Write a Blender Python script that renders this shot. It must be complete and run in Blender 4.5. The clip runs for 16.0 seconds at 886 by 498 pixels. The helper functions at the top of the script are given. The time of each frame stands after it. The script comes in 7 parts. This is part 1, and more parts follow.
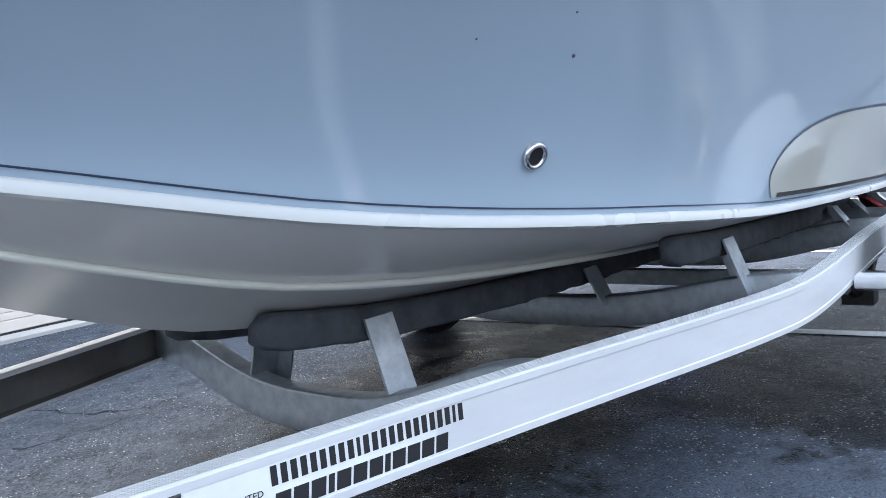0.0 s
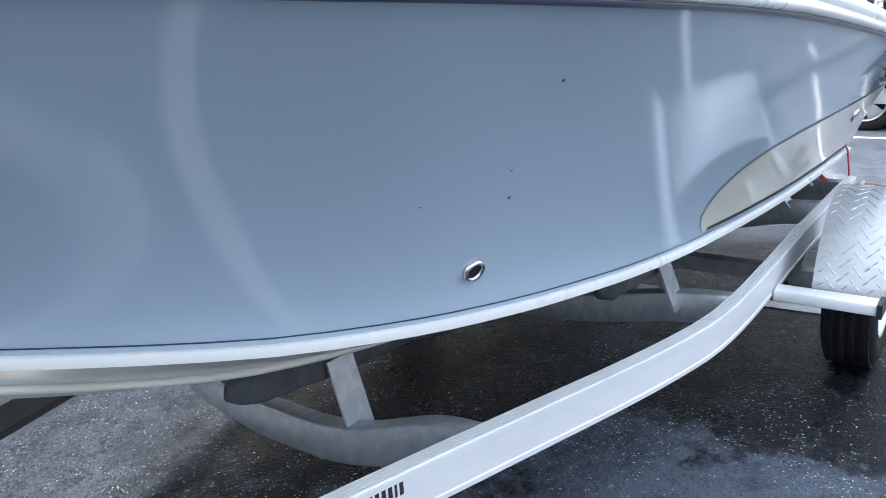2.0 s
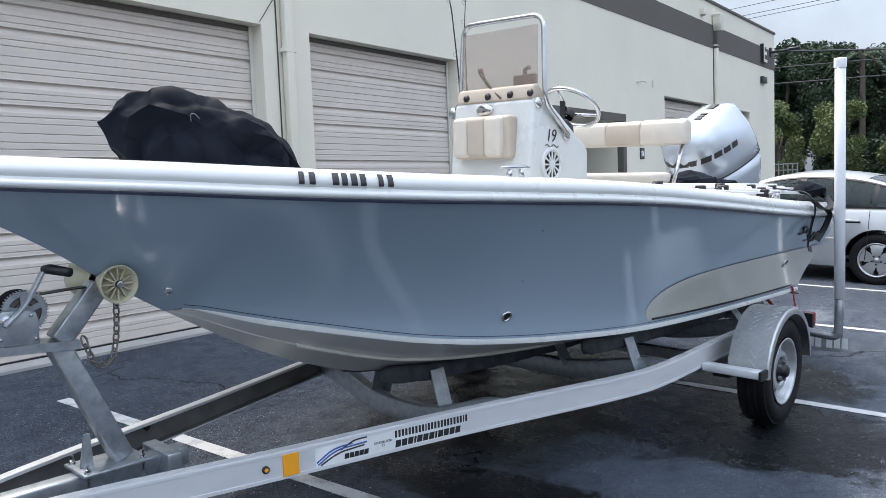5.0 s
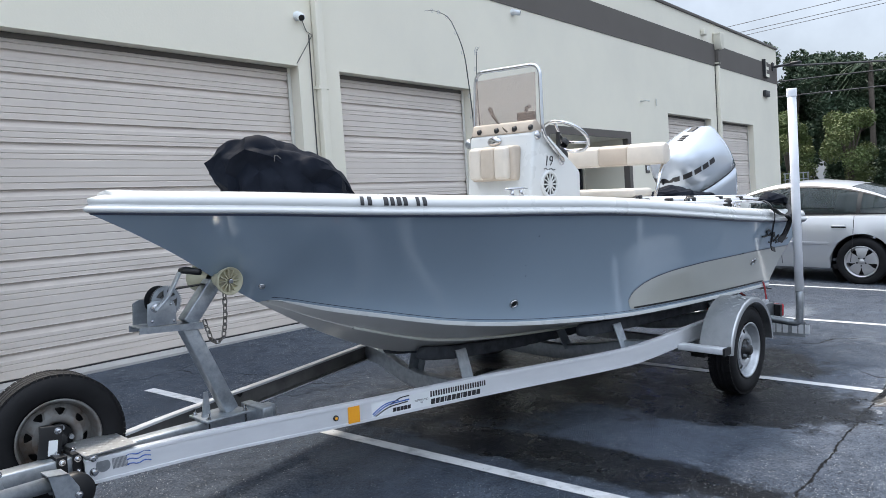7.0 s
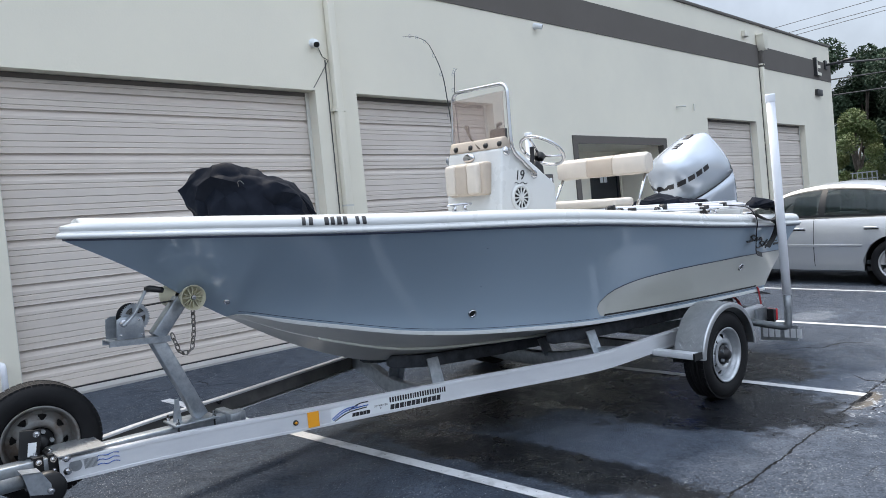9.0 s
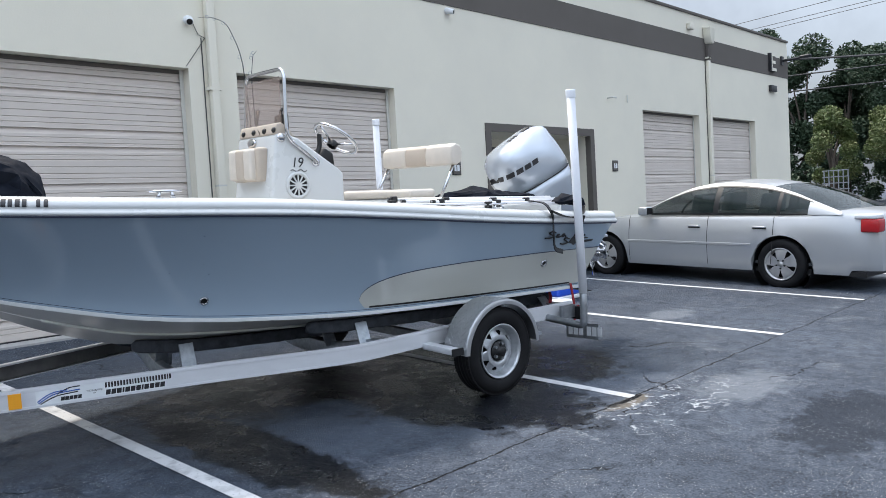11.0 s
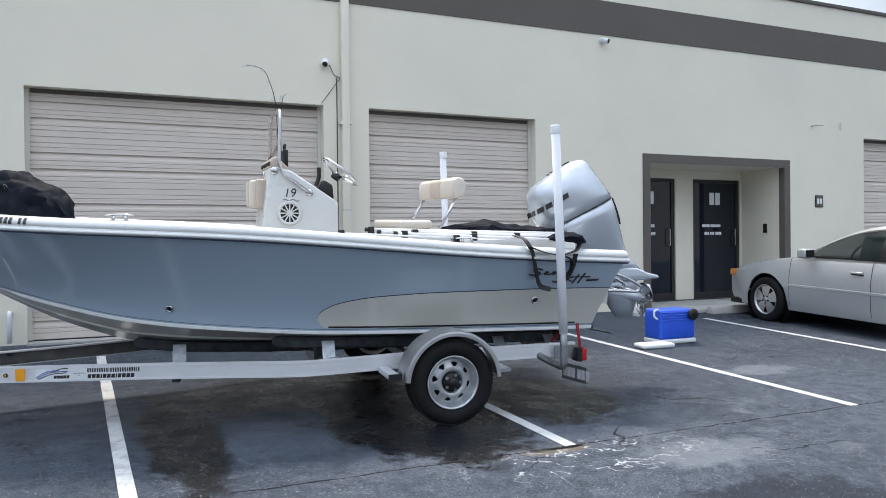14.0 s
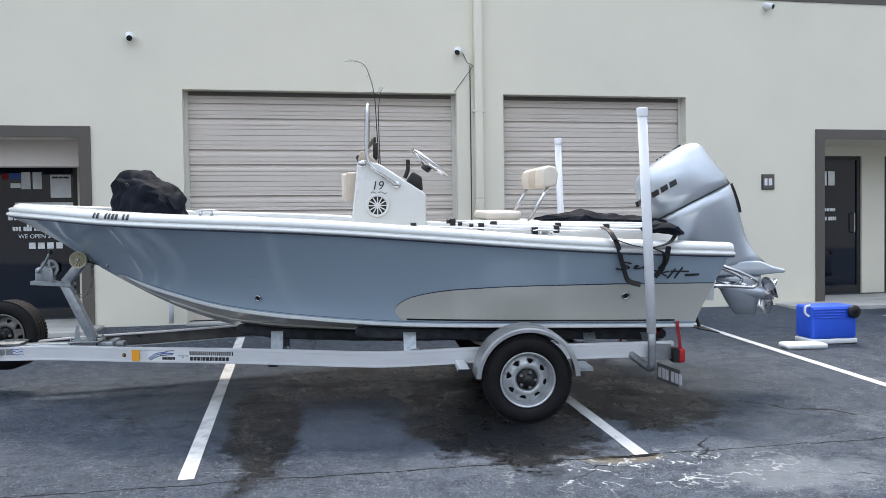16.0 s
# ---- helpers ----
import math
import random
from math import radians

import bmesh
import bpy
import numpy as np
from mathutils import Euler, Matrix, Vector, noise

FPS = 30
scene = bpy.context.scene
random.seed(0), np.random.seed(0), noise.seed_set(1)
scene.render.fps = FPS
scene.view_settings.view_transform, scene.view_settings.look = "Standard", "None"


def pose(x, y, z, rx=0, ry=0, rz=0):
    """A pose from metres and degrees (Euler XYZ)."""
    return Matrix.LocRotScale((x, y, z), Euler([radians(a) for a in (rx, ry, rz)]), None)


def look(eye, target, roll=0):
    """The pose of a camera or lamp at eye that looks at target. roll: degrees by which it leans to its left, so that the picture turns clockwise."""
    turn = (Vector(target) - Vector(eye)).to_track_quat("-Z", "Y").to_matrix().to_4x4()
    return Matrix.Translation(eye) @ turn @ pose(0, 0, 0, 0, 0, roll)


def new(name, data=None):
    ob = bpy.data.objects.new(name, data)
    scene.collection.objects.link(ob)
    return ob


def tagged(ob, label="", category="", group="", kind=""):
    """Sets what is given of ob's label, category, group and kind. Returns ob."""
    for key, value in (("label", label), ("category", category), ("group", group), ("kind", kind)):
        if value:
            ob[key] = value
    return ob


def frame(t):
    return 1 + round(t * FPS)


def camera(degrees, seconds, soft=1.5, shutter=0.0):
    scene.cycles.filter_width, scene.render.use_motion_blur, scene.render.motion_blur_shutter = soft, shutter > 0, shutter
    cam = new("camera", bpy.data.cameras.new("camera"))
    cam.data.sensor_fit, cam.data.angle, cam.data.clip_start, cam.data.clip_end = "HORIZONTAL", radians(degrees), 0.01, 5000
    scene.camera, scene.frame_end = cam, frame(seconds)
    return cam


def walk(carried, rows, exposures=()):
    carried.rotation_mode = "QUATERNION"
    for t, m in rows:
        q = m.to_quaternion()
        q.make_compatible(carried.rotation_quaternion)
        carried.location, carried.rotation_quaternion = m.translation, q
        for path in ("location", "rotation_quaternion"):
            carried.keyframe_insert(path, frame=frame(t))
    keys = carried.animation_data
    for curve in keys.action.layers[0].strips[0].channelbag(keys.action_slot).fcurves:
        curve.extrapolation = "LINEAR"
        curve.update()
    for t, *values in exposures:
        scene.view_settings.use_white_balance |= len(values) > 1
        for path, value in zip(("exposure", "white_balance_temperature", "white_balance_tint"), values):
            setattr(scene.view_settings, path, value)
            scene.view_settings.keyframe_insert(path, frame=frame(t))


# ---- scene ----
cam = camera(60.1, 16.0, 0.6)
PATH = [
    (0, (-2.98, 0.065, 0.822), (-1.312, 1.156, 0.662), -6.6),
    (0.5, (-2.983, 0.073, 0.816), (-1.273, 1.078, 0.564), -6.4),
    (1, (-2.974, 0.055, 0.826), (-1.244, 1.004, 0.502), -5.3),
    (1.5, (-3.007, 0.007, 1.052), (-1.311, 0.932, 0.532), -3.4),
    (2, (-3.019, -0.086, 1.3), (-1.393, 0.954, 0.776), -4.8),
    (2.5, (-3.193, -0.195, 1.339), (-1.6, 0.961, 0.986), -5.1),
    (3, (-3.447, -0.377, 1.387), (-1.861, 0.81, 1.109), -3.6),
    (3.5, (-3.646, -0.615, 1.372), (-2.074, 0.598, 1.132), -2.2),
    (4, (-3.943, -0.766, 1.383), (-2.368, 0.449, 1.18), -1.7),
    (6.3, (-4.928, -1.566, 1.398), (-3.363, -0.326, 1.289), -3.2),
    (6.5, (-5.005, -1.615, 1.396), (-3.444, -0.369, 1.29), -3.4),
    (7, (-5.197, -1.675, 1.395), (-3.648, -0.414, 1.29), -3.7),
    (7.5, (-5.249, -1.712, 1.394), (-3.725, -0.42, 1.299), -4.2),
    (8, (-5.249, -1.849, 1.401), (-3.76, -0.516, 1.322), -4.7),
    (8.5, (-5.17, -2.125, 1.41), (-3.721, -0.748, 1.348), -5.2),
    (9, (-4.973, -2.289, 1.368), (-3.541, -0.895, 1.308), -5.4),
    (9.5, (-4.721, -2.501, 1.357), (-3.282, -1.114, 1.286), -5.1),
    (10, (-4.501, -2.825, 1.353), (-3.036, -1.466, 1.26), -4.8),
    (10.2, (-4.364, -2.917, 1.333), (-2.883, -1.577, 1.229), -4.6),
    (12.3, (-3.253, -4.027, 1.267), (-2.067, -2.419, 1.185), -0.5),
    (12.5, (-3.136, -4.106, 1.25), (-1.99, -2.468, 1.178), -0.5),
    (13, (-2.799, -4.343, 1.247), (-1.703, -2.67, 1.205), -0.7),
    (13.5, (-2.532, -4.628, 1.275), (-1.586, -2.866, 1.267), -0.9),
    (14, (-2.221, -4.741, 1.273), (-1.391, -2.921, 1.258), -0.6),
    (14.5, (-1.926, -4.907, 1.273), (-1.211, -3.039, 1.24), 0.3),
    (15, (-1.694, -4.843, 1.28), (-1.106, -2.932, 1.229), 0.6),
    (15.5, (-1.529, -4.845, 1.312), (-1.071, -2.899, 1.257), -0.1),
    (16, (-1.39, -4.875, 1.327), (-1.052, -2.905, 1.274), -0.8),
]
EXPOSURE = [(0.0, 2.27, 6680, 10), (1.5, 2.29, 6680, 10), (2.0, 2.32, 6860, 10), (2.5, 1.67, 6560, 10), (3.0, 1.40, 6560, 10), (4.0, 1.34, 6660, 10), (6.5, 1.38, 6800, 10), (8.0, 1.32, 6820, 10), (10.0, 1.24, 6760, 10), (12.5, 1.31, 6880, 10), (14.5, 1.21, 6930, 10), (16.0, 1.33, 6960, 10)]
walk(cam, [(t, look(eye, target, roll)) for t, eye, target, roll in PATH], EXPOSURE)

# ---- sky and sun: a bright overcast day, the sun high behind the building ----
world = bpy.data.worlds.new("sky")
scene.world = world
world.use_nodes = True
wn, wl = world.node_tree.nodes, world.node_tree.links
wn.clear()
w_out = wn.new("ShaderNodeOutputWorld")
w_bg = wn.new("ShaderNodeBackground")
w_sky = wn.new("ShaderNodeTexSky")
w_sky.sky_type, w_sky.sun_disc = "NISHITA", False
w_sky.sun_elevation, w_sky.sun_rotation = radians(62), radians(20)
w_sky.air_density, w_sky.dust_density, w_sky.ozone_density = 1.0, 4.0, 1.5
w_mix = wn.new("ShaderNodeMix")
w_mix.data_type = "RGBA"
w_tc = wn.new("ShaderNodeTexCoord")
w_noise = wn.new("ShaderNodeTexNoise")
w_noise.inputs["Scale"].default_value, w_noise.inputs["Detail"].default_value = 2.2, 6
w_ramp = wn.new("ShaderNodeMapRange")
w_ramp.inputs["From Min"].default_value, w_ramp.inputs["From Max"].default_value = 0.3, 0.7
w_ramp.inputs["To Min"].default_value, w_ramp.inputs["To Max"].default_value = 0.45, 0.85
wl.new(w_tc.outputs["Generated"], w_noise.inputs["Vector"])
wl.new(w_noise.outputs["Fac"], w_ramp.inputs["Value"])
wl.new(w_ramp.outputs["Result"], w_mix.inputs["Factor"])
wl.new(w_sky.outputs["Color"], w_mix.inputs["A"])
w_mix.inputs["B"].default_value = (5.9, 6.9, 8.4, 1)
w_cloud = wn.new("ShaderNodeTexNoise")
w_cloud.inputs["Scale"].default_value, w_cloud.inputs["Detail"].default_value, w_cloud.inputs["Roughness"].default_value = 1.5, 7, 0.6
w_map = wn.new("ShaderNodeMapRange")
w_map.inputs["From Min"].default_value, w_map.inputs["From Max"].default_value = 0.35, 0.65
w_map.inputs["To Min"].default_value, w_map.inputs["To Max"].default_value = 0.62, 1.25
w_mul = wn.new("ShaderNodeVectorMath")
w_mul.operation = "SCALE"
wl.new(w_tc.outputs["Generated"], w_cloud.inputs["Vector"])
wl.new(w_cloud.outputs["Fac"], w_map.inputs["Value"])
wl.new(w_mix.outputs["Result"], w_mul.inputs[0])
# overcast law: brighter towards the zenith
w_sep = wn.new("ShaderNodeSeparateXYZ")
w_up = wn.new("ShaderNodeMapRange")
w_up.inputs["To Min"].default_value, w_up.inputs["To Max"].default_value = 0.33, 1.55
w_both = wn.new("ShaderNodeMath")
w_both.operation = "MULTIPLY"
wl.new(w_tc.outputs["Generated"], w_sep.inputs[0])
wl.new(w_sep.outputs["Z"], w_up.inputs["Value"])
wl.new(w_map.outputs["Result"], w_both.inputs[0])
wl.new(w_up.outputs["Result"], w_both.inputs[1])
w_side = wn.new("ShaderNodeMapRange")
w_side.inputs["From Min"].default_value = -1.0
w_side.inputs["To Min"].default_value, w_side.inputs["To Max"].default_value = 1.30, 0.68
w_all = wn.new("ShaderNodeMath")
w_all.operation = "MULTIPLY"
wl.new(w_sep.outputs["X"], w_side.inputs["Value"])
wl.new(w_both.outputs[0], w_all.inputs[0])
wl.new(w_side.outputs["Result"], w_all.inputs[1])
wl.new(w_all.outputs[0], w_mul.inputs["Scale"])
wl.new(w_mul.outputs["Vector"], w_bg.inputs["Color"])
w_bg.inputs["Strength"].default_value = 0.13
wl.new(w_bg.outputs["Background"], w_out.inputs["Surface"])

sun = new("sun", bpy.data.lights.new("sun", "SUN"))
sun.data.energy, sun.data.angle, sun.data.color = 1.5, radians(14), (1.0, 0.95, 0.88)
sun.matrix_world = look((2, 9, 20), (0, 0, 0))

# ---- helpers ----
V3 = Vector


def spl(xs, ys, x):
    """Smooth curve through the points (xs, ys)."""
    xs, ys = list(xs), list(ys)
    if x <= xs[0]:
        return ys[0]
    if x >= xs[-1]:
        return ys[-1]
    i = max(k for k in range(len(xs) - 1) if xs[k] <= x)
    h = xs[i + 1] - xs[i]
    t = (x - xs[i]) / h

    def slope(k):
        if k == 0:
            return (ys[1] - ys[0]) / (xs[1] - xs[0])
        if k == len(xs) - 1:
            return (ys[-1] - ys[-2]) / (xs[-1] - xs[-2])
        return (ys[k + 1] - ys[k - 1]) / (xs[k + 1] - xs[k - 1])

    m0, m1 = slope(i) * h, slope(i + 1) * h
    return ((2 * t**3 - 3 * t**2 + 1) * ys[i] + (t**3 - 2 * t**2 + t) * m0
            + (-2 * t**3 + 3 * t**2) * ys[i + 1] + (t**3 - t**2) * m1)


def part(name, bm, material, parent=None, label="", smooth=False):
    """Links a bmesh as one mesh object under its thing."""
    me = bpy.data.meshes.new(name)
    bmesh.ops.recalc_face_normals(bm, faces=bm.faces)
    bm.to_mesh(me)
    bm.free()
    for m in (material if isinstance(material, (list, tuple)) else [material]):
        me.materials.append(m)
    if smooth:
        me.shade_smooth()
    ob = new(name, me)
    if parent is not None:
        ob.parent = parent
    if label:
        tagged(ob, label)
    return ob


def thing(name, m, label, category, group="", kind=""):
    ob = new(name)
    ob.empty_display_size = 0.1
    ob.matrix_basis = m
    return tagged(ob, label, category, group, kind)


def soft_edges(ob, width=0.004, segments=2, angle=35):
    mod = ob.modifiers.new("bevel", "BEVEL")
    mod.width, mod.segments, mod.limit_method, mod.angle_limit = width, segments, "ANGLE", radians(angle)
    mod.harden_normals = False
    ob.data.shade_smooth()
    return ob


def crisp(ob, angle=24):
    """Keep folds sharper than the angle hard, the rest smooth."""
    ob.data.set_sharp_from_angle(angle=radians(angle))
    return ob


def box(bm, x0, x1, y0, y1, z0, z1, m=None):
    vs = [bm.verts.new(V3((x, y, z))) for z in (z0, z1) for x, y in ((x0, y0), (x1, y0), (x1, y1), (x0, y1))]
    if m is not None:
        for v in vs:
            v.co = m @ v.co
    for f in ((3, 2, 1, 0), (4, 5, 6, 7), (0, 1, 5, 4), (1, 2, 6, 5), (2, 3, 7, 6), (3, 0, 4, 7)):
        bm.faces.new([vs[i] for i in f])
    return vs


def boxed(*a):
    bm = bmesh.new()
    box(bm, *a)
    return bm


def loft(bm, rings, closed=True, cap=True, mat=0):
    """Skins rings of points, all of one length."""
    vr = [[bm.verts.new(V3(p)) for p in r] for r in rings]
    n = len(vr[0])
    for a, b in zip(vr, vr[1:]):
        for i in range(n if closed else n - 1):
            j = (i + 1) % n
            try:
                f = bm.faces.new((a[i], a[j], b[j], b[i]))
                f.material_index = mat
            except ValueError:
                pass
    if cap and closed:
        for r in (vr[0], vr[-1]):
            try:
                f = bm.faces.new(r)
                f.material_index = mat
            except ValueError:
                pass
    return vr


def frames(path):
    """Direction, side and up at each point of a path."""
    pts = [V3(p) for p in path]
    out, ref = [], None
    for i, p in enumerate(pts):
        d = (pts[min(i + 1, len(pts) - 1)] - pts[max(i - 1, 0)]).normalized()
        if ref is None:
            ref = V3((0, 0, 1)) if abs(d.z) < 0.9 else V3((0, 1, 0))
        side = d.cross(ref).normalized()
        up = side.cross(d).normalized()
        ref = up
        out.append((p, d, side, up))
    return out


def tube(path, r, n=10, bm=None):
    bm = bm or bmesh.new()
    fr = frames(path)
    loft(bm, [[p + (s * math.cos(2 * math.pi * k / n) + u * math.sin(2 * math.pi * k / n)) * (r[i] if isinstance(r, (list, tuple)) else r)
               for k in range(n)] for i, (p, d, s, u) in enumerate(fr)])
    return bm


def sweep(path, profile, bm=None, closed=True):
    """Sweeps a profile (side, up) along a path."""
    bm = bm or bmesh.new()
    loft(bm, [[p + s * a + u * b for a, b in profile] for p, d, s, u in frames(path)], closed=closed)
    return bm


def rounded(points, r, steps=6):
    """A path whose corners are rounded with radius about r."""
    pts = [V3(p) for p in points]
    out = [pts[0]]
    for a, b, c in zip(pts, pts[1:], pts[2:]):
        d0, d1 = (a - b), (c - b)
        q = min(r, d0.length * 0.49, d1.length * 0.49)
        p0, p1 = b + d0.normalized() * q, b + d1.normalized() * q
        for k in range(steps + 1):
            t = k / steps
            out.append(p0 * (1 - t) ** 2 + b * 2 * t * (1 - t) + p1 * t * t)
    out.append(pts[-1])
    return out


def lathe(profile, m, n=40, bm=None, cap=False):
    """Turns (radius, height) pairs about the local z of m."""
    bm = bm or bmesh.new()
    loft(bm, [[m @ V3((r * math.cos(2 * math.pi * k / n), r * math.sin(2 * math.pi * k / n), h)) for k in range(n)] for r, h in profile], cap=cap)
    return bm


def prism(poly, y0, y1, m=None, bm=None):
    """A polygon of (x, z) thickened from y0 to y1."""
    bm = bm or bmesh.new()
    mm = m or Matrix()
    loft(bm, [[mm @ V3((x, y, z)) for x, z in poly] for y in (y0, y1)])
    return bm


def slab_panel(poly_of, us, ts, bm=None):
    bm = bm or bmesh.new()
    loft(bm, [[poly_of(u, t) for t in ts] for u in us], closed=False)
    return bm


def axis(o, z):
    """A pose at o whose local z looks along z."""
    q = V3(z).normalized().to_track_quat("Z", "Y")
    return Matrix.Translation(o) @ q.to_matrix().to_4x4()


def superring(f, b, half, lift=V3((0, 0, 0)), n=28, e=2.6):
    """A rounded ring between the points f and b, half wide across y."""
    f, b = V3(f), V3(b)
    c, a = (f + b) / 2, (b - f) / 2
    out = []
    for k in range(n):
        th = 2 * math.pi * k / n
        cs, sn = math.cos(th), math.sin(th)
        out.append(c + a * math.copysign(abs(cs) ** (2 / e), cs) + V3((0, half, 0)) * math.copysign(abs(sn) ** (2 / e), sn) + lift)
    return out


def lettering(text, size, depth, m, material, parent=None, name="writing", label=""):
    """Text as a mesh of its own, centred at m, facing its local z."""
    cu = bpy.data.curves.new(name, "FONT")
    cu.body, cu.size, cu.extrude, cu.align_x, cu.align_y = text, size, depth, "CENTER", "CENTER"
    tmp = new("tmp", cu)
    me = bpy.data.meshes.new_from_object(tmp.evaluated_get(bpy.context.evaluated_depsgraph_get()))
    bpy.data.objects.remove(tmp)
    me.transform(m)
    me.materials.clear()
    me.materials.append(material)
    ob = new(name, me)
    if parent is not None:
        ob.parent = parent
    if label:
        tagged(ob, label)
    return ob


def bars(spec, height, m, slant=0.0, gap=0.25, thick=0.001):
    """Plain bars in place of writing: spec lists widths (negative: space), in heights. Faces local z of m, starts at its origin."""
    bm = bmesh.new()
    x = 0.0
    for w in spec:
        if w > 0:
            lo, hi = 0.0, height
            vs = []
            for z in (0, thick):
                for px, py in ((x, lo), (x + w * height, lo), (x + w * height, hi), (x, hi)):
                    vs.append(bm.verts.new(m @ V3((px + slant * py, py, z))))
            for f in ((3, 2, 1, 0), (4, 5, 6, 7), (0, 1, 5, 4), (1, 2, 6, 5), (2, 3, 7, 6), (3, 0, 4, 7)):
                bm.faces.new([vs[i] for i in f])
            x += w * height + gap * height
        else:
            x += -w * height
    return bm


# ---- materials ----
def surf(name, a, b=None, rough=0.5, rough2=None, metal=0.0, scale=6.0, fine=60.0, bump=0.05, fine_bump=0.02, coat=0.0, ior=1.5, stretch=(1, 1, 1), island=0.0, lo=0.35, hi=0.7, specks=None):
    """A two-scale procedural surface: broad stains between colours a and b, fine grain in the relief and gloss."""
    m = bpy.data.materials.new(name)
    m.use_nodes = True
    n, l = m.node_tree.nodes, m.node_tree.links
    p = n["Principled BSDF"]
    b = b or tuple(c * 0.85 for c in a)
    tc = n.new("ShaderNodeTexCoord")
    mp = n.new("ShaderNodeMapping")
    mp.inputs["Scale"].default_value = stretch
    l.new(tc.outputs["Object"], mp.inputs["Vector"])
    n1 = n.new("ShaderNodeTexNoise")
    n1.inputs["Scale"].default_value, n1.inputs["Detail"].default_value, n1.inputs["Roughness"].default_value = scale, 5, 0.6
    n2 = n.new("ShaderNodeTexNoise")
    n2.inputs["Scale"].default_value, n2.inputs["Detail"].default_value = fine, 3
    for k in (n1, n2):
        l.new(mp.outputs["Vector"], k.inputs["Vector"])
    r1 = n.new("ShaderNodeMapRange")
    r1.inputs["From Min"].default_value, r1.inputs["From Max"].default_value = lo, hi
    l.new(n1.outputs["Fac"], r1.inputs["Value"])
    mx = n.new("ShaderNodeMix")
    mx.data_type = "RGBA"
    mx.inputs["A"].default_value, mx.inputs["B"].default_value = (*a, 1), (*b, 1)
    l.new(r1.outputs["Result"], mx.inputs["Factor"])
    colour = mx.outputs["Result"]
    if specks:
        vo = n.new("ShaderNodeTexVoronoi")
        vo.inputs["Scale"].default_value = specks[0]
        l.new(mp.outputs["Vector"], vo.inputs["Vector"])
        st = n.new("ShaderNodeMapRange")
        st.inputs["From Min"].default_value, st.inputs["From Max"].default_value = specks[1] + 0.04, specks[1]
        l.new(vo.outputs["Distance"], st.inputs["Value"])
        m2 = n.new("ShaderNodeMix")
        m2.data_type = "RGBA"
        m2.inputs["B"].default_value = (*specks[2], 1)
        l.new(st.outputs["Result"], m2.inputs["Factor"])
        l.new(colour, m2.inputs["A"])
        colour = m2.outputs["Result"]
    if island:
        oi = n.new("ShaderNodeObjectInfo")
        hs = n.new("ShaderNodeHueSaturation")
        rr = n.new("ShaderNodeMapRange")
        rr.inputs["To Min"].default_value, rr.inputs["To Max"].default_value = 1 - island, 1 + island
        l.new(oi.outputs["Random"], rr.inputs["Value"])
        l.new(rr.outputs["Result"], hs.inputs["Value"])
        l.new(colour, hs.inputs["Color"])
        colour = hs.outputs["Color"]
    l.new(colour, p.inputs["Base Color"])
    rg = n.new("ShaderNodeMapRange")
    rg.inputs["To Min"].default_value, rg.inputs["To Max"].default_value = rough, rough2 if rough2 is not None else min(1, rough * 1.3)
    l.new(n1.outputs["Fac"], rg.inputs["Value"])
    l.new(rg.outputs["Result"], p.inputs["Roughness"])
    p.inputs["Metallic"].default_value, p.inputs["IOR"].default_value, p.inputs["Coat Weight"].default_value = metal, ior, coat
    p.inputs["Coat Roughness"].default_value = 0.04
    if bump or fine_bump:
        b1 = n.new("ShaderNodeBump")
        b1.inputs["Strength"].default_value, b1.inputs["Distance"].default_value = bump, 0.01
        b2 = n.new("ShaderNodeBump")
        b2.inputs["Strength"].default_value, b2.inputs["Distance"].default_value = fine_bump, 0.002
        l.new(n1.outputs["Fac"], b1.inputs["Height"])
        l.new(n2.outputs["Fac"], b2.inputs["Height"])
        l.new(b1.outputs["Normal"], b2.inputs["Normal"])
        l.new(b2.outputs["Normal"], p.inputs["Normal"])
    return m


def clear(name, tint, rough=0.02, alpha=0.15):
    """Thin clear sheet: mostly see-through, with a glossy face."""
    m = bpy.data.materials.new(name)
    m.use_nodes = True
    n, l = m.node_tree.nodes, m.node_tree.links
    p = n["Principled BSDF"]
    p.inputs["Base Color"].default_value = (*tint, 1)
    p.inputs["Roughness"].default_value = rough
    p.inputs["Alpha"].default_value = alpha
    return m


M_stucco = surf("painted_stucco", (0.73, 0.69, 0.58), (0.675, 0.64, 0.545), 0.85, scale=0.6, fine=45, bump=0.12, fine_bump=0.5)
M_taupe = surf("taupe_paint", (0.100, 0.088, 0.078), (0.115, 0.102, 0.092), 0.8, scale=1.0, fine=45, bump=0.1, fine_bump=0.4)
M_door = surf("ribbed_door_paint", (0.61, 0.545, 0.49), (0.56, 0.50, 0.45), 0.7, scale=1.2, fine=90, bump=0.05, fine_bump=0.1)
M_jamb = surf("jamb_paint", (0.62, 0.61, 0.56), (0.55, 0.54, 0.5), 0.8, scale=2, bump=0.1, fine_bump=0.4)
M_concrete = surf("concrete", (0.42, 0.41, 0.39), (0.33, 0.32, 0.31), 0.85, scale=3, fine=120, bump=0.2, fine_bump=0.4)
M_hull = surf("blue_grey_gelcoat", (0.340, 0.426, 0.507), (0.328, 0.412, 0.490), 0.05, 0.09, scale=0.8, fine=400, bump=0.0, fine_bump=0.006)
M_cream = surf("cream_gelcoat", (0.55, 0.55, 0.50), (0.53, 0.53, 0.48), 0.12, 0.2, scale=1, bump=0.0, fine_bump=0.01, coat=0.5)
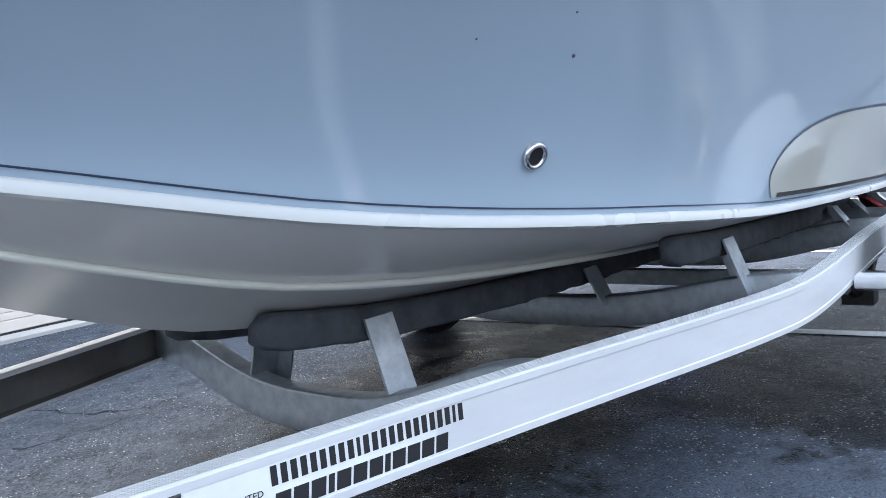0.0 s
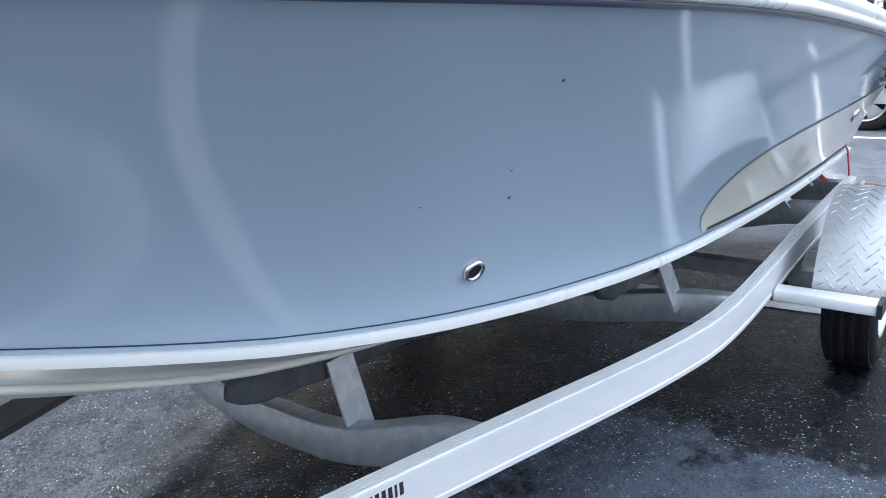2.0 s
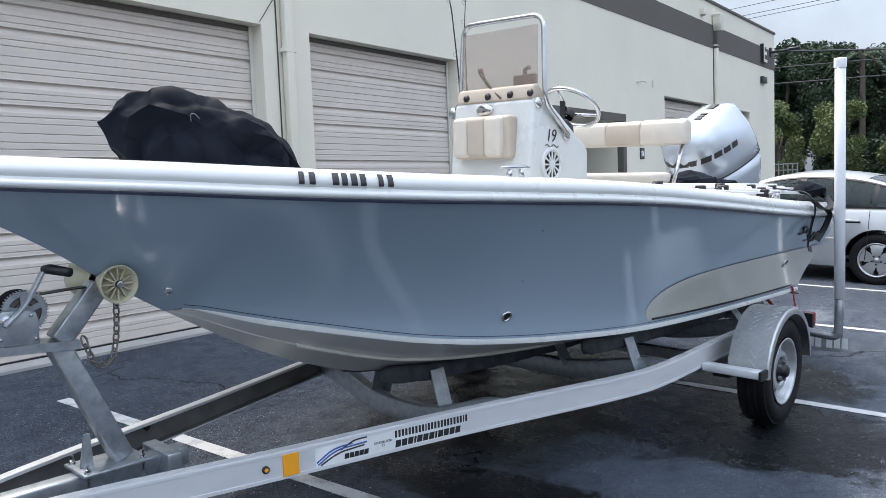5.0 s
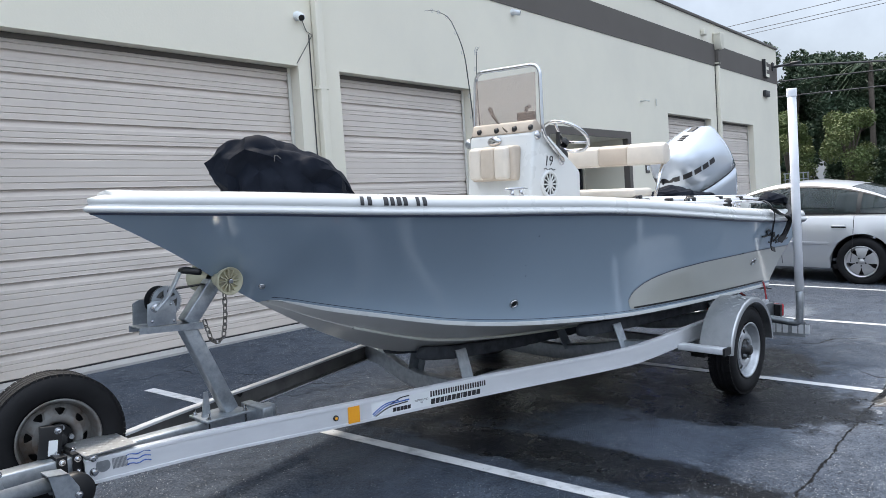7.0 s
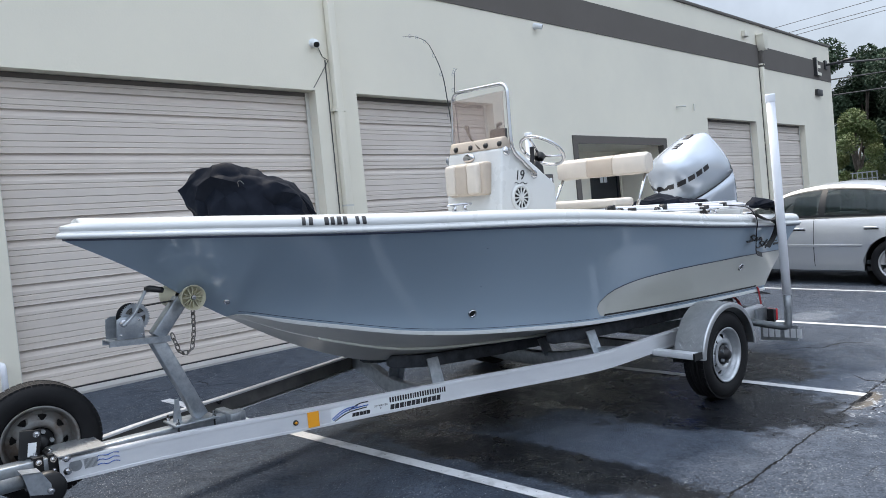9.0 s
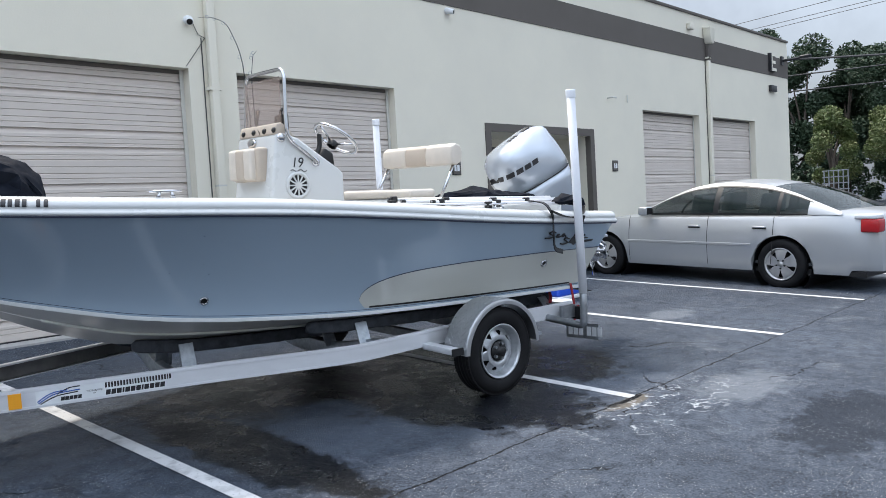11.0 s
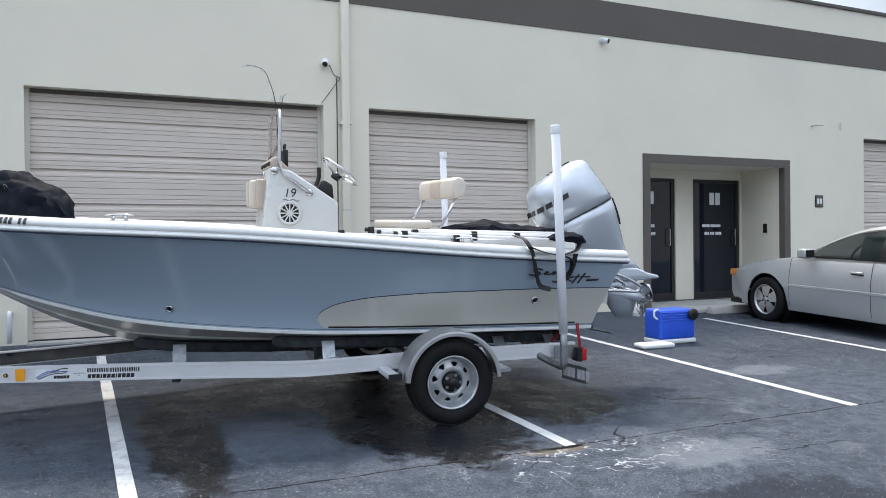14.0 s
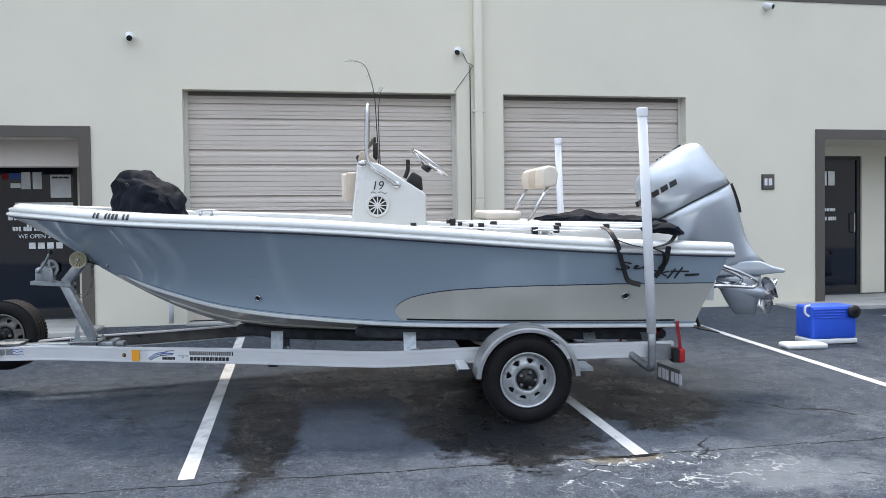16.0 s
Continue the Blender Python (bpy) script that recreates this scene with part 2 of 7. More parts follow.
M_white = surf("white_gelcoat", (0.56, 0.57, 0.565), (0.545, 0.555, 0.55), 0.22, 0.35, scale=2.5, fine=200, bump=0.0, fine_bump=0.02, coat=0.3)
M_bottom = surf("hull_bottom_gelcoat", (0.62, 0.605, 0.58), (0.55, 0.54, 0.515), 0.14, 0.25, scale=2.2, fine=90, bump=0.0, fine_bump=0.02)
M_navy = surf("navy_pinstripe", (0.035, 0.045, 0.08), rough=0.25)
M_black = surf("black_plastic", (0.004, 0.004, 0.005), (0.007, 0.007, 0.008), 0.42, bump=0.02)
M_rubber = surf("tyre_rubber", (0.004, 0.004, 0.005), (0.010, 0.010, 0.011), 0.6, 0.8, scale=9, fine=150, bump=0.1, fine_bump=0.3, ior=1.33)
M_alu = surf("mill_aluminium", (0.70, 0.71, 0.73), (0.62, 0.63, 0.655), 0.36, 0.52, metal=0.35, scale=3, fine=160, stretch=(0.5, 4, 4), bump=0.01, fine_bump=0.06)
# darkened aluminium: shade put into the colour on the rails, plain dark grey elsewhere
M_darkalu = surf("shade_dark_aluminium", (0.17, 0.165, 0.16), (0.10, 0.098, 0.095), 0.55, 0.75, metal=0.3, scale=7, fine=90, bump=0.05, fine_bump=0.15)
M_galv = surf("galvanised_steel", (0.36, 0.38, 0.40), (0.25, 0.265, 0.28), 0.32, 0.55, metal=0.95, scale=22, fine=90, bump=0.03, fine_bump=0.1)
M_zinc = surf("bright_galvanised_steel", (0.44, 0.47, 0.50), (0.30, 0.33, 0.36), 0.28, 0.46, metal=0.75, scale=28, fine=120, bump=0.03, fine_bump=0.12)
M_tread = surf("tread_plate_aluminium", (0.47, 0.48, 0.49), (0.36, 0.37, 0.38), 0.34, 0.5, metal=0.85, scale=5, fine=120, bump=0.03, fine_bump=0.1)
M_chrome = surf("stainless_steel", (0.60, 0.60, 0.61), (0.5, 0.5, 0.51), 0.06, 0.14, metal=1.0, bump=0.0, fine_bump=0.0)
M_carpet = surf("marine_carpet", (0.036, 0.041, 0.049), (0.075, 0.081, 0.093), 0.95, scale=14, fine=260, bump=0.3, fine_bump=0.9)
M_vinyl = surf("cream_vinyl", (0.60, 0.54, 0.47), (0.54, 0.49, 0.43), 0.5, scale=8, fine=200, bump=0.1, fine_bump=0.1)
M_tan = surf("tan_vinyl", (0.47, 0.40, 0.33), (0.43, 0.365, 0.30), 0.5, scale=8, fine=200, bump=0.1, fine_bump=0.1)
M_tarp = surf("black_canvas", (0.006, 0.008, 0.013), (0.010, 0.0125, 0.019), 0.55, 0.75, scale=7, fine=350, bump=0.08, fine_bump=0.2, ior=1.14)
M_silver = surf("silver_cowl_paint", (0.46, 0.50, 0.55), (0.44, 0.48, 0.53), 0.22, 0.28, metal=0.4, scale=1.5, fine=500, bump=0.0, fine_bump=0.01, coat=0.7)
M_pvc = surf("white_pvc", (0.74, 0.75, 0.78), (0.68, 0.69, 0.72), 0.35, scale=5, bump=0.01)
M_redlens = surf("red_lens", (0.45, 0.015, 0.02), rough=0.2)
M_red = surf("red_strap", (0.30, 0.014, 0.02), (0.22, 0.012, 0.016), 0.7, scale=30, fine=400, fine_bump=0.4)
M_orange = surf("orange_reflector", (0.85, 0.36, 0.02), (0.8, 0.33, 0.02), 0.3)
M_ink = surf("black_vinyl_letters", (0.015, 0.015, 0.018), rough=0.4)
M_blueink = surf("blue_vinyl", (0.03, 0.10, 0.35), rough=0.4)
M_yellowed = surf("yellowed_poly", (0.55, 0.52, 0.38), (0.5, 0.46, 0.32), 0.35, scale=15)
M_rim = surf("galvanised_rim", (0.55, 0.57, 0.59), (0.38, 0.40, 0.42), 0.32, 0.5, metal=0.7, scale=12, bump=0.03)
M_oldrim = surf("weathered_rusty_rim", (0.20, 0.20, 0.195), (0.12, 0.08, 0.055), 0.45, 0.7, metal=0.6, scale=9, fine=90, bump=0.06, fine_bump=0.2, lo=0.45, hi=0.72)
M_cooler = surf("blue_cooler_plastic", (0.012, 0.09, 0.62), (0.012, 0.08, 0.55), 0.4, bump=0.03)
M_coolwhite = surf("white_plastic", (0.75, 0.77, 0.78), rough=0.4)
M_darkglass = surf("dark_door_glass", (0.005, 0.009, 0.018), (0.006, 0.011, 0.021), 0.03, 0.05, bump=0, fine_bump=0)
M_bronze = surf("dark_bronze_frame", (0.02, 0.02, 0.022), rough=0.4)
M_carpaint = surf("silver_car_paint", (0.43, 0.44, 0.45), (0.415, 0.425, 0.435), 0.28, 0.34, metal=0.4, scale=2, fine=700, bump=0, fine_bump=0.01, coat=0.5)
M_carglass = clear("car_glass", (0.012, 0.022, 0.022), 0.02, 0.68)
M_clear = clear("windshield_acrylic", (0.40, 0.31, 0.26), 0.05, 0.36)
M_alloy = surf("alloy_wheel", (0.46, 0.46, 0.465), rough=0.3, metal=0.7)
M_amber = surf("amber_lens", (0.55, 0.22, 0.05), rough=0.2)
M_seatdark = surf("grey_car_seat", (0.06, 0.065, 0.07), rough=0.8)
M_paintline = surf("worn_white_line_paint", (0.55, 0.55, 0.55), (0.28, 0.28, 0.285), 0.75, scale=9, fine=130, bump=0.2, fine_bump=0.5, lo=0.5, hi=0.75, specks=(38, 0.09, (0.08, 0.08, 0.085)))
M_bark = surf("bark", (0.09, 0.07, 0.055), (0.06, 0.05, 0.04), 0.9, scale=8, bump=0.6)
M_leaf = surf("dark_leaves", (0.020, 0.043, 0.020), (0.036, 0.064, 0.028), 0.6, scale=0.7, bump=0, fine_bump=0)
M_leaf2 = surf("yellow_green_leaves", (0.07, 0.11, 0.028), (0.115, 0.125, 0.038), 0.55, scale=1.2, bump=0, fine_bump=0)
M_chain = surf("weathered_chain", (0.28, 0.27, 0.26), (0.2, 0.17, 0.14), 0.5, metal=0.7, scale=40)
M_wire = surf("wire", (0.05, 0.05, 0.05), rough=0.6)


def asphalt():
    """Old asphalt: grey binder, pale specks, fine cracks, a seam along the bays and a washed-down wet area."""
    m = bpy.data.materials.new("asphalt")
    m.use_nodes = True
    n, l = m.node_tree.nodes, m.node_tree.links
    p = n["Principled BSDF"]
    tc = n.new("ShaderNodeTexCoord")
    P = tc.outputs["Object"]
    p.inputs["IOR"].default_value = 1.22

    def math_(op, a, b=None, c=None):
        k = n.new("ShaderNodeMath")
        k.operation = op
        for i, v in enumerate((a, b, c)):
            if v is None:
                continue
            if isinstance(v, (int, float)):
                k.inputs[i].default_value = v
            else:
                l.new(v, k.inputs[i])
        return k.outputs[0]

    def noise_(scale, detail=4, rough=0.55, vec=None):
        k = n.new("ShaderNodeTexNoise")
        k.inputs["Scale"].default_value, k.inputs["Detail"].default_value, k.inputs["Roughness"].default_value = scale, detail, rough
        l.new(vec or P, k.inputs["Vector"])
        return k.outputs["Fac"]

    def ramp_(v, a, b, c=0.0, d=1.0):
        k = n.new("ShaderNodeMapRange")
        for i, x in zip(("From Min", "From Max", "To Min", "To Max"), (a, b, c, d)):
            k.inputs[i].default_value = x
        l.new(v, k.inputs["Value"])
        return k.outputs["Result"]

    def mix_(f, a, b):
        k = n.new("ShaderNodeMix")
        k.data_type = "RGBA"
        l.new(f, k.inputs["Factor"])
        for i, v in (("A", a), ("B", b)):
            if isinstance(v, tuple):
                k.inputs[i].default_value = (*v, 1)
            else:
                l.new(v, k.inputs[i])
        return k.outputs["Result"]

    sep = n.new("ShaderNodeSeparateXYZ")
    l.new(P, sep.inputs[0])
    X, Y = sep.outputs["X"], sep.outputs["Y"]
    broad, mid, fine, grit = noise_(0.45, 5), noise_(2.3, 6, 0.65), noise_(65, 3), noise_(260, 2)

    def stones_(scale):
        k = n.new("ShaderNodeTexVoronoi")
        k.inputs["Scale"].default_value = scale
        l.new(P, k.inputs["Vector"])
        c = n.new("ShaderNodeSeparateColor")
        l.new(k.outputs["Color"], c.inputs[0])
        return k.outputs["Distance"], c.outputs[0], c.outputs[1]

    col = mix_(ramp_(broad, 0.35, 0.68), (0.046, 0.056, 0.072), (0.098, 0.112, 0.134))
    col = mix_(ramp_(mid, 0.5, 0.75, 0, 0.5), col, (0.145, 0.156, 0.174))
    col = mix_(ramp_(noise_(9.0, 5, 0.7), 0.46, 0.60, 0, 0.55), col, (0.022, 0.026, 0.034))
    def oval_(cx, cy, rx, ry):
        dx = math_("DIVIDE", math_("SUBTRACT", X, cx), rx)
        dy = math_("DIVIDE", math_("SUBTRACT", Y, cy), ry)
        return math_("SQRT", math_("ADD", math_("MULTIPLY", dx, dx), math_("MULTIPLY", dy, dy)))

    # two ragged patches of lighter asphalt
    paler = math_("MINIMUM", oval_(-1.15, 0.12, 0.55, 0.5), oval_(0.25, -0.50, 1.5, 0.42))
    paler = ramp_(math_("ADD", paler, math_("MULTIPLY", math_("SUBTRACT", noise_(4.0, 9, 0.78), 0.5), 2.0)), 1.15, 0.5, 0, 0.55)
    col = mix_(paler, col, (0.17, 0.18, 0.20))
    # aggregate: every stone its own tone, some of them pale
    sd, sa, sb = stones_(150)
    col = mix_(ramp_(sa, 0.45, 1.0, 0, 0.5), col, (0.150, 0.160, 0.178))
    col = mix_(ramp_(sa, 0.40, 0.0, 0, 0.6), col, (0.015, 0.016, 0.019))
    chips = math_("MULTIPLY", ramp_(sd, 0.42, 0.30), math_("GREATER_THAN", math_("ADD", sb, ramp_(noise_(2.6, 6, 0.75), 0.44, 0.64, -0.06, 0.10)), 0.940))
    bd, ba, bb = stones_(75)
    big = math_("MULTIPLY", ramp_(bd, 0.30, 0.20), math_("GREATER_THAN", math_("ADD", ba, ramp_(noise_(1.4, 6, 0.75), 0.45, 0.68, -0.06, 0.10)), 0.965))
    chips = math_("MAXIMUM", chips, big)
    # pale sandy washes and scrawls of lime along the seam
    wash = math_("MULTIPLY", ramp_(noise_(1.3, 7, 0.7), 0.56, 0.7, 0, 0.5), ramp_(math_("ABSOLUTE", math_("ADD", Y, 0.9)), 1.6, 0.3))
    col = mix_(wash, col, (0.22, 0.225, 0.23))
    pale = ramp_(math_("ADD", oval_(1.2, -1.15, 0.55, 0.30), math_("MULTIPLY", math_("SUBTRACT", noise_(5.0, 7, 0.75), 0.5), 2.0)), 1.0, 0.6, 0, 0.45)
    pale = math_("MAXIMUM", pale, ramp_(math_("ADD", oval_(3.5, 0.6, 0.45, 0.25), math_("MULTIPLY", math_("SUBTRACT", noise_(6.0, 7, 0.75), 0.5), 2.0)), 1.0, 0.6, 0, 0.4))
    col = mix_(pale, col, (0.27, 0.275, 0.28))
    worn = ramp_(math_("ADD", oval_(0.85, -1.95, 0.8, 0.35), math_("MULTIPLY", math_("SUBTRACT", noise_(4.0, 7, 0.75), 0.5), 1.8)), 1.0, 0.8, 0, 0.75)
    col = mix_(worn, col, (0.022, 0.026, 0.033))
    sand = ramp_(math_("ADD", oval_(0.36, -0.76, 0.26, 0.07), math_("MULTIPLY", noise_(9, 4), 0.9)), 1.5, 1.2, 0, 0.75)
    col = mix_(sand, col, (0.20, 0.155, 0.105))
    scrawl = ramp_(math_("ABSOLUTE", math_("SUBTRACT", noise_(2.6, 5, 0.6), 0.5)), 0.013, 0.005)
    near = math_("MAXIMUM", ramp_(oval_(0.45, -0.95, 0.9, 0.35), 1.1, 0.5), ramp_(math_("ADD", noise_(1.1, 3), ramp_(oval_(-0.6, -0.3, 2.4, 1.1), 1.2, 0.4, -0.3, 0.0)), 0.58, 0.62))
    scrawl = math_("MULTIPLY", math_("MULTIPLY", scrawl, near), ramp_(noise_(14, 3), 0.42, 0.52))
    col = mix_(scrawl, col, (0.55, 0.54, 0.51))
    # cracks
    dv = n.new("ShaderNodeVectorMath")
    dv.operation = "MULTIPLY_ADD"
    nz = n.new("ShaderNodeTexNoise")
    nz.inputs["Scale"].default_value, nz.inputs["Detail"].default_value = 3.0, 5
    l.new(P, nz.inputs["Vector"])
    l.new(nz.outputs["Color"], dv.inputs[0])
    dv.inputs[1].default_value = (0.5, 0.5, 0)
    l.new(P, dv.inputs[2])
    ve = n.new("ShaderNodeTexVoronoi")
    ve.feature = "DISTANCE_TO_EDGE"
    ve.inputs["Scale"].default_value = 0.55
    l.new(dv.outputs[0], ve.inputs["Vector"])
    crack = math_("MULTIPLY", ramp_(ve.outputs["Distance"], 0.0045, 0.0015), math_("MULTIPLY", ramp_(noise_(0.8, 3), 0.50, 0.58), ramp_(oval_(-0.6, 0.4, 2.0, 1.1), 0.9, 1.15)))
    seam_y = math_("ADD", math_("ADD", Y, 0.715), math_("MULTIPLY", math_("SUBTRACT", noise_(3.0, 7, 0.75), 0.5), 0.12))
    seam = math_("MULTIPLY", ramp_(math_("ABSOLUTE", seam_y), 0.009, 0.004), ramp_(noise_(1.1, 2), 0.28, 0.36))
    seam = math_("MAXIMUM", seam, ramp_(math_("ADD", oval_(0.42, -0.735, 0.16, 0.025), math_("MULTIPLY", noise_(16, 3), 0.6)), 1.25, 1.1))
    lines = math_("MAXIMUM", crack, seam)
    col = mix_(lines, col, (0.006, 0.006, 0.007))
    # wet ground round and under the boat
    ex = math_("DIVIDE", math_("SUBTRACT", X, -0.35), 2.5)
    ey = math_("DIVIDE", math_("SUBTRACT", Y, 0.95), 1.40)
    rad = math_("SQRT", math_("ADD", math_("MULTIPLY", ex, ex), math_("MULTIPLY", ey, ey)))
    edge = math_("ADD", rad, math_("MULTIPLY", math_("SUBTRACT", noise_(1.5, 7, 0.68), 0.5), 1.9))
    wet = ramp_(edge, 1.0, 0.93)
    # smaller splashes further out
    wet2 = math_("MULTIPLY", ramp_(noise_(0.9, 6, 0.7), 0.56, 0.60), ramp_(rad, 2.6, 1.3))
    wet = math_("MAXIMUM", wet, math_("MULTIPLY", wet2, 0.8))
    # soaked patches: under the hull, with runs down to the seam
    deep = None
    for o in ((-0.3, 1.45, 1.6, 0.75), (-0.15, 0.35, 0.72, 1.12), (-1.72, 0.50, 0.24, 1.35), (0.95, 0.42, 0.58, 0.78)):
        e = oval_(*o)
        deep = e if deep is None else math_("MINIMUM", deep, e)
    soak = ramp_(math_("ADD", deep, math_("MULTIPLY", math_("SUBTRACT", noise_(2.6, 9, 0.74), 0.5), 1.9)), 1.10, 0.88)
    soak = math_("MULTIPLY", soak, ramp_(math_("ADD", noise_(7.0, 5, 0.7), ramp_(deep, 1.0, 0.45, 0.03, 0.40)), 0.42, 0.50))
    wet = math_("MAXIMUM", wet, soak)
    wet = math_("MAXIMUM", wet, ramp_(math_("ADD", oval_(1.55, -0.36, 0.62, 0.26), math_("MULTIPLY", math_("SUBTRACT", noise_(2.4, 7, 0.7), 0.5), 1.3)), 1.0, 0.93))
    dark = mix_(wet, (0.94, 1.0, 1.08), (0.62, 0.70, 0.80))
    dark = mix_(soak, dark, (0.055, 0.062, 0.075))
    mul = n.new("ShaderNodeMix")
    mul.data_type, mul.blend_type = "RGBA", "MULTIPLY"
    mul.inputs["Factor"].default_value = 1
    l.new(col, mul.inputs["A"])
    l.new(dark, mul.inputs["B"])
    l.new(mix_(chips, mul.outputs["Result"], (0.46, 0.47, 0.47)), p.inputs["Base Color"])
    puddle = math_("MULTIPLY", soak, ramp_(noise_(4.0, 5, 0.6), 0.42, 0.56))
    ro = math_("SUBTRACT", ramp_(mid, 0.3, 0.7, 0.62, 0.85), math_("MULTIPLY", wet, 0.30))
    ro = math_("SUBTRACT", ro, math_("MULTIPLY", soak, 0.06))
    ro = math_("MAXIMUM", math_("SUBTRACT", ro, math_("MULTIPLY", puddle, 0.12)), 0.10)
    l.new(ro, p.inputs["Roughness"])
    bm1, bm2, bm3 = n.new("ShaderNodeBump"), n.new("ShaderNodeBump"), n.new("ShaderNodeBump")
    bm1.inputs["Distance"].default_value, bm2.inputs["Distance"].default_value, bm3.inputs["Distance"].default_value = 0.02, 0.006, 0.006
    l.new(math_("SUBTRACT", 0.32, math_("MULTIPLY", soak, 0.16)), bm1.inputs["Strength"])
    l.new(math_("SUBTRACT", 0.6, math_("MULTIPLY", soak, 0.30)), bm2.inputs["Strength"])
    l.new(math_("SUBTRACT", 0.7, math_("MULTIPLY", soak, 0.30)), bm3.inputs["Strength"])
    l.new(math_("SUBTRACT", fine, math_("MULTIPLY", lines, 1.0)), bm1.inputs["Height"])
    l.new(grit, bm2.inputs["Height"])
    l.new(math_("SUBTRACT", sa, sd), bm3.inputs["Height"])
    l.new(bm1.outputs["Normal"], bm2.inputs["Normal"])
    l.new(bm2.outputs["Normal"], bm3.inputs["Normal"])
    l.new(bm3.outputs["Normal"], p.inputs["Normal"])
    return m


M_asphalt = asphalt()

# ---- ground ----
SLOPE = 0.037


def gz(y):
    """Height of the lot, which falls away from the building."""
    return SLOPE * (min(max(y, -6.0), 6.5) + 0.67)


bm = bmesh.new()
ys = [-1500, -300, -60, -6, 6.5, 60, 300, 1500]
loft(bm, [[(x, y, gz(y)) for x in (-1500, -60, -12, 30, 90, 1500)] for y in ys], closed=False)
ground = tagged(part("ground", bm, M_asphalt), "cracked grey asphalt lot, dark and wet under the boat", "ground", kind="structure")


def painted_line(a, b, w):
    """A painted bay line between two points of the lot, w wide."""
    (x0, y0), (x1, y1) = a, b
    bm = bmesh.new()
    n = 24
    d = V3((x1 - x0, y1 - y0, 0)).normalized()
    s = V3((-d.y, d.x, 0)) * w / 2
    lower, upper = [], []
    for k in range(n + 1):
        t = k / n
        c = V3((x0 + (x1 - x0) * t, y0 + (y1 - y0) * t, 0))
        j = 1 + 0.06 * noise.noise(V3((t * 9, x0, 3)))
        for sg, ring in ((-1, lower), (1, upper)):
            q = c + s * sg * j
            ring.append((q.x, q.y, gz(q.y) + 0.004))
    loft(bm, [lower, upper], closed=False)
    return tagged(part("painted_line", bm, M_paintline), "worn white parking bay line on the asphalt", "line marking", "parking bay lines", "structure")


for a, b in (((-2.077, -0.635), (-2.17, 3.76)), ((0.476, -0.72), (0.46, 3.6)), ((3.06, -0.722), (3.06, 3.65)), ((5.53, -0.70), (5.70, 3.65)), ((-4.68, -0.63), (-4.8, 3.7)), ((8.2, -0.7), (8.3, 3.6)), ((10.9, -0.7), (11.0, 3.6))):
    painted_line(a, b, 0.085)

# ---- the warehouse ----
FY, TOP, BAND0, BAND1 = 4.82, 5.40, 4.40, 4.92
XL, XR = -16.0, 18.8
RECESS = 0.95
openings = [(-2.9, 0.477, 3.058, "door"), (1.09, 3.635, 3.058, "door"), (5.70, 8.60, 2.51, "entry"), (10.62, 13.2, 3.11, "door"),
            (13.85, 16.4, 3.11, "door"), (-7.0, -4.082, 2.47, "entry"), (-11.2, -8.2, 3.058, "door")]
openings.sort()


def facade():
    """The wall as upright strips with the openings left out; 0.2 m thick, with stucco reveals."""
    bm = bmesh.new()
    x = XL
    for x0, x1, top, kind in openings:
        box(bm, x, x0, FY, FY + 0.2, -0.3, TOP)
        box(bm, x0, x1, FY, FY + 0.2, top, TOP)
        x = x1
    box(bm, x, XR, FY, FY + 0.2, -0.3, TOP)
    bmesh.ops.remove_doubles(bm, verts=bm.verts, dist=0.0005)
    return bm


wall = tagged(part("wall_south", facade(), M_stucco), "cream painted stucco warehouse front wall with faint stains", "wall", kind="structure")
wall_e = tagged(part("wall_east", boxed(XR - 0.2, XR - 0.002, FY + 0.2, 22, -0.3, TOP), M_stucco), "cream stucco end wall of the warehouse", "wall", kind="structure")
part("wall_west", boxed(XL, XL + 0.2, FY + 0.2, 22, -0.3, TOP), M_stucco)
tagged(bpy.data.objects["wall_west"], "cream stucco end wall of the warehouse", "wall", kind="structure")
roof = tagged(part("roof", boxed(XL + 0.2, XR - 0.2, FY + 0.2, 22, TOP - 0.5, TOP - 0.35), M_concrete), "flat grey warehouse roof", "roof", kind="structure")
coping = tagged(soft_edges(part("coping", boxed(XL - 0.02, XR + 0.03, FY - 0.035, FY + 0.24, TOP, TOP + 0.06), M_taupe), 0.006), "dark taupe metal parapet coping", "coping", kind="structure")
band = tagged(part("trim_band", boxed(XL, XR + 0.004, FY - 0.012, FY, BAND0, BAND1), M_taupe), "dark taupe painted band along the wall", "band", kind="structure")


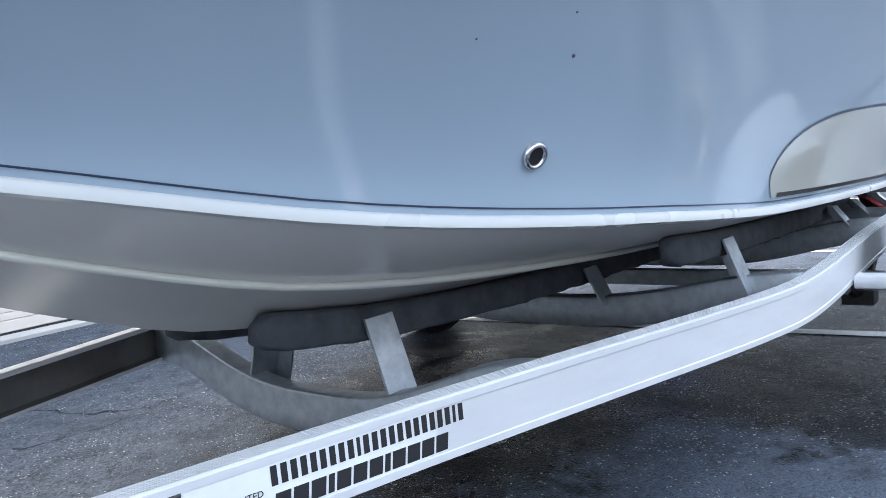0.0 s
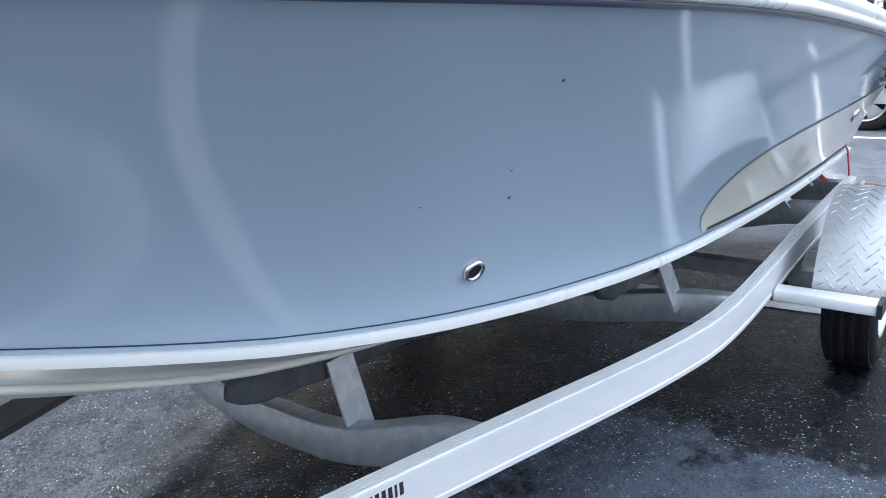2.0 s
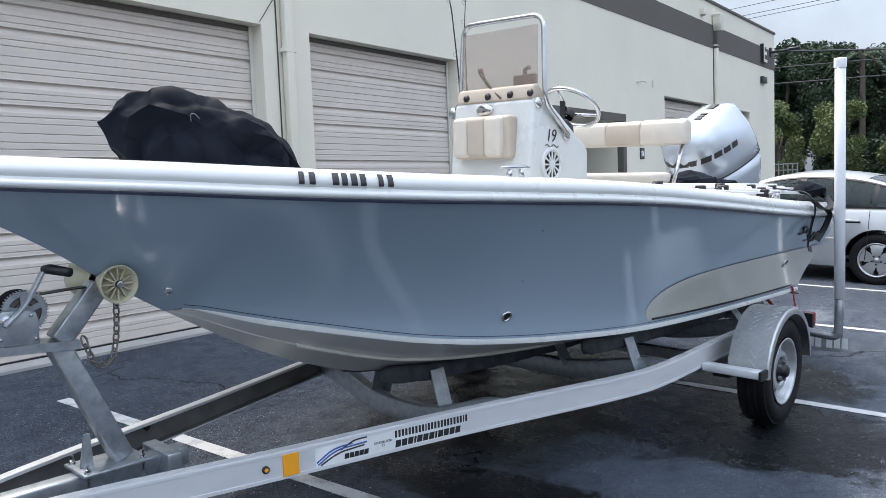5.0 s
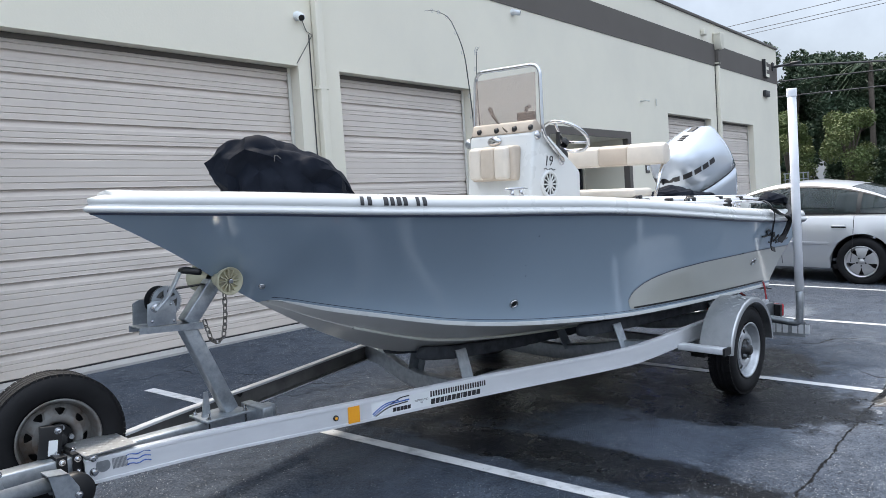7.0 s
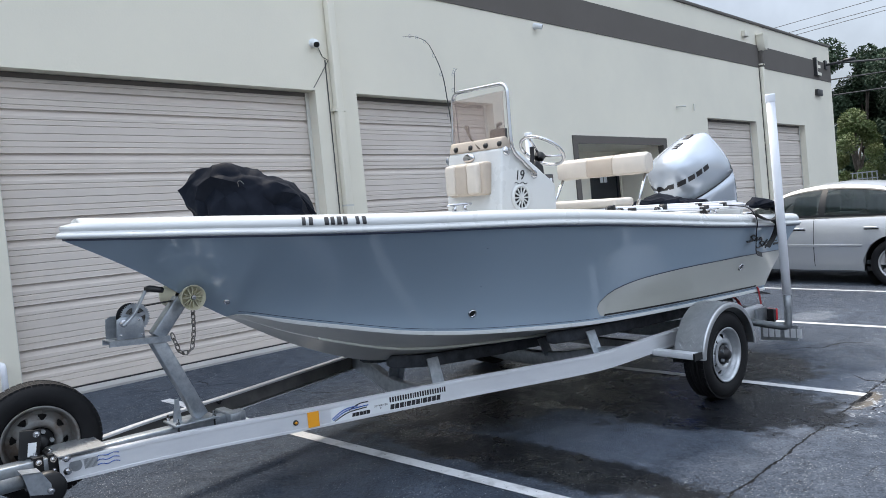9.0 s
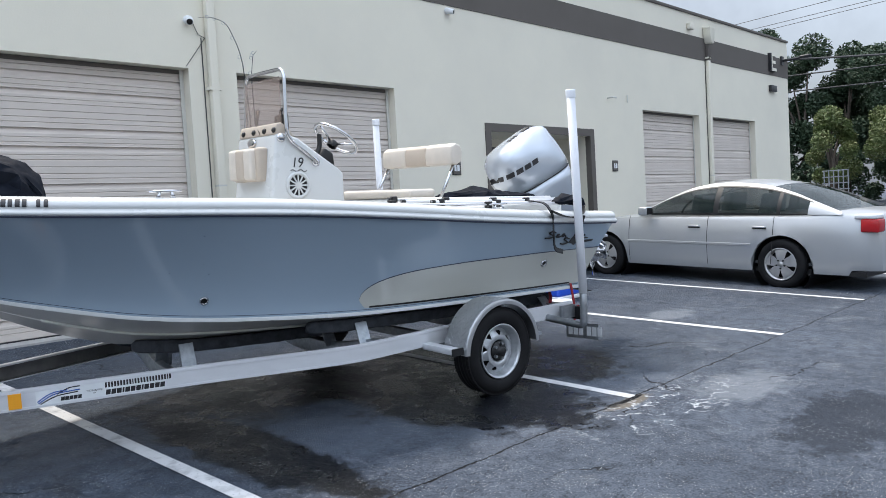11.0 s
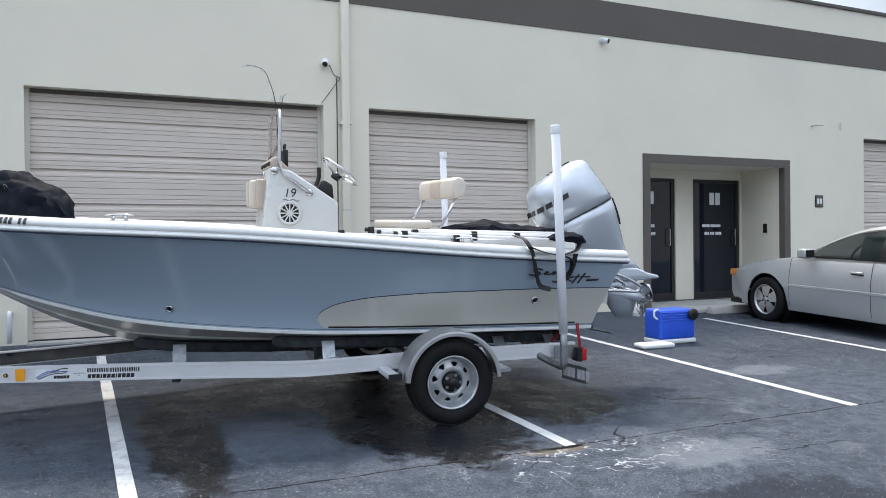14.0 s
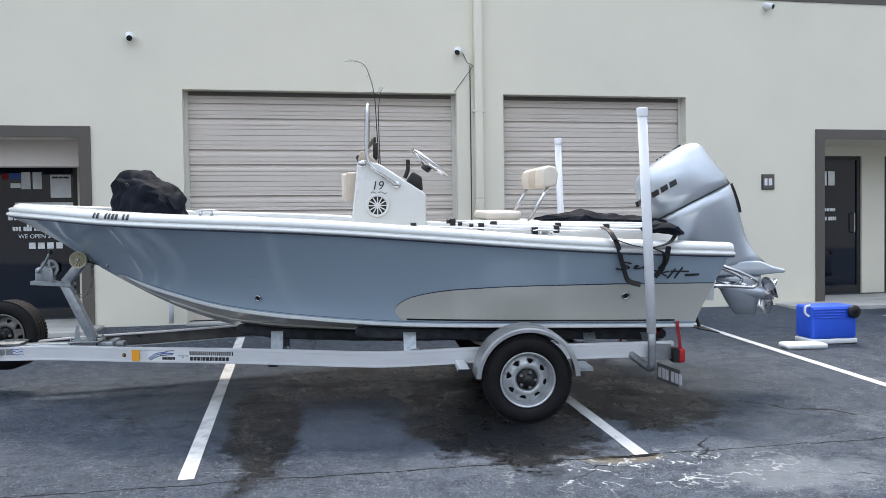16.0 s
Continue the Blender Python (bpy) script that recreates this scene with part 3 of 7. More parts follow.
def ribbed_door(x0, x1, top, base):
    """A sectional steel door: each section is a sheet with pressed ribs, set back in the opening."""
    root = thing("sectional_door", Matrix.Translation((0, 0, 0)), "closed pale taupe ribbed steel sectional garage door", "garage door", "warehouse garage doors", "structure")
    y = FY + 0.16
    n = 5
    h = 0.5725
    for k in range(n):
        z0, z1 = base + k * h + 0.0015, min(base + (k + 1) * h - 0.0015, top)
        prof = [(0.003, 0.0), (0.0, 0.004)]
        for z, deep in ((0.077, 0), (0.126, 0), (0.208, 1), (0.253, 0), (0.305, 0), (0.392, 1), (0.454, 0), (0.506, 0)):
            if z > z1 - z0 - 0.03:
                continue
            if deep:
                prof += [(0.0, z - 0.056), (0.007, z - 0.046), (0.022, z - 0.018), (0.024, z - 0.003), (-0.003, z + 0.006), (0.0, z + 0.014)]
            else:
                prof += [(0.0, z - 0.012), (0.007, z - 0.004), (-0.001, z + 0.001)]
        prof += [(0.0, z1 - z0 - 0.004), (0.003, z1 - z0), (0.04, z1 - z0), (0.04, 0.0)]
        bm = bmesh.new()
        loft(bm, [[(x, y + dy, z0 + dz) for dy, dz in prof] for x in (x0 + 0.005, x1 - 0.005)])
        part("section", bm, M_door, root)
    part("backing", boxed(x0, x1, y + 0.045, y + 0.06, base - 0.03, top), M_black, root)
    part("bottom_seal", boxed(x0 + 0.005, x1 - 0.005, y - 0.005, y + 0.04, base - 0.012, base), M_bronze, root)
    for a, b in ((x0 - 0.02, x0 + 0.045), (x1 - 0.045, x1 + 0.02)):
        part("track_cover", boxed(max(a, x0), min(b, x1), y - 0.022, y - 0.011, base, top - 0.005), M_jamb, root)
    part("head_seal", boxed(x0 + 0.05, x1 - 0.05, y - 0.022, y - 0.011, top - 0.05, top - 0.004), M_taupe, root)
    return root


for x0, x1, top, kind in openings:
    if kind == "door":
        ribbed_door(x0, x1, top, gz(FY) + 0.030)
        tagged(part("door_sill", boxed(x0, x1, FY - 0.1, FY + 0.3, gz(FY) - 0.1, gz(FY) + 0.018), M_concrete), "pale concrete sill under a garage door", "sill", "door sills", "structure")


def surround_mesh(x0, x1, top):
    """Painted surround: a flat band on the wall face and a thin lining of the reveal."""
    t, g = 0.13, gz(FY) - 0.1
    bm = bmesh.new()
    box(bm, x0 - t, x0 + 0.004, FY - 0.02, FY - 0.001, g, top + t)
    box(bm, x1 - 0.004, x1 + t, FY - 0.02, FY - 0.001, g, top + t)
    box(bm, x0 + 0.004, x1 - 0.004, FY - 0.02, FY - 0.001, top - 0.004, top + t)
    box(bm, x0 + 0.0005, x0 + 0.004, FY - 0.001, FY + 0.1, g, top)
    box(bm, x1 - 0.004, x1 - 0.0005, FY - 0.001, FY + 0.1, g, top)
    return bm


def entry(x0, x1, top, spans):
    """A recessed pair of glazed doors with a taupe painted surround."""
    base = gz(FY) + 0.03
    yb = FY + RECESS
    tagged(part("entry_surround", surround_mesh(x0, x1, top), M_taupe), "dark taupe painted surround of a recessed entry", "door surround", "entry surrounds", "structure")
    bm = bmesh.new()
    box(bm, x0 - 0.1, x0, FY + 0.2, yb, -0.3, top + 0.1)
    box(bm, x1, x1 + 0.1, FY + 0.2, yb, -0.3, top + 0.1)
    tagged(part("recess_wall", bm, M_stucco), "cream stucco side walls of a recessed entry", "wall", "entry recess walls", "structure")
    tagged(part("recess_ceiling", boxed(x0 - 0.1, x1 + 0.1, FY + 0.2, yb + 0.15, top, top + 0.1), M_stucco), "cream stucco ceiling of a recessed entry", "ceiling", kind="structure")
    tagged(part("recess_floor", boxed(x0, x1, FY, yb, -0.2, base), M_concrete), "pale concrete floor of a recessed entry", "floor", kind="structure")
    a0, a1, b0, b1 = (x0 + s for s in spans)
    dt = base + 2.13
    bm = bmesh.new()
    for p0, p1 in ((x0, a0), (a1, b0), (b1, x1)):
        box(bm, p0, p1, yb, yb + 0.15, -0.2, top)
    for p0, p1 in ((a0, a1), (b0, b1)):
        box(bm, p0, p1, yb, yb + 0.15, dt, top)
    tagged(part("recess_back_wall", bm, M_stucco), "cream stucco wall round two glazed doors", "wall", "entry back walls", "structure")
    for i, (p0, p1) in enumerate(((a0, a1), (b0, b1))):
        d = thing("glazed_door", Matrix.Translation((0, 0, 0)), "closed dark glass door in a black aluminium frame with white lettering", "door", "entry doors", "structure")
        part("glass", boxed(p0 + 0.06, p1 - 0.06, yb + 0.052, yb + 0.06, base + 0.12, dt - 0.06), M_darkglass, d)
        bm = bmesh.new()
        for q in ((p0, p0 + 0.06, base, dt), (p1 - 0.06, p1, base, dt), (p0 + 0.06, p1 - 0.06, base, base + 0.12), (p0 + 0.06, p1 - 0.06, dt - 0.06, dt)):
            box(bm, q[0], q[1], yb + 0.03, yb + 0.08, q[2], q[3])
        part("door_frame", bm, M_bronze, d)
        hx = p1 - 0.13
        part("pull_handle", tube(rounded([(hx, yb + 0.045, base + 0.95), (hx, yb - 0.01, base + 0.95), (hx, yb - 0.01, base + 1.25), (hx, yb + 0.045, base + 1.25)], 0.02), 0.009), M_chrome, d, "chrome pull handle")
        cx = (p0 + p1) / 2
        face = Matrix.Translation((cx - 0.13, yb + 0.046, base + 1.68)) @ pose(0, 0, 0, 90)
        part("unit_number_bars", bars([0.5, 0.5], 0.22, face, gap=0.12, thick=0.002), M_coolwhite, d, "white bars of a unit number")
        face = Matrix.Translation((cx - 0.3, yb + 0.046, base + 1.28)) @ pose(0, 0, 0, 90)
        part("small_print", bars([1.2, 0.6, 0.9, 0.5, 1.4, 0.8, 1.1, 0.6], 0.05, face, gap=0.2, thick=0.002), M_coolwhite, d, "white bars of small print")
        face = Matrix.Translation((cx - 0.25, yb + 0.046, base + 1.14)) @ pose(0, 0, 0, 90)
        part("small_print", bars([0.5] * 3 + [-0.4] + [0.5] * 3 + [-0.4] + [0.5] * 4, 0.055, face, gap=0.15, thick=0.002), M_coolwhite, d, "white bars of small print")
    return yb, base


for x0, x1, top, kind in openings:
    if kind == "entry":
        entry(x0, x1, top, (0.25, 1.35, 1.75, 2.86) if x0 > 0 else (0.15, 1.25, 1.50, 2.62))

# ---- boat and trailer share one frame: x runs aft, y towards the building, z up from the lot at the axle ----
RIG = Matrix.Translation((0.1036, 1.161, 0.0677)) @ pose(0, 0, 0, 0, 0, -5.1) @ pose(0, 0, 0, 2.06)

SHEER = ([-3.765, -3.74, -3.68, -3.5, -3.2, -2.91, -2.62, -2.4, -2.1, -1.6, -1.2, -0.8, -0.4, 0.0, 0.4, 0.8, 1.2, 1.6],
         [0.0, 0.055, 0.12, 0.275, 0.50, 0.688, 0.824, 0.90, 0.975, 1.045, 1.078, 1.092, 1.098, 1.10, 1.095, 1.08, 1.055, 1.02],
         [1.410, 1.408, 1.404, 1.392, 1.374, 1.353, 1.337, 1.326, 1.314, 1.292, 1.268, 1.237, 1.204, 1.170, 1.141, 1.117, 1.098, 1.08])
CHINE = ([-3.0, -2.9, -2.8, -2.65, -2.5, -2.35, -2.2, -2.05, -1.9, -1.75, -1.6, -1.45, -1.3, -1.15, -1.0, -0.8, -0.45, 0.0, 0.6, 1.3],
         [0.0, 0.0695, 0.1515, 0.2525, 0.3417, 0.4155, 0.4797, 0.5347, 0.5869, 0.6304, 0.6672, 0.6983, 0.7228, 0.7399, 0.7517, 0.7644, 0.7902, 0.812, 0.819, 0.815],
         [0.945, 0.930, 0.903, 0.8647, 0.8302, 0.795, 0.7628, 0.7381, 0.7183, 0.7022, 0.688, 0.6764, 0.664, 0.6523, 0.6409, 0.6288, 0.618, 0.608, 0.595, 0.582])
KEEL = ([-3.765, -3.585, -3.383, -3.18, -2.974, -2.598, -2.259, -2.044, -1.6, -0.8, 0.2, 1.3],
        [1.400, 1.305, 1.185, 1.044, 0.915, 0.708, 0.572, 0.514, 0.470, 0.449, 0.438, 0.43])


def sheer(u):
    return spl(SHEER[0], SHEER[1], u), spl(SHEER[0], SHEER[2], u)


def keel(u):
    return spl(KEEL[0], KEEL[1], u)


def chine(u):
    if u <= -3.0:
        return 0.0, keel(u)
    return spl(CHINE[0], CHINE[1], u), max(spl(CHINE[0], CHINE[2], u), keel(u))


def rake(u, w):
    """The transom leans aft towards the top."""
    return u + (w - 0.578) * 0.29 * max(0.0, (u - 0.7) / 0.576)


def side_at(u, s, off=0.0):
    """A point of the near hull side at station u and height fraction s, off metres outside it."""
    (vs, ws), (vc, wc) = sheer(u), chine(u)
    e = spl([-3.765, -3.0, -2.4, -1.8, -0.8, 0.2, 1.3], [1.0, 1.08, 1.38, 1.42, 1.35, 1.28, 1.25], u)
    w = wc + (ws - wc) * s
    v = vc + (vs - vc) * s**e
    return V3((rake(u, w), -v - off, w))


def side_point(u, w, off=0.0):
    (vs, ws), (vc, wc) = sheer(u), chine(u)
    return side_at(u, min(max((w - wc) / (ws - wc), 0), 1), off)


def bottom_at(u, t):
    """A point of the near bottom; t from the chine (0) to the keel (1)."""
    (vc, wc), k = chine(u), keel(u)
    bulge = 0.03 * math.sin(math.pi * t) * min(1, vc / 0.5)
    step = 0.012 * (1 if t > 0.46 else 0) * min(1, vc / 0.3)
    w = wc - 0.022 * min(1, vc / 0.2) + (k - wc + 0.022 * min(1, vc / 0.2)) * t - bulge * 0.2 * (1 - t) - step * (1 - t)
    return V3((rake(u, w), -vc * (1 - t), w))


boat = thing("boat", RIG, "blue-grey fibreglass centre console fishing boat with cream panels, on a trailer", "boat")
US = [-3.765, -3.75, -3.72, -3.68, -3.6, -3.5, -3.4, -3.3, -3.2, -3.1, -3.0, -2.95, -2.9, -2.8, -2.7, -2.55, -2.4, -2.2, -2.0, -1.85, -1.7, -1.5, -1.3, -1.15, -1.0, -0.8, -0.6, -0.4, -0.2, 0.0, 0.2, 0.4, 0.6, 0.8, 0.95, 1.1, 1.2, 1.276]
US = sorted(US + [(a + b) / 2 for a, b in zip(US, US[1:]) if b - a > 0.06])


def mirrored(p):
    return V3((p.x, -p.y, p.z))


bm = bmesh.new()
ts = [i / 14 for i in range(15)]
near = [[side_at(u, s) for s in ts] for u in US]
loft(bm, near, closed=False)
loft(bm, [[mirrored(p) for p in r] for r in near], closed=False)
end = near[-1]
back = [end[0] + V3((0, 0, 0))] + end[1:]
loft(bm, [back, [mirrored(p) for p in back]], closed=False)
bmesh.ops.remove_doubles(bm, verts=bm.verts, dist=0.0004)
hull = part("hull", bm, M_hull, boat, smooth=True)
mod = hull.modifiers.new("split", "EDGE_SPLIT")
mod.split_angle = radians(40)

bm = bmesh.new()
tb = [0, 0.08, 0.2, 0.33, 0.455, 0.465, 0.6, 0.75, 0.9, 1.0]
near = [[bottom_at(u, t) for t in tb] for u in US if u >= -3.0]
loft(bm, near, closed=False)
loft(bm, [[mirrored(p) for p in r] for r in near], closed=False)
e0 = [side_at(1.276, 0)] + near[-1]
loft(bm, [e0, [mirrored(p) for p in e0]], closed=False)
bmesh.ops.remove_doubles(bm, verts=bm.verts, dist=0.0004)
bottom = part("hull_bottom", bm, M_bottom, boat, "pale warm grey hull bottom with a spray strake", smooth=True)
bottom.modifiers.new("split", "EDGE_SPLIT").split_angle = radians(30)


def strip(us, lo, hi, off, sign=1):
    """A band on the hull side between two height curves."""
    bm = bmesh.new()
    rows = []
    for u in us:
        a, b = lo(u), hi(u)
        rows.append([side_point(u, a + (b - a) * k / 5, off) for k in range(6)])
    if sign < 0:
        rows = [[mirrored(p) for p in r] for r in rows]
    loft(bm, rows, closed=False)
    return bm


STRIPE = [u for u in US if u >= -2.95]
for sg in (1, -1):
    # white chine flat
    bm = bmesh.new()
    rows = []
    for u in STRIPE:
        p, q = side_at(u, 0), bottom_at(u, 0)
        k = min(1, (u + 2.95) / 0.4)
        o = V3((0, -0.010 * k, 0))
        r = [p + V3((0, 0, 0.002)), p + o * 0.6 + V3((0, 0, 0.001)), p + o + V3((0, 0, -0.004)), q + o + V3((0, 0, 0.002)), q + V3((0, 0.01, -0.003))]
        rows.append(r if sg > 0 else [mirrored(x) for x in r])
    loft(bm, rows, closed=False)
    part("chine_flat", bm, M_white, boat, "white moulded chine edge", smooth=True).modifiers.new("split", "EDGE_SPLIT").split_angle = radians(50)
    part("pinstripe", strip(STRIPE, lambda u: chine(u)[1] + 0.0125, lambda u: chine(u)[1] + 0.0155, 0.003, sg), M_navy, boat, "thin navy pinstripe")
    # spray strake edge
    rows = []
    for u in [x for x in STRIPE if -2.6 < x < 0.3]:
        p = bottom_at(u, 0.455)
        r = [p + V3((0, 0.004, 0.006)), p + V3((0, -0.012, -0.004)), p + V3((0, -0.010, -0.014)), p + V3((0, 0.012, -0.012))]
        rows.append(r if sg > 0 else [mirrored(x) for x in r])
    bm = bmesh.new()
    loft(bm, rows)
    part("spray_strake", bm, M_cream, boat, "pale spray strake edge", smooth=True)

COVE = ([-0.862, -0.85, -0.81, -0.74, -0.62, -0.468, -0.081, 0.31, 0.703, 1.276], [0.715, 0.75, 0.785, 0.818, 0.846, 0.866, 0.886, 0.891, 0.893, 0.886])
CU = [-0.862, -0.857, -0.85, -0.83, -0.81, -0.78, -0.74, -0.68, -0.62, -0.55, -0.468, -0.35, -0.2, -0.08, 0.1, 0.31, 0.5, 0.7, 0.85, 1.0, 1.12, 1.2, 1.276]


def cove_top(u):
    return spl(COVE[0], COVE[1], u)


def cove_low(u):
    c = chine(u)[1] + 0.022
    return c + 0.06 * max(0.0, (-0.80 - u) / 0.062) ** 1.5


for sg in (1, -1):
    part("cove_panel", strip(CU, cove_low, cove_top, 0.003, sg), M_cream, boat, "cream gelcoat panel sweeping to the stern", smooth=True)
    part("cove_outline", strip(CU, cove_top, lambda u: cove_top(u) + 0.007, 0.003, sg), M_navy, boat, "thin dark outline of the panel")
    part("pinstripe", strip([u for u in CU if u > -0.81 and u < 1.15], lambda u: cove_low(u) + 0.002, lambda u: cove_low(u) + 0.014, 0.005, sg), M_black, boat, "black pinstripe under the panel")


# gunwale cap, swept round the sheer from stern to bow to stern
GU = [1.46, 1.4, 1.3, 1.2, 1.0, 0.8, 0.6, 0.4, 0.2, 0.0, -0.2, -0.4, -0.6, -0.8, -1.0, -1.2, -1.4, -1.6, -1.8, -2.0, -2.2, -2.4, -2.6, -2.8, -3.0, -3.2, -3.35, -3.5, -3.6, -3.68, -3.72, -3.75, -3.765]
gpath = []
for u in GU:
    v, w = sheer(u)
    gpath.append(V3((u, -v, w)))
gpath = gpath + [mirrored(p) for p in reversed(gpath[:-1])]
GPROF = [(-0.03, -0.004), (0.014, -0.004), (0.022, 0.000), (0.027, 0.008), (0.025, 0.018), (0.017, 0.025), (0.008, 0.029), (0.005, 0.035), (0.008, 0.042), (0.010, 0.050),
         (0.007, 0.062), (-0.002, 0.078), (-0.016, 0.090), (-0.04, 0.097), (-0.075, 0.100), (-0.14, 0.098), (-0.185, 0.094), (-0.195, 0.085), (-0.195, 0.02)]
GPROF = [(a, b * 0.88) for a, b in GPROF]
bm = bmesh.new()
rings = []
n = len(gpath)
for i, p in enumerate(gpath):
    d = gpath[min(i + 1, n - 1)] - gpath[max(i - 1, 0)]
    d.z = 0
    d.normalize()
    out = V3((d.y, -d.x, 0))
    if (out.y > 0) != (p.y > 0) and abs(p.y) > 0.001:
        out = -out
    if abs(p.y) <= 0.001:
        out = V3((-1, 0, 0))
    ring = []
    for a, b in GPROF:
        q = p + out * a + V3((0, 0, b))
        if p.y < -0.001:
            q.y = min(q.y, -0.002)
        elif p.y > 0.001:
            q.y = max(q.y, 0.002)
        if a < 0 and q.x < -3.70:
            q.x = -3.70
        ring.append(q)
    rings.append(ring)
loft(bm, rings, closed=False)
for r in (rings[0], rings[-1]):
    bm.faces.new([bm.verts.new(q) for q in r])
gun = part("gunwale", bm, M_white, boat, "white moulded gunwale cap with a rub rail", smooth=True)
gun.modifiers.new("split", "EDGE_SPLIT").split_angle = radians(55)
# dark shadow gap and insert of the rub rail
bm = bmesh.new()
loft(bm, [[p + V3((0, math.copysign(0.014, p.y) if abs(p.y) > 0.001 else 0, -0.0035)), p + V3((0, math.copysign(0.017, p.y) if abs(p.y) > 0.001 else 0, -0.008)), p + V3((0, math.copysign(-0.004, p.y), -0.014))] for p in gpath], closed=False)
part("rub_rail_insert", bm, M_navy, boat, "dark strip under the rub rail", smooth=True)
# deck inside and the casting deck forward
bm = bmesh.new()
for u0, u1, dw, nar in ((-3.68, -2.0, 0.055, 0.16), (-2.0, 1.42, -0.33, 0.5)):
    us = np.linspace(u0, u1, 12)
    loft(bm, [[V3((u, -max(sheer(u)[0] - nar, 0.004), sheer(u)[1] + dw)), V3((u, max(sheer(u)[0] - nar, 0.004), sheer(u)[1] + dw))] for u in us], closed=False)
part("deck", bm, M_white, boat, "white non-skid deck")
bm = bmesh.new()
for sg in (1, -1):
    loft(bm, [[V3((u, -sg * (sheer(u)[0] - 0.19), sheer(u)[1] + 0.03)), V3((u, -sg * (min(sheer(u)[0], chine(u)[0] + 0.12) - 0.12), sheer(u)[1] - 0.34))] for u in np.linspace(-2.0, 1.42, 14)], closed=False)
loft(bm, [[V3((-2.0, -0.80, sheer(-2)[1] + 0.056)), V3((-2.0, 0.80, sheer(-2)[1] + 0.056))], [V3((-2.0, -0.55, 0.97)), V3((-2.0, 0.55, 0.97))]], closed=False)
part("inner_liner", bm, M_white, boat, "white inner liner")
# aft deck closing the stern inside the gunwales
part("aft_deck", boxed(1.18, 1.45, -0.9, 0.9, 1.04, 1.15), M_white, boat)


def fitting(u, w, r, name="through_hull_fitting"):
    """A polished through-hull fitting: a rounded collar with a dark bore."""
    p = side_point(u, w)
    q, r2 = side_point(u + 0.02, w), side_point(u, w + 0.02)
    nrm = (q - p).cross(r2 - p).normalized()
    if nrm.y > 0:
        nrm = -nrm
    m = axis(p, nrm)
    f = part(name, lathe([(r * 1.0, -0.004), (r * 1.02, 0.003), (r * 0.95, 0.009), (r * 0.8, 0.012), (r * 0.66, 0.010), (r * 0.6, 0.004), (r * 0.6, -0.01)], m, 28), M_chrome, boat, "chrome through-hull drain fitting", smooth=True)
    part("bore", lathe([(r * 0.62, 0.006), (0.0005, 0.006)], m, 20), M_black, f)
    return f


fitting(-1.818, 0.815, 0.026)
fitting(0.739, 0.81, 0.030)
p = side_point(-3.03, 1.02)
part("towing_eye", lathe([(0.016, 0), (0.016, 0.006), (0.01, 0.01), (0.0005, 0.01)], axis(p, (-0.5, -1, -0.2)), 16), M_chrome, boat, "small chrome bow fitting", smooth=True)


def on_side(u, w, off=0.004):
    """Pose on the hull side: local x aft, local y up, local z out."""
    p = side_point(u, w, off)
    x = (side_point(u + 0.03, w, off) - p).normalized()
    y = (side_point(u, w + 0.03, off) - p).normalized()
    z = x.cross(y).normalized()
    y = z.cross(x)
    m = Matrix((x, y, z)).transposed().to_4x4()
    m.translation = p
    return m


# registration, shown as plain bars, on the gunwale face
def gunwale_bar(u0, u1):
    bm = bmesh.new()
    pts = []
    for uu in (u0, u1):
        v, w = sheer(uu)
        v2, _ = sheer(uu + 0.02)
        o = V3((-(v2 - v) / 0.02, -1, 0)).normalized()
        base = V3((uu, -v, w))
        pts.append([base + o * (a + 0.002) + V3((0, 0, b * 0.88)) for a, b in ((0.0082, 0.043), (0.010, 0.050), (0.0088, 0.056), (0.007, 0.062), (0.003, 0.070), (-0.002, 0.078), (-0.007, 0.083), (-0.0105, 0.0875))])
    loft(bm, pts, closed=False)
    part("registration_bar", bm, M_ink, boat, "black bar of the registration marking", smooth=True)


for u, wd in ((-2.900, 0.015), (-2.872, 0.017), (-2.808, 0.019), (-2.781, 0.017), (-2.754, 0.019), (-2.727, 0.018), (-2.672, 0.016), (-2.643, 0.018)):
    gunwale_bar(u, u + wd)

# script mark near the stern, shown as plain strokes
bm = bmesh.new()
ms = on_side(0.98, 1.0)
for stroke in ([(-0.30, 0.05), (-0.35, 0.065), (-0.38, 0.05), (-0.33, 0.03), (-0.30, 0.015), (-0.36, 0.002), (-0.40, 0.01)], [(-0.28, 0.01), (-0.24, 0.03), (-0.27, 0.035), (-0.27, 0.005), (-0.23, 0.01), (-0.18, 0.03), (-0.21, 0.03), (-0.21, 0.005), (-0.17, 0.02), (-0.16, 0.002)],
               [(-0.10, -0.02), (-0.15, -0.005), (-0.17, -0.02), (-0.12, -0.04), (-0.10, -0.055), (-0.16, -0.065), (-0.19, -0.055)], [(-0.06, 0.0), (-0.09, -0.06)], [(-0.02, -0.02), (-0.08, -0.035), (-0.03, -0.06)], [(0.02, 0.0), (-0.01, -0.065), (-0.02, -0.08)], [(0.07, 0.01), (0.03, -0.08)], [(-0.01, -0.02), (0.12, -0.025)], [(0.1, -0.05), (0.2, -0.05)], [(0.2, -0.055), (0.1, -0.06)]):
    tube([ms @ V3((q.x, q.y, 0.0)) for q in rounded([(a, b, 0) for a, b in stroke], 0.02, 3)], 0.0058, 6, bm)
part("script_mark", bm, M_ink, boat, "dark script strokes of the boat's mark")


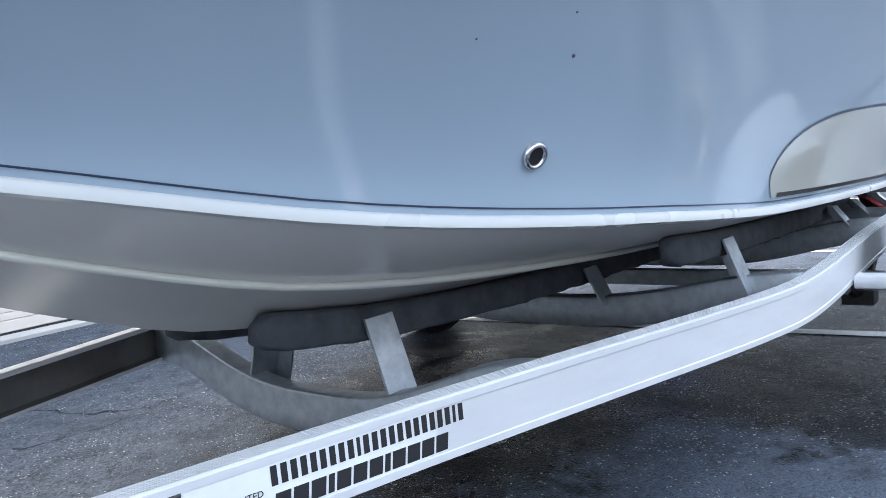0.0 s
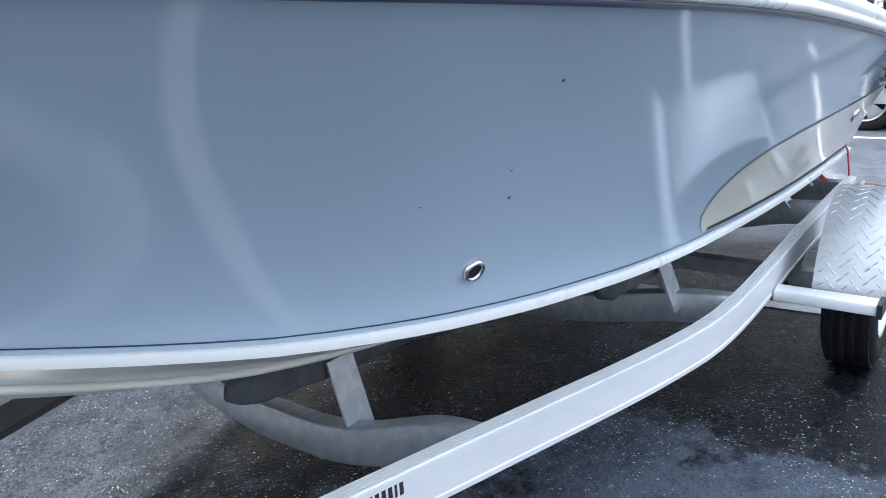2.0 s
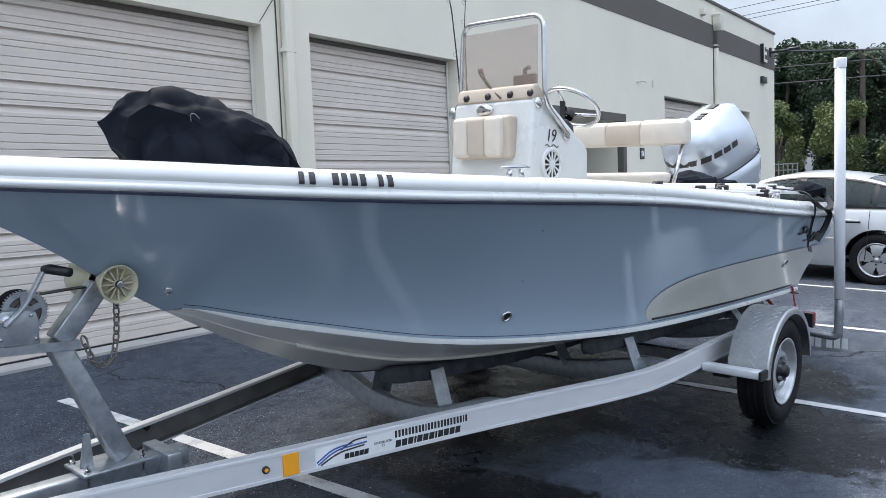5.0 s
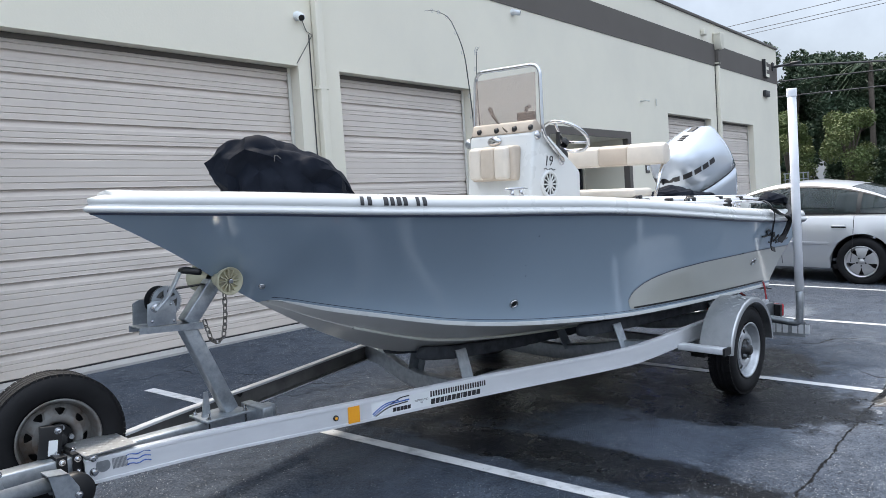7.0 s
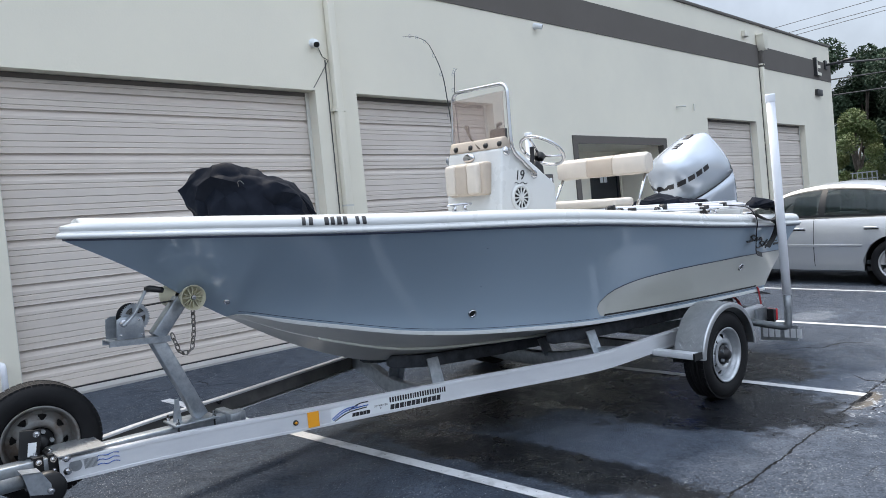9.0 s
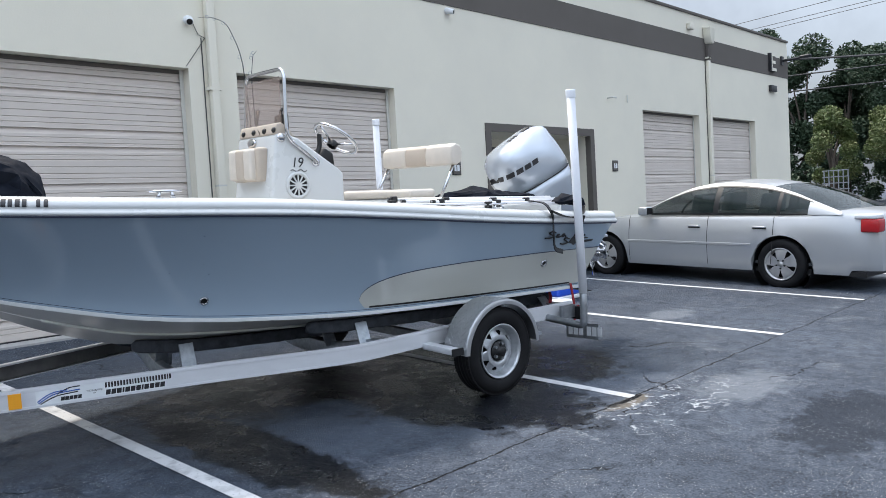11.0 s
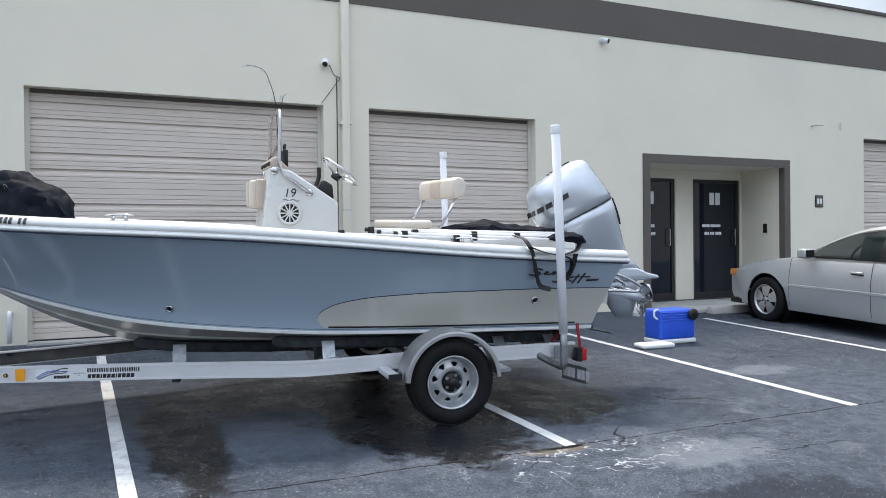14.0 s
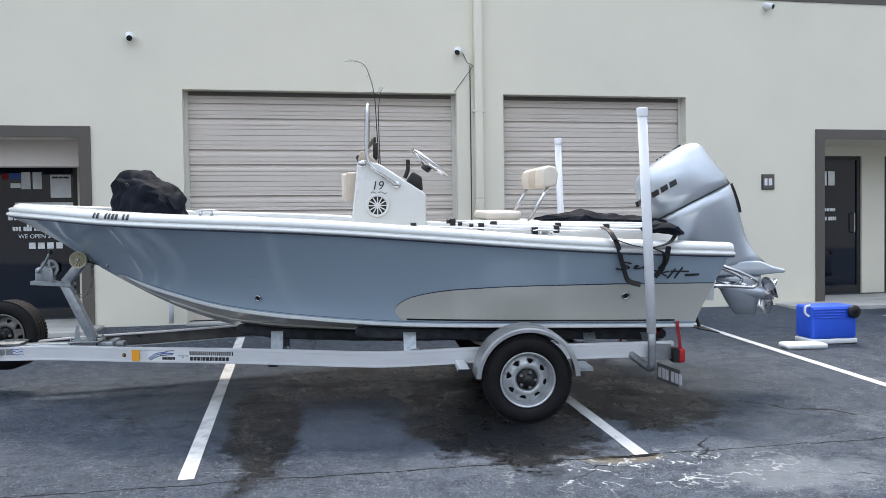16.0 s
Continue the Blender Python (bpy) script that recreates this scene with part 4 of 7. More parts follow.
def cleat(u):
    """A pull-up cleat with two short legs on the gunwale top."""
    v, w = sheer(u)
    z = w + 0.083
    c = part("cleat", tube(rounded([(u - 0.085, -v + 0.06, z + 0.036), (u, -v + 0.058, z + 0.038), (u + 0.085, -v + 0.06, z + 0.036)], 0.05), [0.004] + [0.008] * 7 + [0.004], 10), M_chrome, boat, "polished stainless cleat", smooth=True)
    for du in (-0.03, 0.03):
        part("cleat_leg", tube([(u + du * 1.3, -v + 0.06, z - 0.004), (u + du, -v + 0.06, z + 0.036)], [0.014, 0.007], 10), M_chrome, c, smooth=True)


cleat(-2.10)
cleat(0.15)

# ---- console ----
CY0, CY1 = -0.285, 0.255
prof = [(-1.19, 0.95), (-1.165, 1.37), (-1.118, 1.785), (-1.07, 1.80), (-0.95, 1.765), (-0.63, 1.555), (-0.602, 1.53), (-0.60, 0.95)]
console = soft_edges(part("console", prism(prof, CY0, CY1), M_white, boat, "white fibreglass helm console"), 0.02, 4)
# tan dash brow with knobs
prof = [(-1.118, 1.787), (-1.098, 1.86), (-1.06, 1.868), (-0.985, 1.80), (-0.97, 1.765)]
brow = soft_edges(part("dash_brow", prism(prof, CY0 + 0.012, CY1 - 0.012), M_tan, console, "tan padded brow of the console"), 0.012, 3)
for y in (-0.26, -0.13, 0.02, 0.17):
    part("snap_knob", lathe([(0.018, 0), (0.02, 0.006), (0.014, 0.014), (0.0005, 0.016)], axis((-1.111, y, 1.815), (-1, 0, 0.25)), 16), M_black, console, "black dash knob", smooth=True)
lightm = axis((-1.125, 0.03, 1.745), (-1, 0, 0.1))
bm = lathe([(0.055, 0), (0.055, 0.006), (0.045, 0.012), (0.0005, 0.014)], lightm @ Matrix.Diagonal((1.05, 0.55, 1, 1)), 24)
part("courtesy_light", bm, M_chrome, console, "chrome oval light", smooth=True)
# cushion on the front
for nm, y0, y1, mt in (("cushion_side", -0.155, -0.05, M_vinyl), ("cushion_centre", -0.05, 0.065, M_tan), ("cushion_side", 0.065, 0.165, M_vinyl)):
    soft_edges(part(nm, boxed(-1.245, -1.135, y0, y1, 1.495, 1.70), mt, console, "cream and tan padded seat cushion"), 0.022, 4)
soft_edges(part("cushion_back", boxed(-1.205, -1.12, -0.19, 0.18, 1.485, 1.708), M_tan, console, "tan cushion backing"), 0.02, 4)
# speaker
sm = axis((-0.971, CY0, 1.452), (0, -1, 0))
spk = part("speaker_ring", lathe([(0.092, 0), (0.092, 0.008), (0.084, 0.016), (0.07, 0.014), (0.068, 0.006)], sm, 40), M_white, console, "white speaker bezel", smooth=True)
part("speaker_cone", lathe([(0.07, 0.006), (0.03, 0.003), (0.0005, 0.004)], sm, 32), M_black, spk)
for k in range(12):
    a = 2 * math.pi * k / 12
    part("speaker_spoke", boxed(0.016, 0.07, -0.0045, 0.0045, 0.006, 0.013, sm @ pose(0, 0, 0, 0, 0, math.degrees(a))), M_white, spk)
part("speaker_hub", lathe([(0.022, 0.006), (0.022, 0.014), (0.0005, 0.016)], sm, 20), M_white, spk)
lettering("19", 0.092, 0.0008, Matrix.Translation((-0.965, CY0 - 0.002, 1.600)) @ pose(0, 0, 0, 90) @ Matrix(((1, 0.18, 0, 0), (0, 1, 0, 0), (0, 0, 1, 0), (0, 0, 0, 1))), M_ink, console, "model_number", "black model number 19")
part("emblem", tube([V3((-1.02 + 0.12 * k / 12, CY0 - 0.001, 1.549 + 0.007 * math.sin(k * 1.05))) for k in range(13)], 0.0028, 6), M_ink, console, "dark swirl under the number")
# windshield and its rail
part("windshield", boxed(-1.062, -1.056, CY0 + 0.02, CY1 - 0.02, 1.85, 2.165), M_clear, console, "clear acrylic windshield")
rail = rounded([(-0.825, CY0 - 0.012, 1.605), (-1.045, CY0 - 0.02, 1.765), (-1.045, CY0 - 0.012, 1.90), (-1.035, CY0 + 0.0, 2.215), (-1.035, CY1, 2.225), (-1.045, CY1 + 0.012, 1.90), (-1.045, CY1 + 0.02, 1.765), (-0.825, CY1 + 0.012, 1.605)], 0.075, 8)
part("grab_rail", tube(rail, 0.013, 14), M_chrome, console, "polished stainless windshield rail", smooth=True)
for y, d in ((CY0, -1), (CY1, 1)):
    for u, w in ((-0.825, 1.605), (-1.08, 1.765)):
        part("rail_foot", lathe([(0.03, 0), (0.03, 0.006), (0.02, 0.012), (0.0005, 0.013)], axis((u, y, w), (0, d, 0)), 20), M_chrome, console, smooth=True)
# instruments
soft_edges(part("chart_plotter", boxed(-1.0, -0.965, -0.20, -0.06, 1.80, 1.93), M_black, console, "black electronics on the dash"), 0.008)
part("plotter_bracket", tube([(-0.985, -0.13, 1.93), (-0.985, -0.13, 1.955), (-0.985, -0.16, 1.965)], 0.012, 8), M_black, console)
part("brush_handle", tube([(-1.115, -0.07, 1.80), (-1.08, 0.04, 1.875), (-1.03, 0.12, 1.93), (-1.0, 0.165, 1.975)], [0.006, 0.007, 0.011, 0.017], 8), M_bark, console, "grey wooden brush lying on the dash")
part("throttle", tube(rounded([(-0.76, -0.2, 1.66), (-0.735, -0.2, 1.72), (-0.735, -0.2, 1.80)], 0.02), 0.016, 10), M_black, console, "black throttle lever")
soft_edges(part("steering_column", prism([(-0.76, 1.62), (-0.70, 1.71), (-0.63, 1.67), (-0.62, 1.56)], -0.21, -0.07), M_black, console, "black helm housing"), 0.015)
wheel_pose = axis((-0.575, -0.141, 1.76), (0.6, 0, 0.8))
sw = part("steering_wheel", tube([wheel_pose @ V3((0.165 * math.cos(a), 0.165 * math.sin(a), 0.02)) for a in np.linspace(0, 2 * math.pi, 41)], 0.0125, 10), M_chrome, console, "polished steel steering wheel", smooth=True)
for a in (90, 210, 330):
    c, s = math.cos(radians(a)), math.sin(radians(a))
    part("wheel_spoke", tube([wheel_pose @ V3((0.02 * c, 0.02 * s, -0.02)), wheel_pose @ V3((0.165 * c, 0.165 * s, 0.02))], 0.009, 8), M_chrome, sw, smooth=True)
part("wheel_hub", lathe([(0.035, -0.05), (0.04, -0.015), (0.02, 0.0), (0.0005, 0.0)], wheel_pose, 20), M_black, sw, smooth=True)

# ---- helm seat with a swing backrest ----
seat = soft_edges(part("helm_seat", boxed(-0.16, 0.26, -0.43, 0.43, 0.95, 1.33), M_white, boat, "white cooler seat with a cream backrest"), 0.03, 4)
soft_edges(part("seat_cushion", boxed(-0.15, 0.10, -0.44, 0.44, 1.332, 1.40), M_vinyl, seat, "cream seat cushion"), 0.025, 4)


def bolster(y0, y1, mt, name):
    ring = [(-0.055, -0.075), (-0.06, 0.0), (-0.05, 0.06), (-0.01, 0.085), (0.04, 0.07), (0.06, 0.02), (0.05, -0.06), (0.0, -0.085)]
    bm = bmesh.new()
    ys_ = [y0, y0 + 0.015, (y0 + y1) / 2, y1 - 0.015, y1]
    rr = []
    for y in ys_:
        k = 0.86 if y in (ys_[0], ys_[-1]) and (abs(y) > 0.35) else 1.0
        rr.append([(0.32 + a * k, y, 1.655 + b * k) for a, b in ring])
    loft(bm, rr)
    return soft_edges(part(name, bm, mt, seat, "cream and tan padded backrest"), 0.012, 3)


bolster(-0.44, -0.13, M_vinyl, "backrest")
bolster(-0.13, 0.13, M_tan, "backrest_centre")
bolster(0.13, 0.44, M_vinyl, "backrest")
for y in (-0.425, 0.425):
    part("backrest_arm", tube([(0.14, y, 1.30), (0.32, y * 0.96, 1.60)], 0.012, 10), M_chrome, seat, "stainless backrest arm", smooth=True)

# ---- swim ladder and rails on the stern ----
for y in (-0.66, -0.42):
    part("ladder_rail", tube(rounded([(1.36, y, 0.84), (1.62, y, 0.83), (1.80, y, 0.815), (1.83, y, 0.86), (1.72, y, 0.92), (1.45, y, 1.02)], 0.06), 0.013, 10), M_chrome, boat, "stainless boarding ladder rail", smooth=True)
for k, u in enumerate((1.50, 1.62, 1.74)):
    part("ladder_step", tube([(u, -0.66, 0.83), (u, -0.42, 0.83)], 0.014, 10), M_chrome, boat, smooth=True)
part("ladder_brace", tube([(1.32, -0.55, 0.74), (1.55, -0.55, 0.83)], 0.011, 8), M_chrome, boat, smooth=True)
for sg in (-1, 1):
    part("trim_tab", boxed(1.26, 1.50, sg * 0.62 - 0.14, sg * 0.62 + 0.14, -0.004, 0.004, Matrix.Translation((0, 0, 0.555)) @ Matrix.Translation((1.26, 0, 0)) @ pose(0, 0, 0, 0, 13) @ Matrix.Translation((-1.26, 0, 0))), M_black, boat, "dark trim tab under the transom")
    part("tab_ram", tube([(1.34, sg * 0.62, 0.70), (1.40, sg * 0.62, 0.53)], 0.012, 8), M_black, boat)

# small chips in the gelcoat
for u, w, r in ((-1.82, 0.97, 0.004), (-1.90, 1.19, 0.0035), (-1.86, 1.03, 0.002), (-2.02, 0.99, 0.002)):
    p = side_point(u, w)
    part("gelcoat_chip", lathe([(r, -0.001), (r * 0.8, 0.0012), (0.0005, 0.0012)], axis(p, V3((-0.2, -1, -0.2))), 7), M_navy, boat, "small dark chip in the gelcoat")

# ---- trailer ----
trailer = thing("boat_trailer", RIG, "bare aluminium single-axle boat trailer with carpeted bunks", "trailer")
RT = ([-3.89, -3.4, -2.76, -2.4, -2.05, -1.69, -1.37, -1.15, -0.95, -0.75, -0.5, 0.0, 1.1], [0.4046, 0.4259, 0.4299, 0.4353, 0.44, 0.4439, 0.445, 0.4434, 0.443, 0.4488, 0.4563, 0.4659, 0.4678])


RV = ([-3.89, -3.4, -2.76, -2.4, -2.05, -1.69, -1.37, -1.15, -0.95, -0.75, -0.5, 0.0, 1.1], [0.0828, 0.2144, 0.3909, 0.4876, 0.585, 0.6933, 0.7868, 0.8389, 0.8751, 0.8914, 0.896, 0.892, 0.8882])


def rail_v(u):
    """Outer face of the rail: it runs straight at the wheels and bends in to the tongue."""
    return spl(RV[0], RV[1], u)


RU = list(np.linspace(-3.89, -1.7, 12)) + list(np.linspace(-1.6, -0.3, 18)) + [0.0, 0.4, 0.8, 1.10]
H = 0.1006
# outer face at side 0; flanged beam with a ribbed top
BEAM = [(0.0, 0.0), (0.0, -0.012), (0.0025, -0.0135), (0.0025, -H + 0.0135), (0.0, -H + 0.012), (0.0, -H), (0.044, -H), (0.044, -H + 0.008), (0.012, -H + 0.010), (0.012, -0.010), (0.044, -0.008), (0.044, 0.0)]
ribs = []
for k in range(6):
    x = 0.044 - k * 0.0068
    ribs += [(x - 0.0012, -0.001), (x - 0.0016, 0.0042), (x - 0.0054, 0.0042), (x - 0.0058, -0.001)]
BEAM += ribs
for sg in (-1, 1):
    bm = bmesh.new()
    rings = []
    for i, u in enumerate(RU):
        v, w = rail_v(u), spl(RT[0], RT[1], u)
        dv = (rail_v(u + 0.01) - rail_v(u - 0.01)) / 0.02
        nx, ny = -dv, 1.0
        ln = math.hypot(nx, ny)
        nx, ny = nx / ln, ny / ln
        rings.append([V3((u - nx * a, sg * (v - ny * a), w + b)) for a, b in BEAM])
    loft(bm, rings)
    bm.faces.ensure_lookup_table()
    # inner faces and rib grooves get the darker aluminium as painted shade
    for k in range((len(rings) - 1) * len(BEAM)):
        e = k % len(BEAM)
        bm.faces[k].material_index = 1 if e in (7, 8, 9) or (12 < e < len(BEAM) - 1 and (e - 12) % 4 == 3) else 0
    rl = part("frame_rail", bm, [M_alu, M_darkalu], trailer, "bare aluminium I-beam frame rail with a ribbed top")


def rail_pose(u, dz=-0.050):
    """Pose on the near rail's outer face: local x aft, y up, z out."""
    v, w = rail_v(u), spl(RT[0], RT[1], u)
    p = V3((u, -v, w + dz))
    x = (V3((u + 0.02, -rail_v(u + 0.02), spl(RT[0], RT[1], u + 0.02) + dz)) - p).normalized()
    z = x.cross(V3((0, 0, 1))).normalized()
    y = z.cross(x)
    m = Matrix((x, y, z)).transposed().to_4x4()
    m.translation = p - z * 0.0025
    return m


# decals on the rail
m = rail_pose(-2.75)
part("reflector", boxed(-0.03, 0.03, -0.040, 0.040, 0.001, 0.006, m), M_orange, trailer, "orange reflector")
part("side_marker", lathe([(0.014, 0), (0.014, 0.006), (0.008, 0.01), (0.0005, 0.01)], rail_pose(-2.84), 16), M_black, trailer, "small round side marker")
part("marker_lens", lathe([(0.008, 0.009), (0.006, 0.013), (0.0005, 0.014)], rail_pose(-2.84), 14), M_orange, trailer, "small amber marker lens")
m = rail_pose(-2.32)
part("decal", boxed(-0.35, 0.34, -0.038, 0.038, 0.0005, 0.0016, m), M_coolwhite, trailer, "white decal with dark bars of print")
part("decal_print", bars([0.34] * 9 + [0.2] + [0.34] * 11 + [0.2, 0.34], 0.0283, m @ Matrix.Translation((-0.018, 0.006, 0.002)), gap=0.20, thick=0.0008), M_ink, trailer, "black bars of a web address")
part("decal_print", bars([0.86] * 3 + [0.35] + [0.86] * 3 + [0.35] + [0.86] * 4, 0.0272, m @ Matrix.Translation((-0.018, -0.033, 0.002)), gap=0.16, thick=0.0008, slant=0.15), M_ink, trailer, "black bars of a telephone number")
lettering("DISTRIBUTED\nBY", 0.013, 0.0004, m @ Matrix.Translation((-0.07, -0.006, 0.0022)), M_ink, trailer, "decal_text", "small black lettering")
part("decal_print", bars([0.9] * 5, 0.020, m @ Matrix.Translation((-0.235, -0.030, 0.002)), gap=0.12, thick=0.0008, slant=0.15), M_ink, trailer, "dark bars of a maker's mark")
for pts, mt in (([(-0.34, -0.03), (-0.27, 0.012), (-0.14, 0.018)], M_blueink), ([(-0.33, -0.034), (-0.26, 0.0), (-0.15, 0.008)], M_ink), ([(-0.25, 0.008), (-0.19, 0.036), (-0.14, 0.036)], M_ink), ([(-0.345, -0.022), (-0.28, 0.02), (-0.2, 0.024)], M_blueink)):
    part("decal_swoosh", tube([m @ V3((q.x, q.y, 0.001)) for q in rounded([(a, b, 0) for a, b in pts], 0.06, 5)], 0.0035, 6), mt, trailer, "blue and black swoosh")
m = rail_pose(-3.73, -0.032)
part("decal_seal", lathe([(0.028, 0.0005), (0.028, 0.0014), (0.0005, 0.0014)], m @ Matrix.Translation((-0.1, 0, 0)), 20), M_galv, trailer, "grey round seal")
part("decal_print", bars([0.06] * 12, 0.05, m @ Matrix.Translation((-0.065, -0.025, 0.0015)), gap=0.04, thick=0.0006), M_galv, trailer, "grey printed square")
for k in range(3):
    part("decal_print", tube([m @ V3((-0.01 + 0.012 * j, -0.022 + 0.02 * k + 0.004 * math.sin(j * 1.3), 0.001)) for j in range(9)], 0.0025, 5), M_blueink, trailer, "blue wave lines")


def crossmember(u, drop, name="crossmember"):
    v = rail_v(u) - 0.03
    top = spl(RT[0], RT[1], u) - 0.055
    path = rounded([(u, -v, top), (u, -v * 0.80, top - 0.01), (u, -v * 0.34, drop), (u, v * 0.34, drop), (u, v * 0.80, top - 0.01), (u, v, top)], 0.22, 7)
    return part(name, sweep(path, [(-0.03, -0.05), (0.03, -0.05), (0.03, 0.05), (-0.03, 0.05)]), M_zinc, trailer, "galvanised bent crossmember", smooth=False)


CROSS = [(-1.78, 0.265), (-0.72, 0.30), (0.55, 0.31)]
for u, d in CROSS:
    soft_edges(crossmember(u, d), 0.006)
part("rear_crossmember", boxed(0.98, 1.06, -0.85, 0.85, 0.36, 0.46), M_galv, trailer)
part("axle", boxed(-0.03, 0.03, -1.03, 1.03, 0.265, 0.325), M_galv, trailer, "square galvanised axle")
for sg in (-1, 1):
    part("leaf_spring", tube(rounded([(-0.33, sg * 0.84, 0.36), (-0.1, sg * 0.84, 0.26), (0.1, sg * 0.84, 0.26), (0.33, sg * 0.84, 0.36)], 0.2), 0.02, 8), M_black, trailer, "dark leaf spring")
    part("spring_hanger", boxed(-0.36, -0.30, sg * 0.84 - 0.025, sg * 0.84 + 0.025, 0.31, 0.37), M_galv, trailer)
    part("spring_clamp", boxed(-0.05, 0.05, sg * 0.84 - 0.05, sg * 0.84 + 0.05, 0.215, 0.265), M_black, trailer)


def hull_w(u, v):
    """Height of the hull's underside at half-breadth v."""
    vc = chine(u)[0]
    return bottom_at(min(u, 1.27), max(0.0, 1 - v / vc)).z


def bunk(u0, u1, v):
    us = np.linspace(u0, u1, 80)
    path = [(u0 - 0.026, v, hull_w(u0, abs(v)) - 0.046)] + [(u, v, hull_w(u, abs(v)) - 0.046) for u in us] + [(u1 + 0.026, v, hull_w(u1, abs(v)) - 0.046)]
    prof = [(-0.027, -0.026), (-0.020, -0.034), (0.0, -0.036), (0.020, -0.034), (0.027, -0.026), (0.028, -0.0), (0.027, 0.034), (0.018, 0.042), (-0.018, 0.042), (-0.027, 0.034), (-0.028, 0.0)]
    bm = bmesh.new()
    rings = []
    for (p, d, sd, up), k in zip(frames(path), [0.5, 0.9] + [1.0] * 78 + [0.9, 0.5]):
        rings.append([p + sd * a * k + up * b * k + (0.0 if b > 0.03 else 0.006) * noise.noise_vector((p + sd * a + up * b) * 38) for a, b in prof])
    loft(bm, rings)
    return part("bunk", bm, M_carpet, trailer, "dark carpeted bunk board under the hull", smooth=True)


def bunk_post(u, v, base):
    t = hull_w(u, abs(v)) - 0.075
    o = math.copysign(0.05, v)
    bm = bmesh.new()
    for k, (a, b) in enumerate(((0.0, 0.006),)):
        loft(bm, [[(u - 0.045, v + o * 0.75, t + 0.05), (u + 0.045, v + o * 0.75, t + 0.05), (u + 0.045, v + o * 0.75 + math.copysign(0.007, v), t + 0.05), (u - 0.045, v + o * 0.75 + math.copysign(0.007, v), t + 0.05)],
                  [(u - 0.045, v + o * 2.0, base), (u + 0.045, v + o * 2.0, base), (u + 0.045, v + o * 2.0 + math.copysign(0.007, v), base), (u - 0.045, v + o * 2.0 + math.copysign(0.007, v), base)]])
        loft(bm, [[(u + 0.038, v + o * 0.75, t + 0.05), (u + 0.045, v + o * 0.75, t + 0.05), (u + 0.045, v - o * 0.3, t + 0.05), (u + 0.038, v - o * 0.3, t + 0.05)],
                  [(u + 0.038, v + o * 2.0, base), (u + 0.045, v + o * 2.0, base), (u + 0.045, v + o * 1.0, base), (u + 0.038, v + o * 1.0, base)]])
    return part("bunk_post", bm, M_zinc, trailer, "angled galvanised bunk post")


for sg in (-1, 1):
    bunk(-2.04, 0.9, sg * 0.145)
    bunk(-1.12, 1.12, sg * 0.60)
    bunk_post(-1.755, sg * 0.14, 0.30)
    bunk_post(-0.755, sg * 0.59, 0.38)
    bunk_post(-0.74, sg * 0.14, 0.33)
    bunk_post(0.55, sg * 0.62, 0.43)
    bunk_post(0.98, sg * 0.62, 0.44)
# red transom strap
WEB = [(-0.012, -0.002), (0.012, -0.002), (0.012, 0.002), (-0.012, 0.002)]
for y in (-0.80, 0.80):
    part("tie_strap", sweep(rounded([(1.166, y * 1.06, 0.31), (1.160, y * 1.06, 0.45), (1.145, y * 1.04, 0.60), (1.26, y * 0.85, 0.70)], 0.03), WEB), M_red, trailer, "red tie-down strap from the rear beam to the transom")
part("tie_strap", sweep(rounded([(0.95, -0.78, 0.47), (1.03, -0.72, 0.50), (1.12, -0.62, 0.53), (1.25, -0.55, 0.62)], 0.03), WEB), M_red, trailer, "red tie-down strap under the stern")
part("tie_strap", sweep(rounded([(0.80, -0.47, 0.31), (0.815, -0.50, 0.36), (0.84, -0.50, 0.41), (0.86, -0.49, 0.455), (0.87, -0.48, 0.50)], 0.05), WEB), M_red, trailer, "red tie-down strap hanging under the hull")


def tyre_mesh(r, w, m):
    prof = [(r * 0.60, -w * 0.36), (r * 0.66, -w * 0.46), (r * 0.80, -w * 0.52), (r * 0.90, -w * 0.49), (r * 0.965, -w * 0.42), (r * 0.995, -w * 0.30)]
    for k in (-0.22, -0.18, -0.02, 0.02, 0.18, 0.22):
        g = 0.975 if abs(k) in (0.18, 0.02) else 0.998
        prof.append((r * 0.999, w * (k - 0.012)))
        prof.append((r * 0.965, w * k))
        prof.append((r * 0.999, w * (k + 0.012)))
    prof += [(r * 0.995, w * 0.30), (r * 0.965, w * 0.42), (r * 0.90, w * 0.49), (r * 0.80, w * 0.52), (r * 0.66, w * 0.46), (r * 0.60, w * 0.36)]
    return lathe(prof, m, 56)


def tread_blocks(r, w, m, n=64):
    """Short shoulder lugs round the tread."""
    bm = bmesh.new()
    for k in range(n):
        a = 2 * math.pi * k / n
        q = m @ pose(0, 0, 0, 0, 0, math.degrees(a))
        for s in (-1, 1):
            box(bm, r * 0.955, r * 1.0, -r * 0.041, r * 0.041, s * w * 0.42 if s > 0 else s * w * 0.42, s * w * 0.30, q)
    return bm


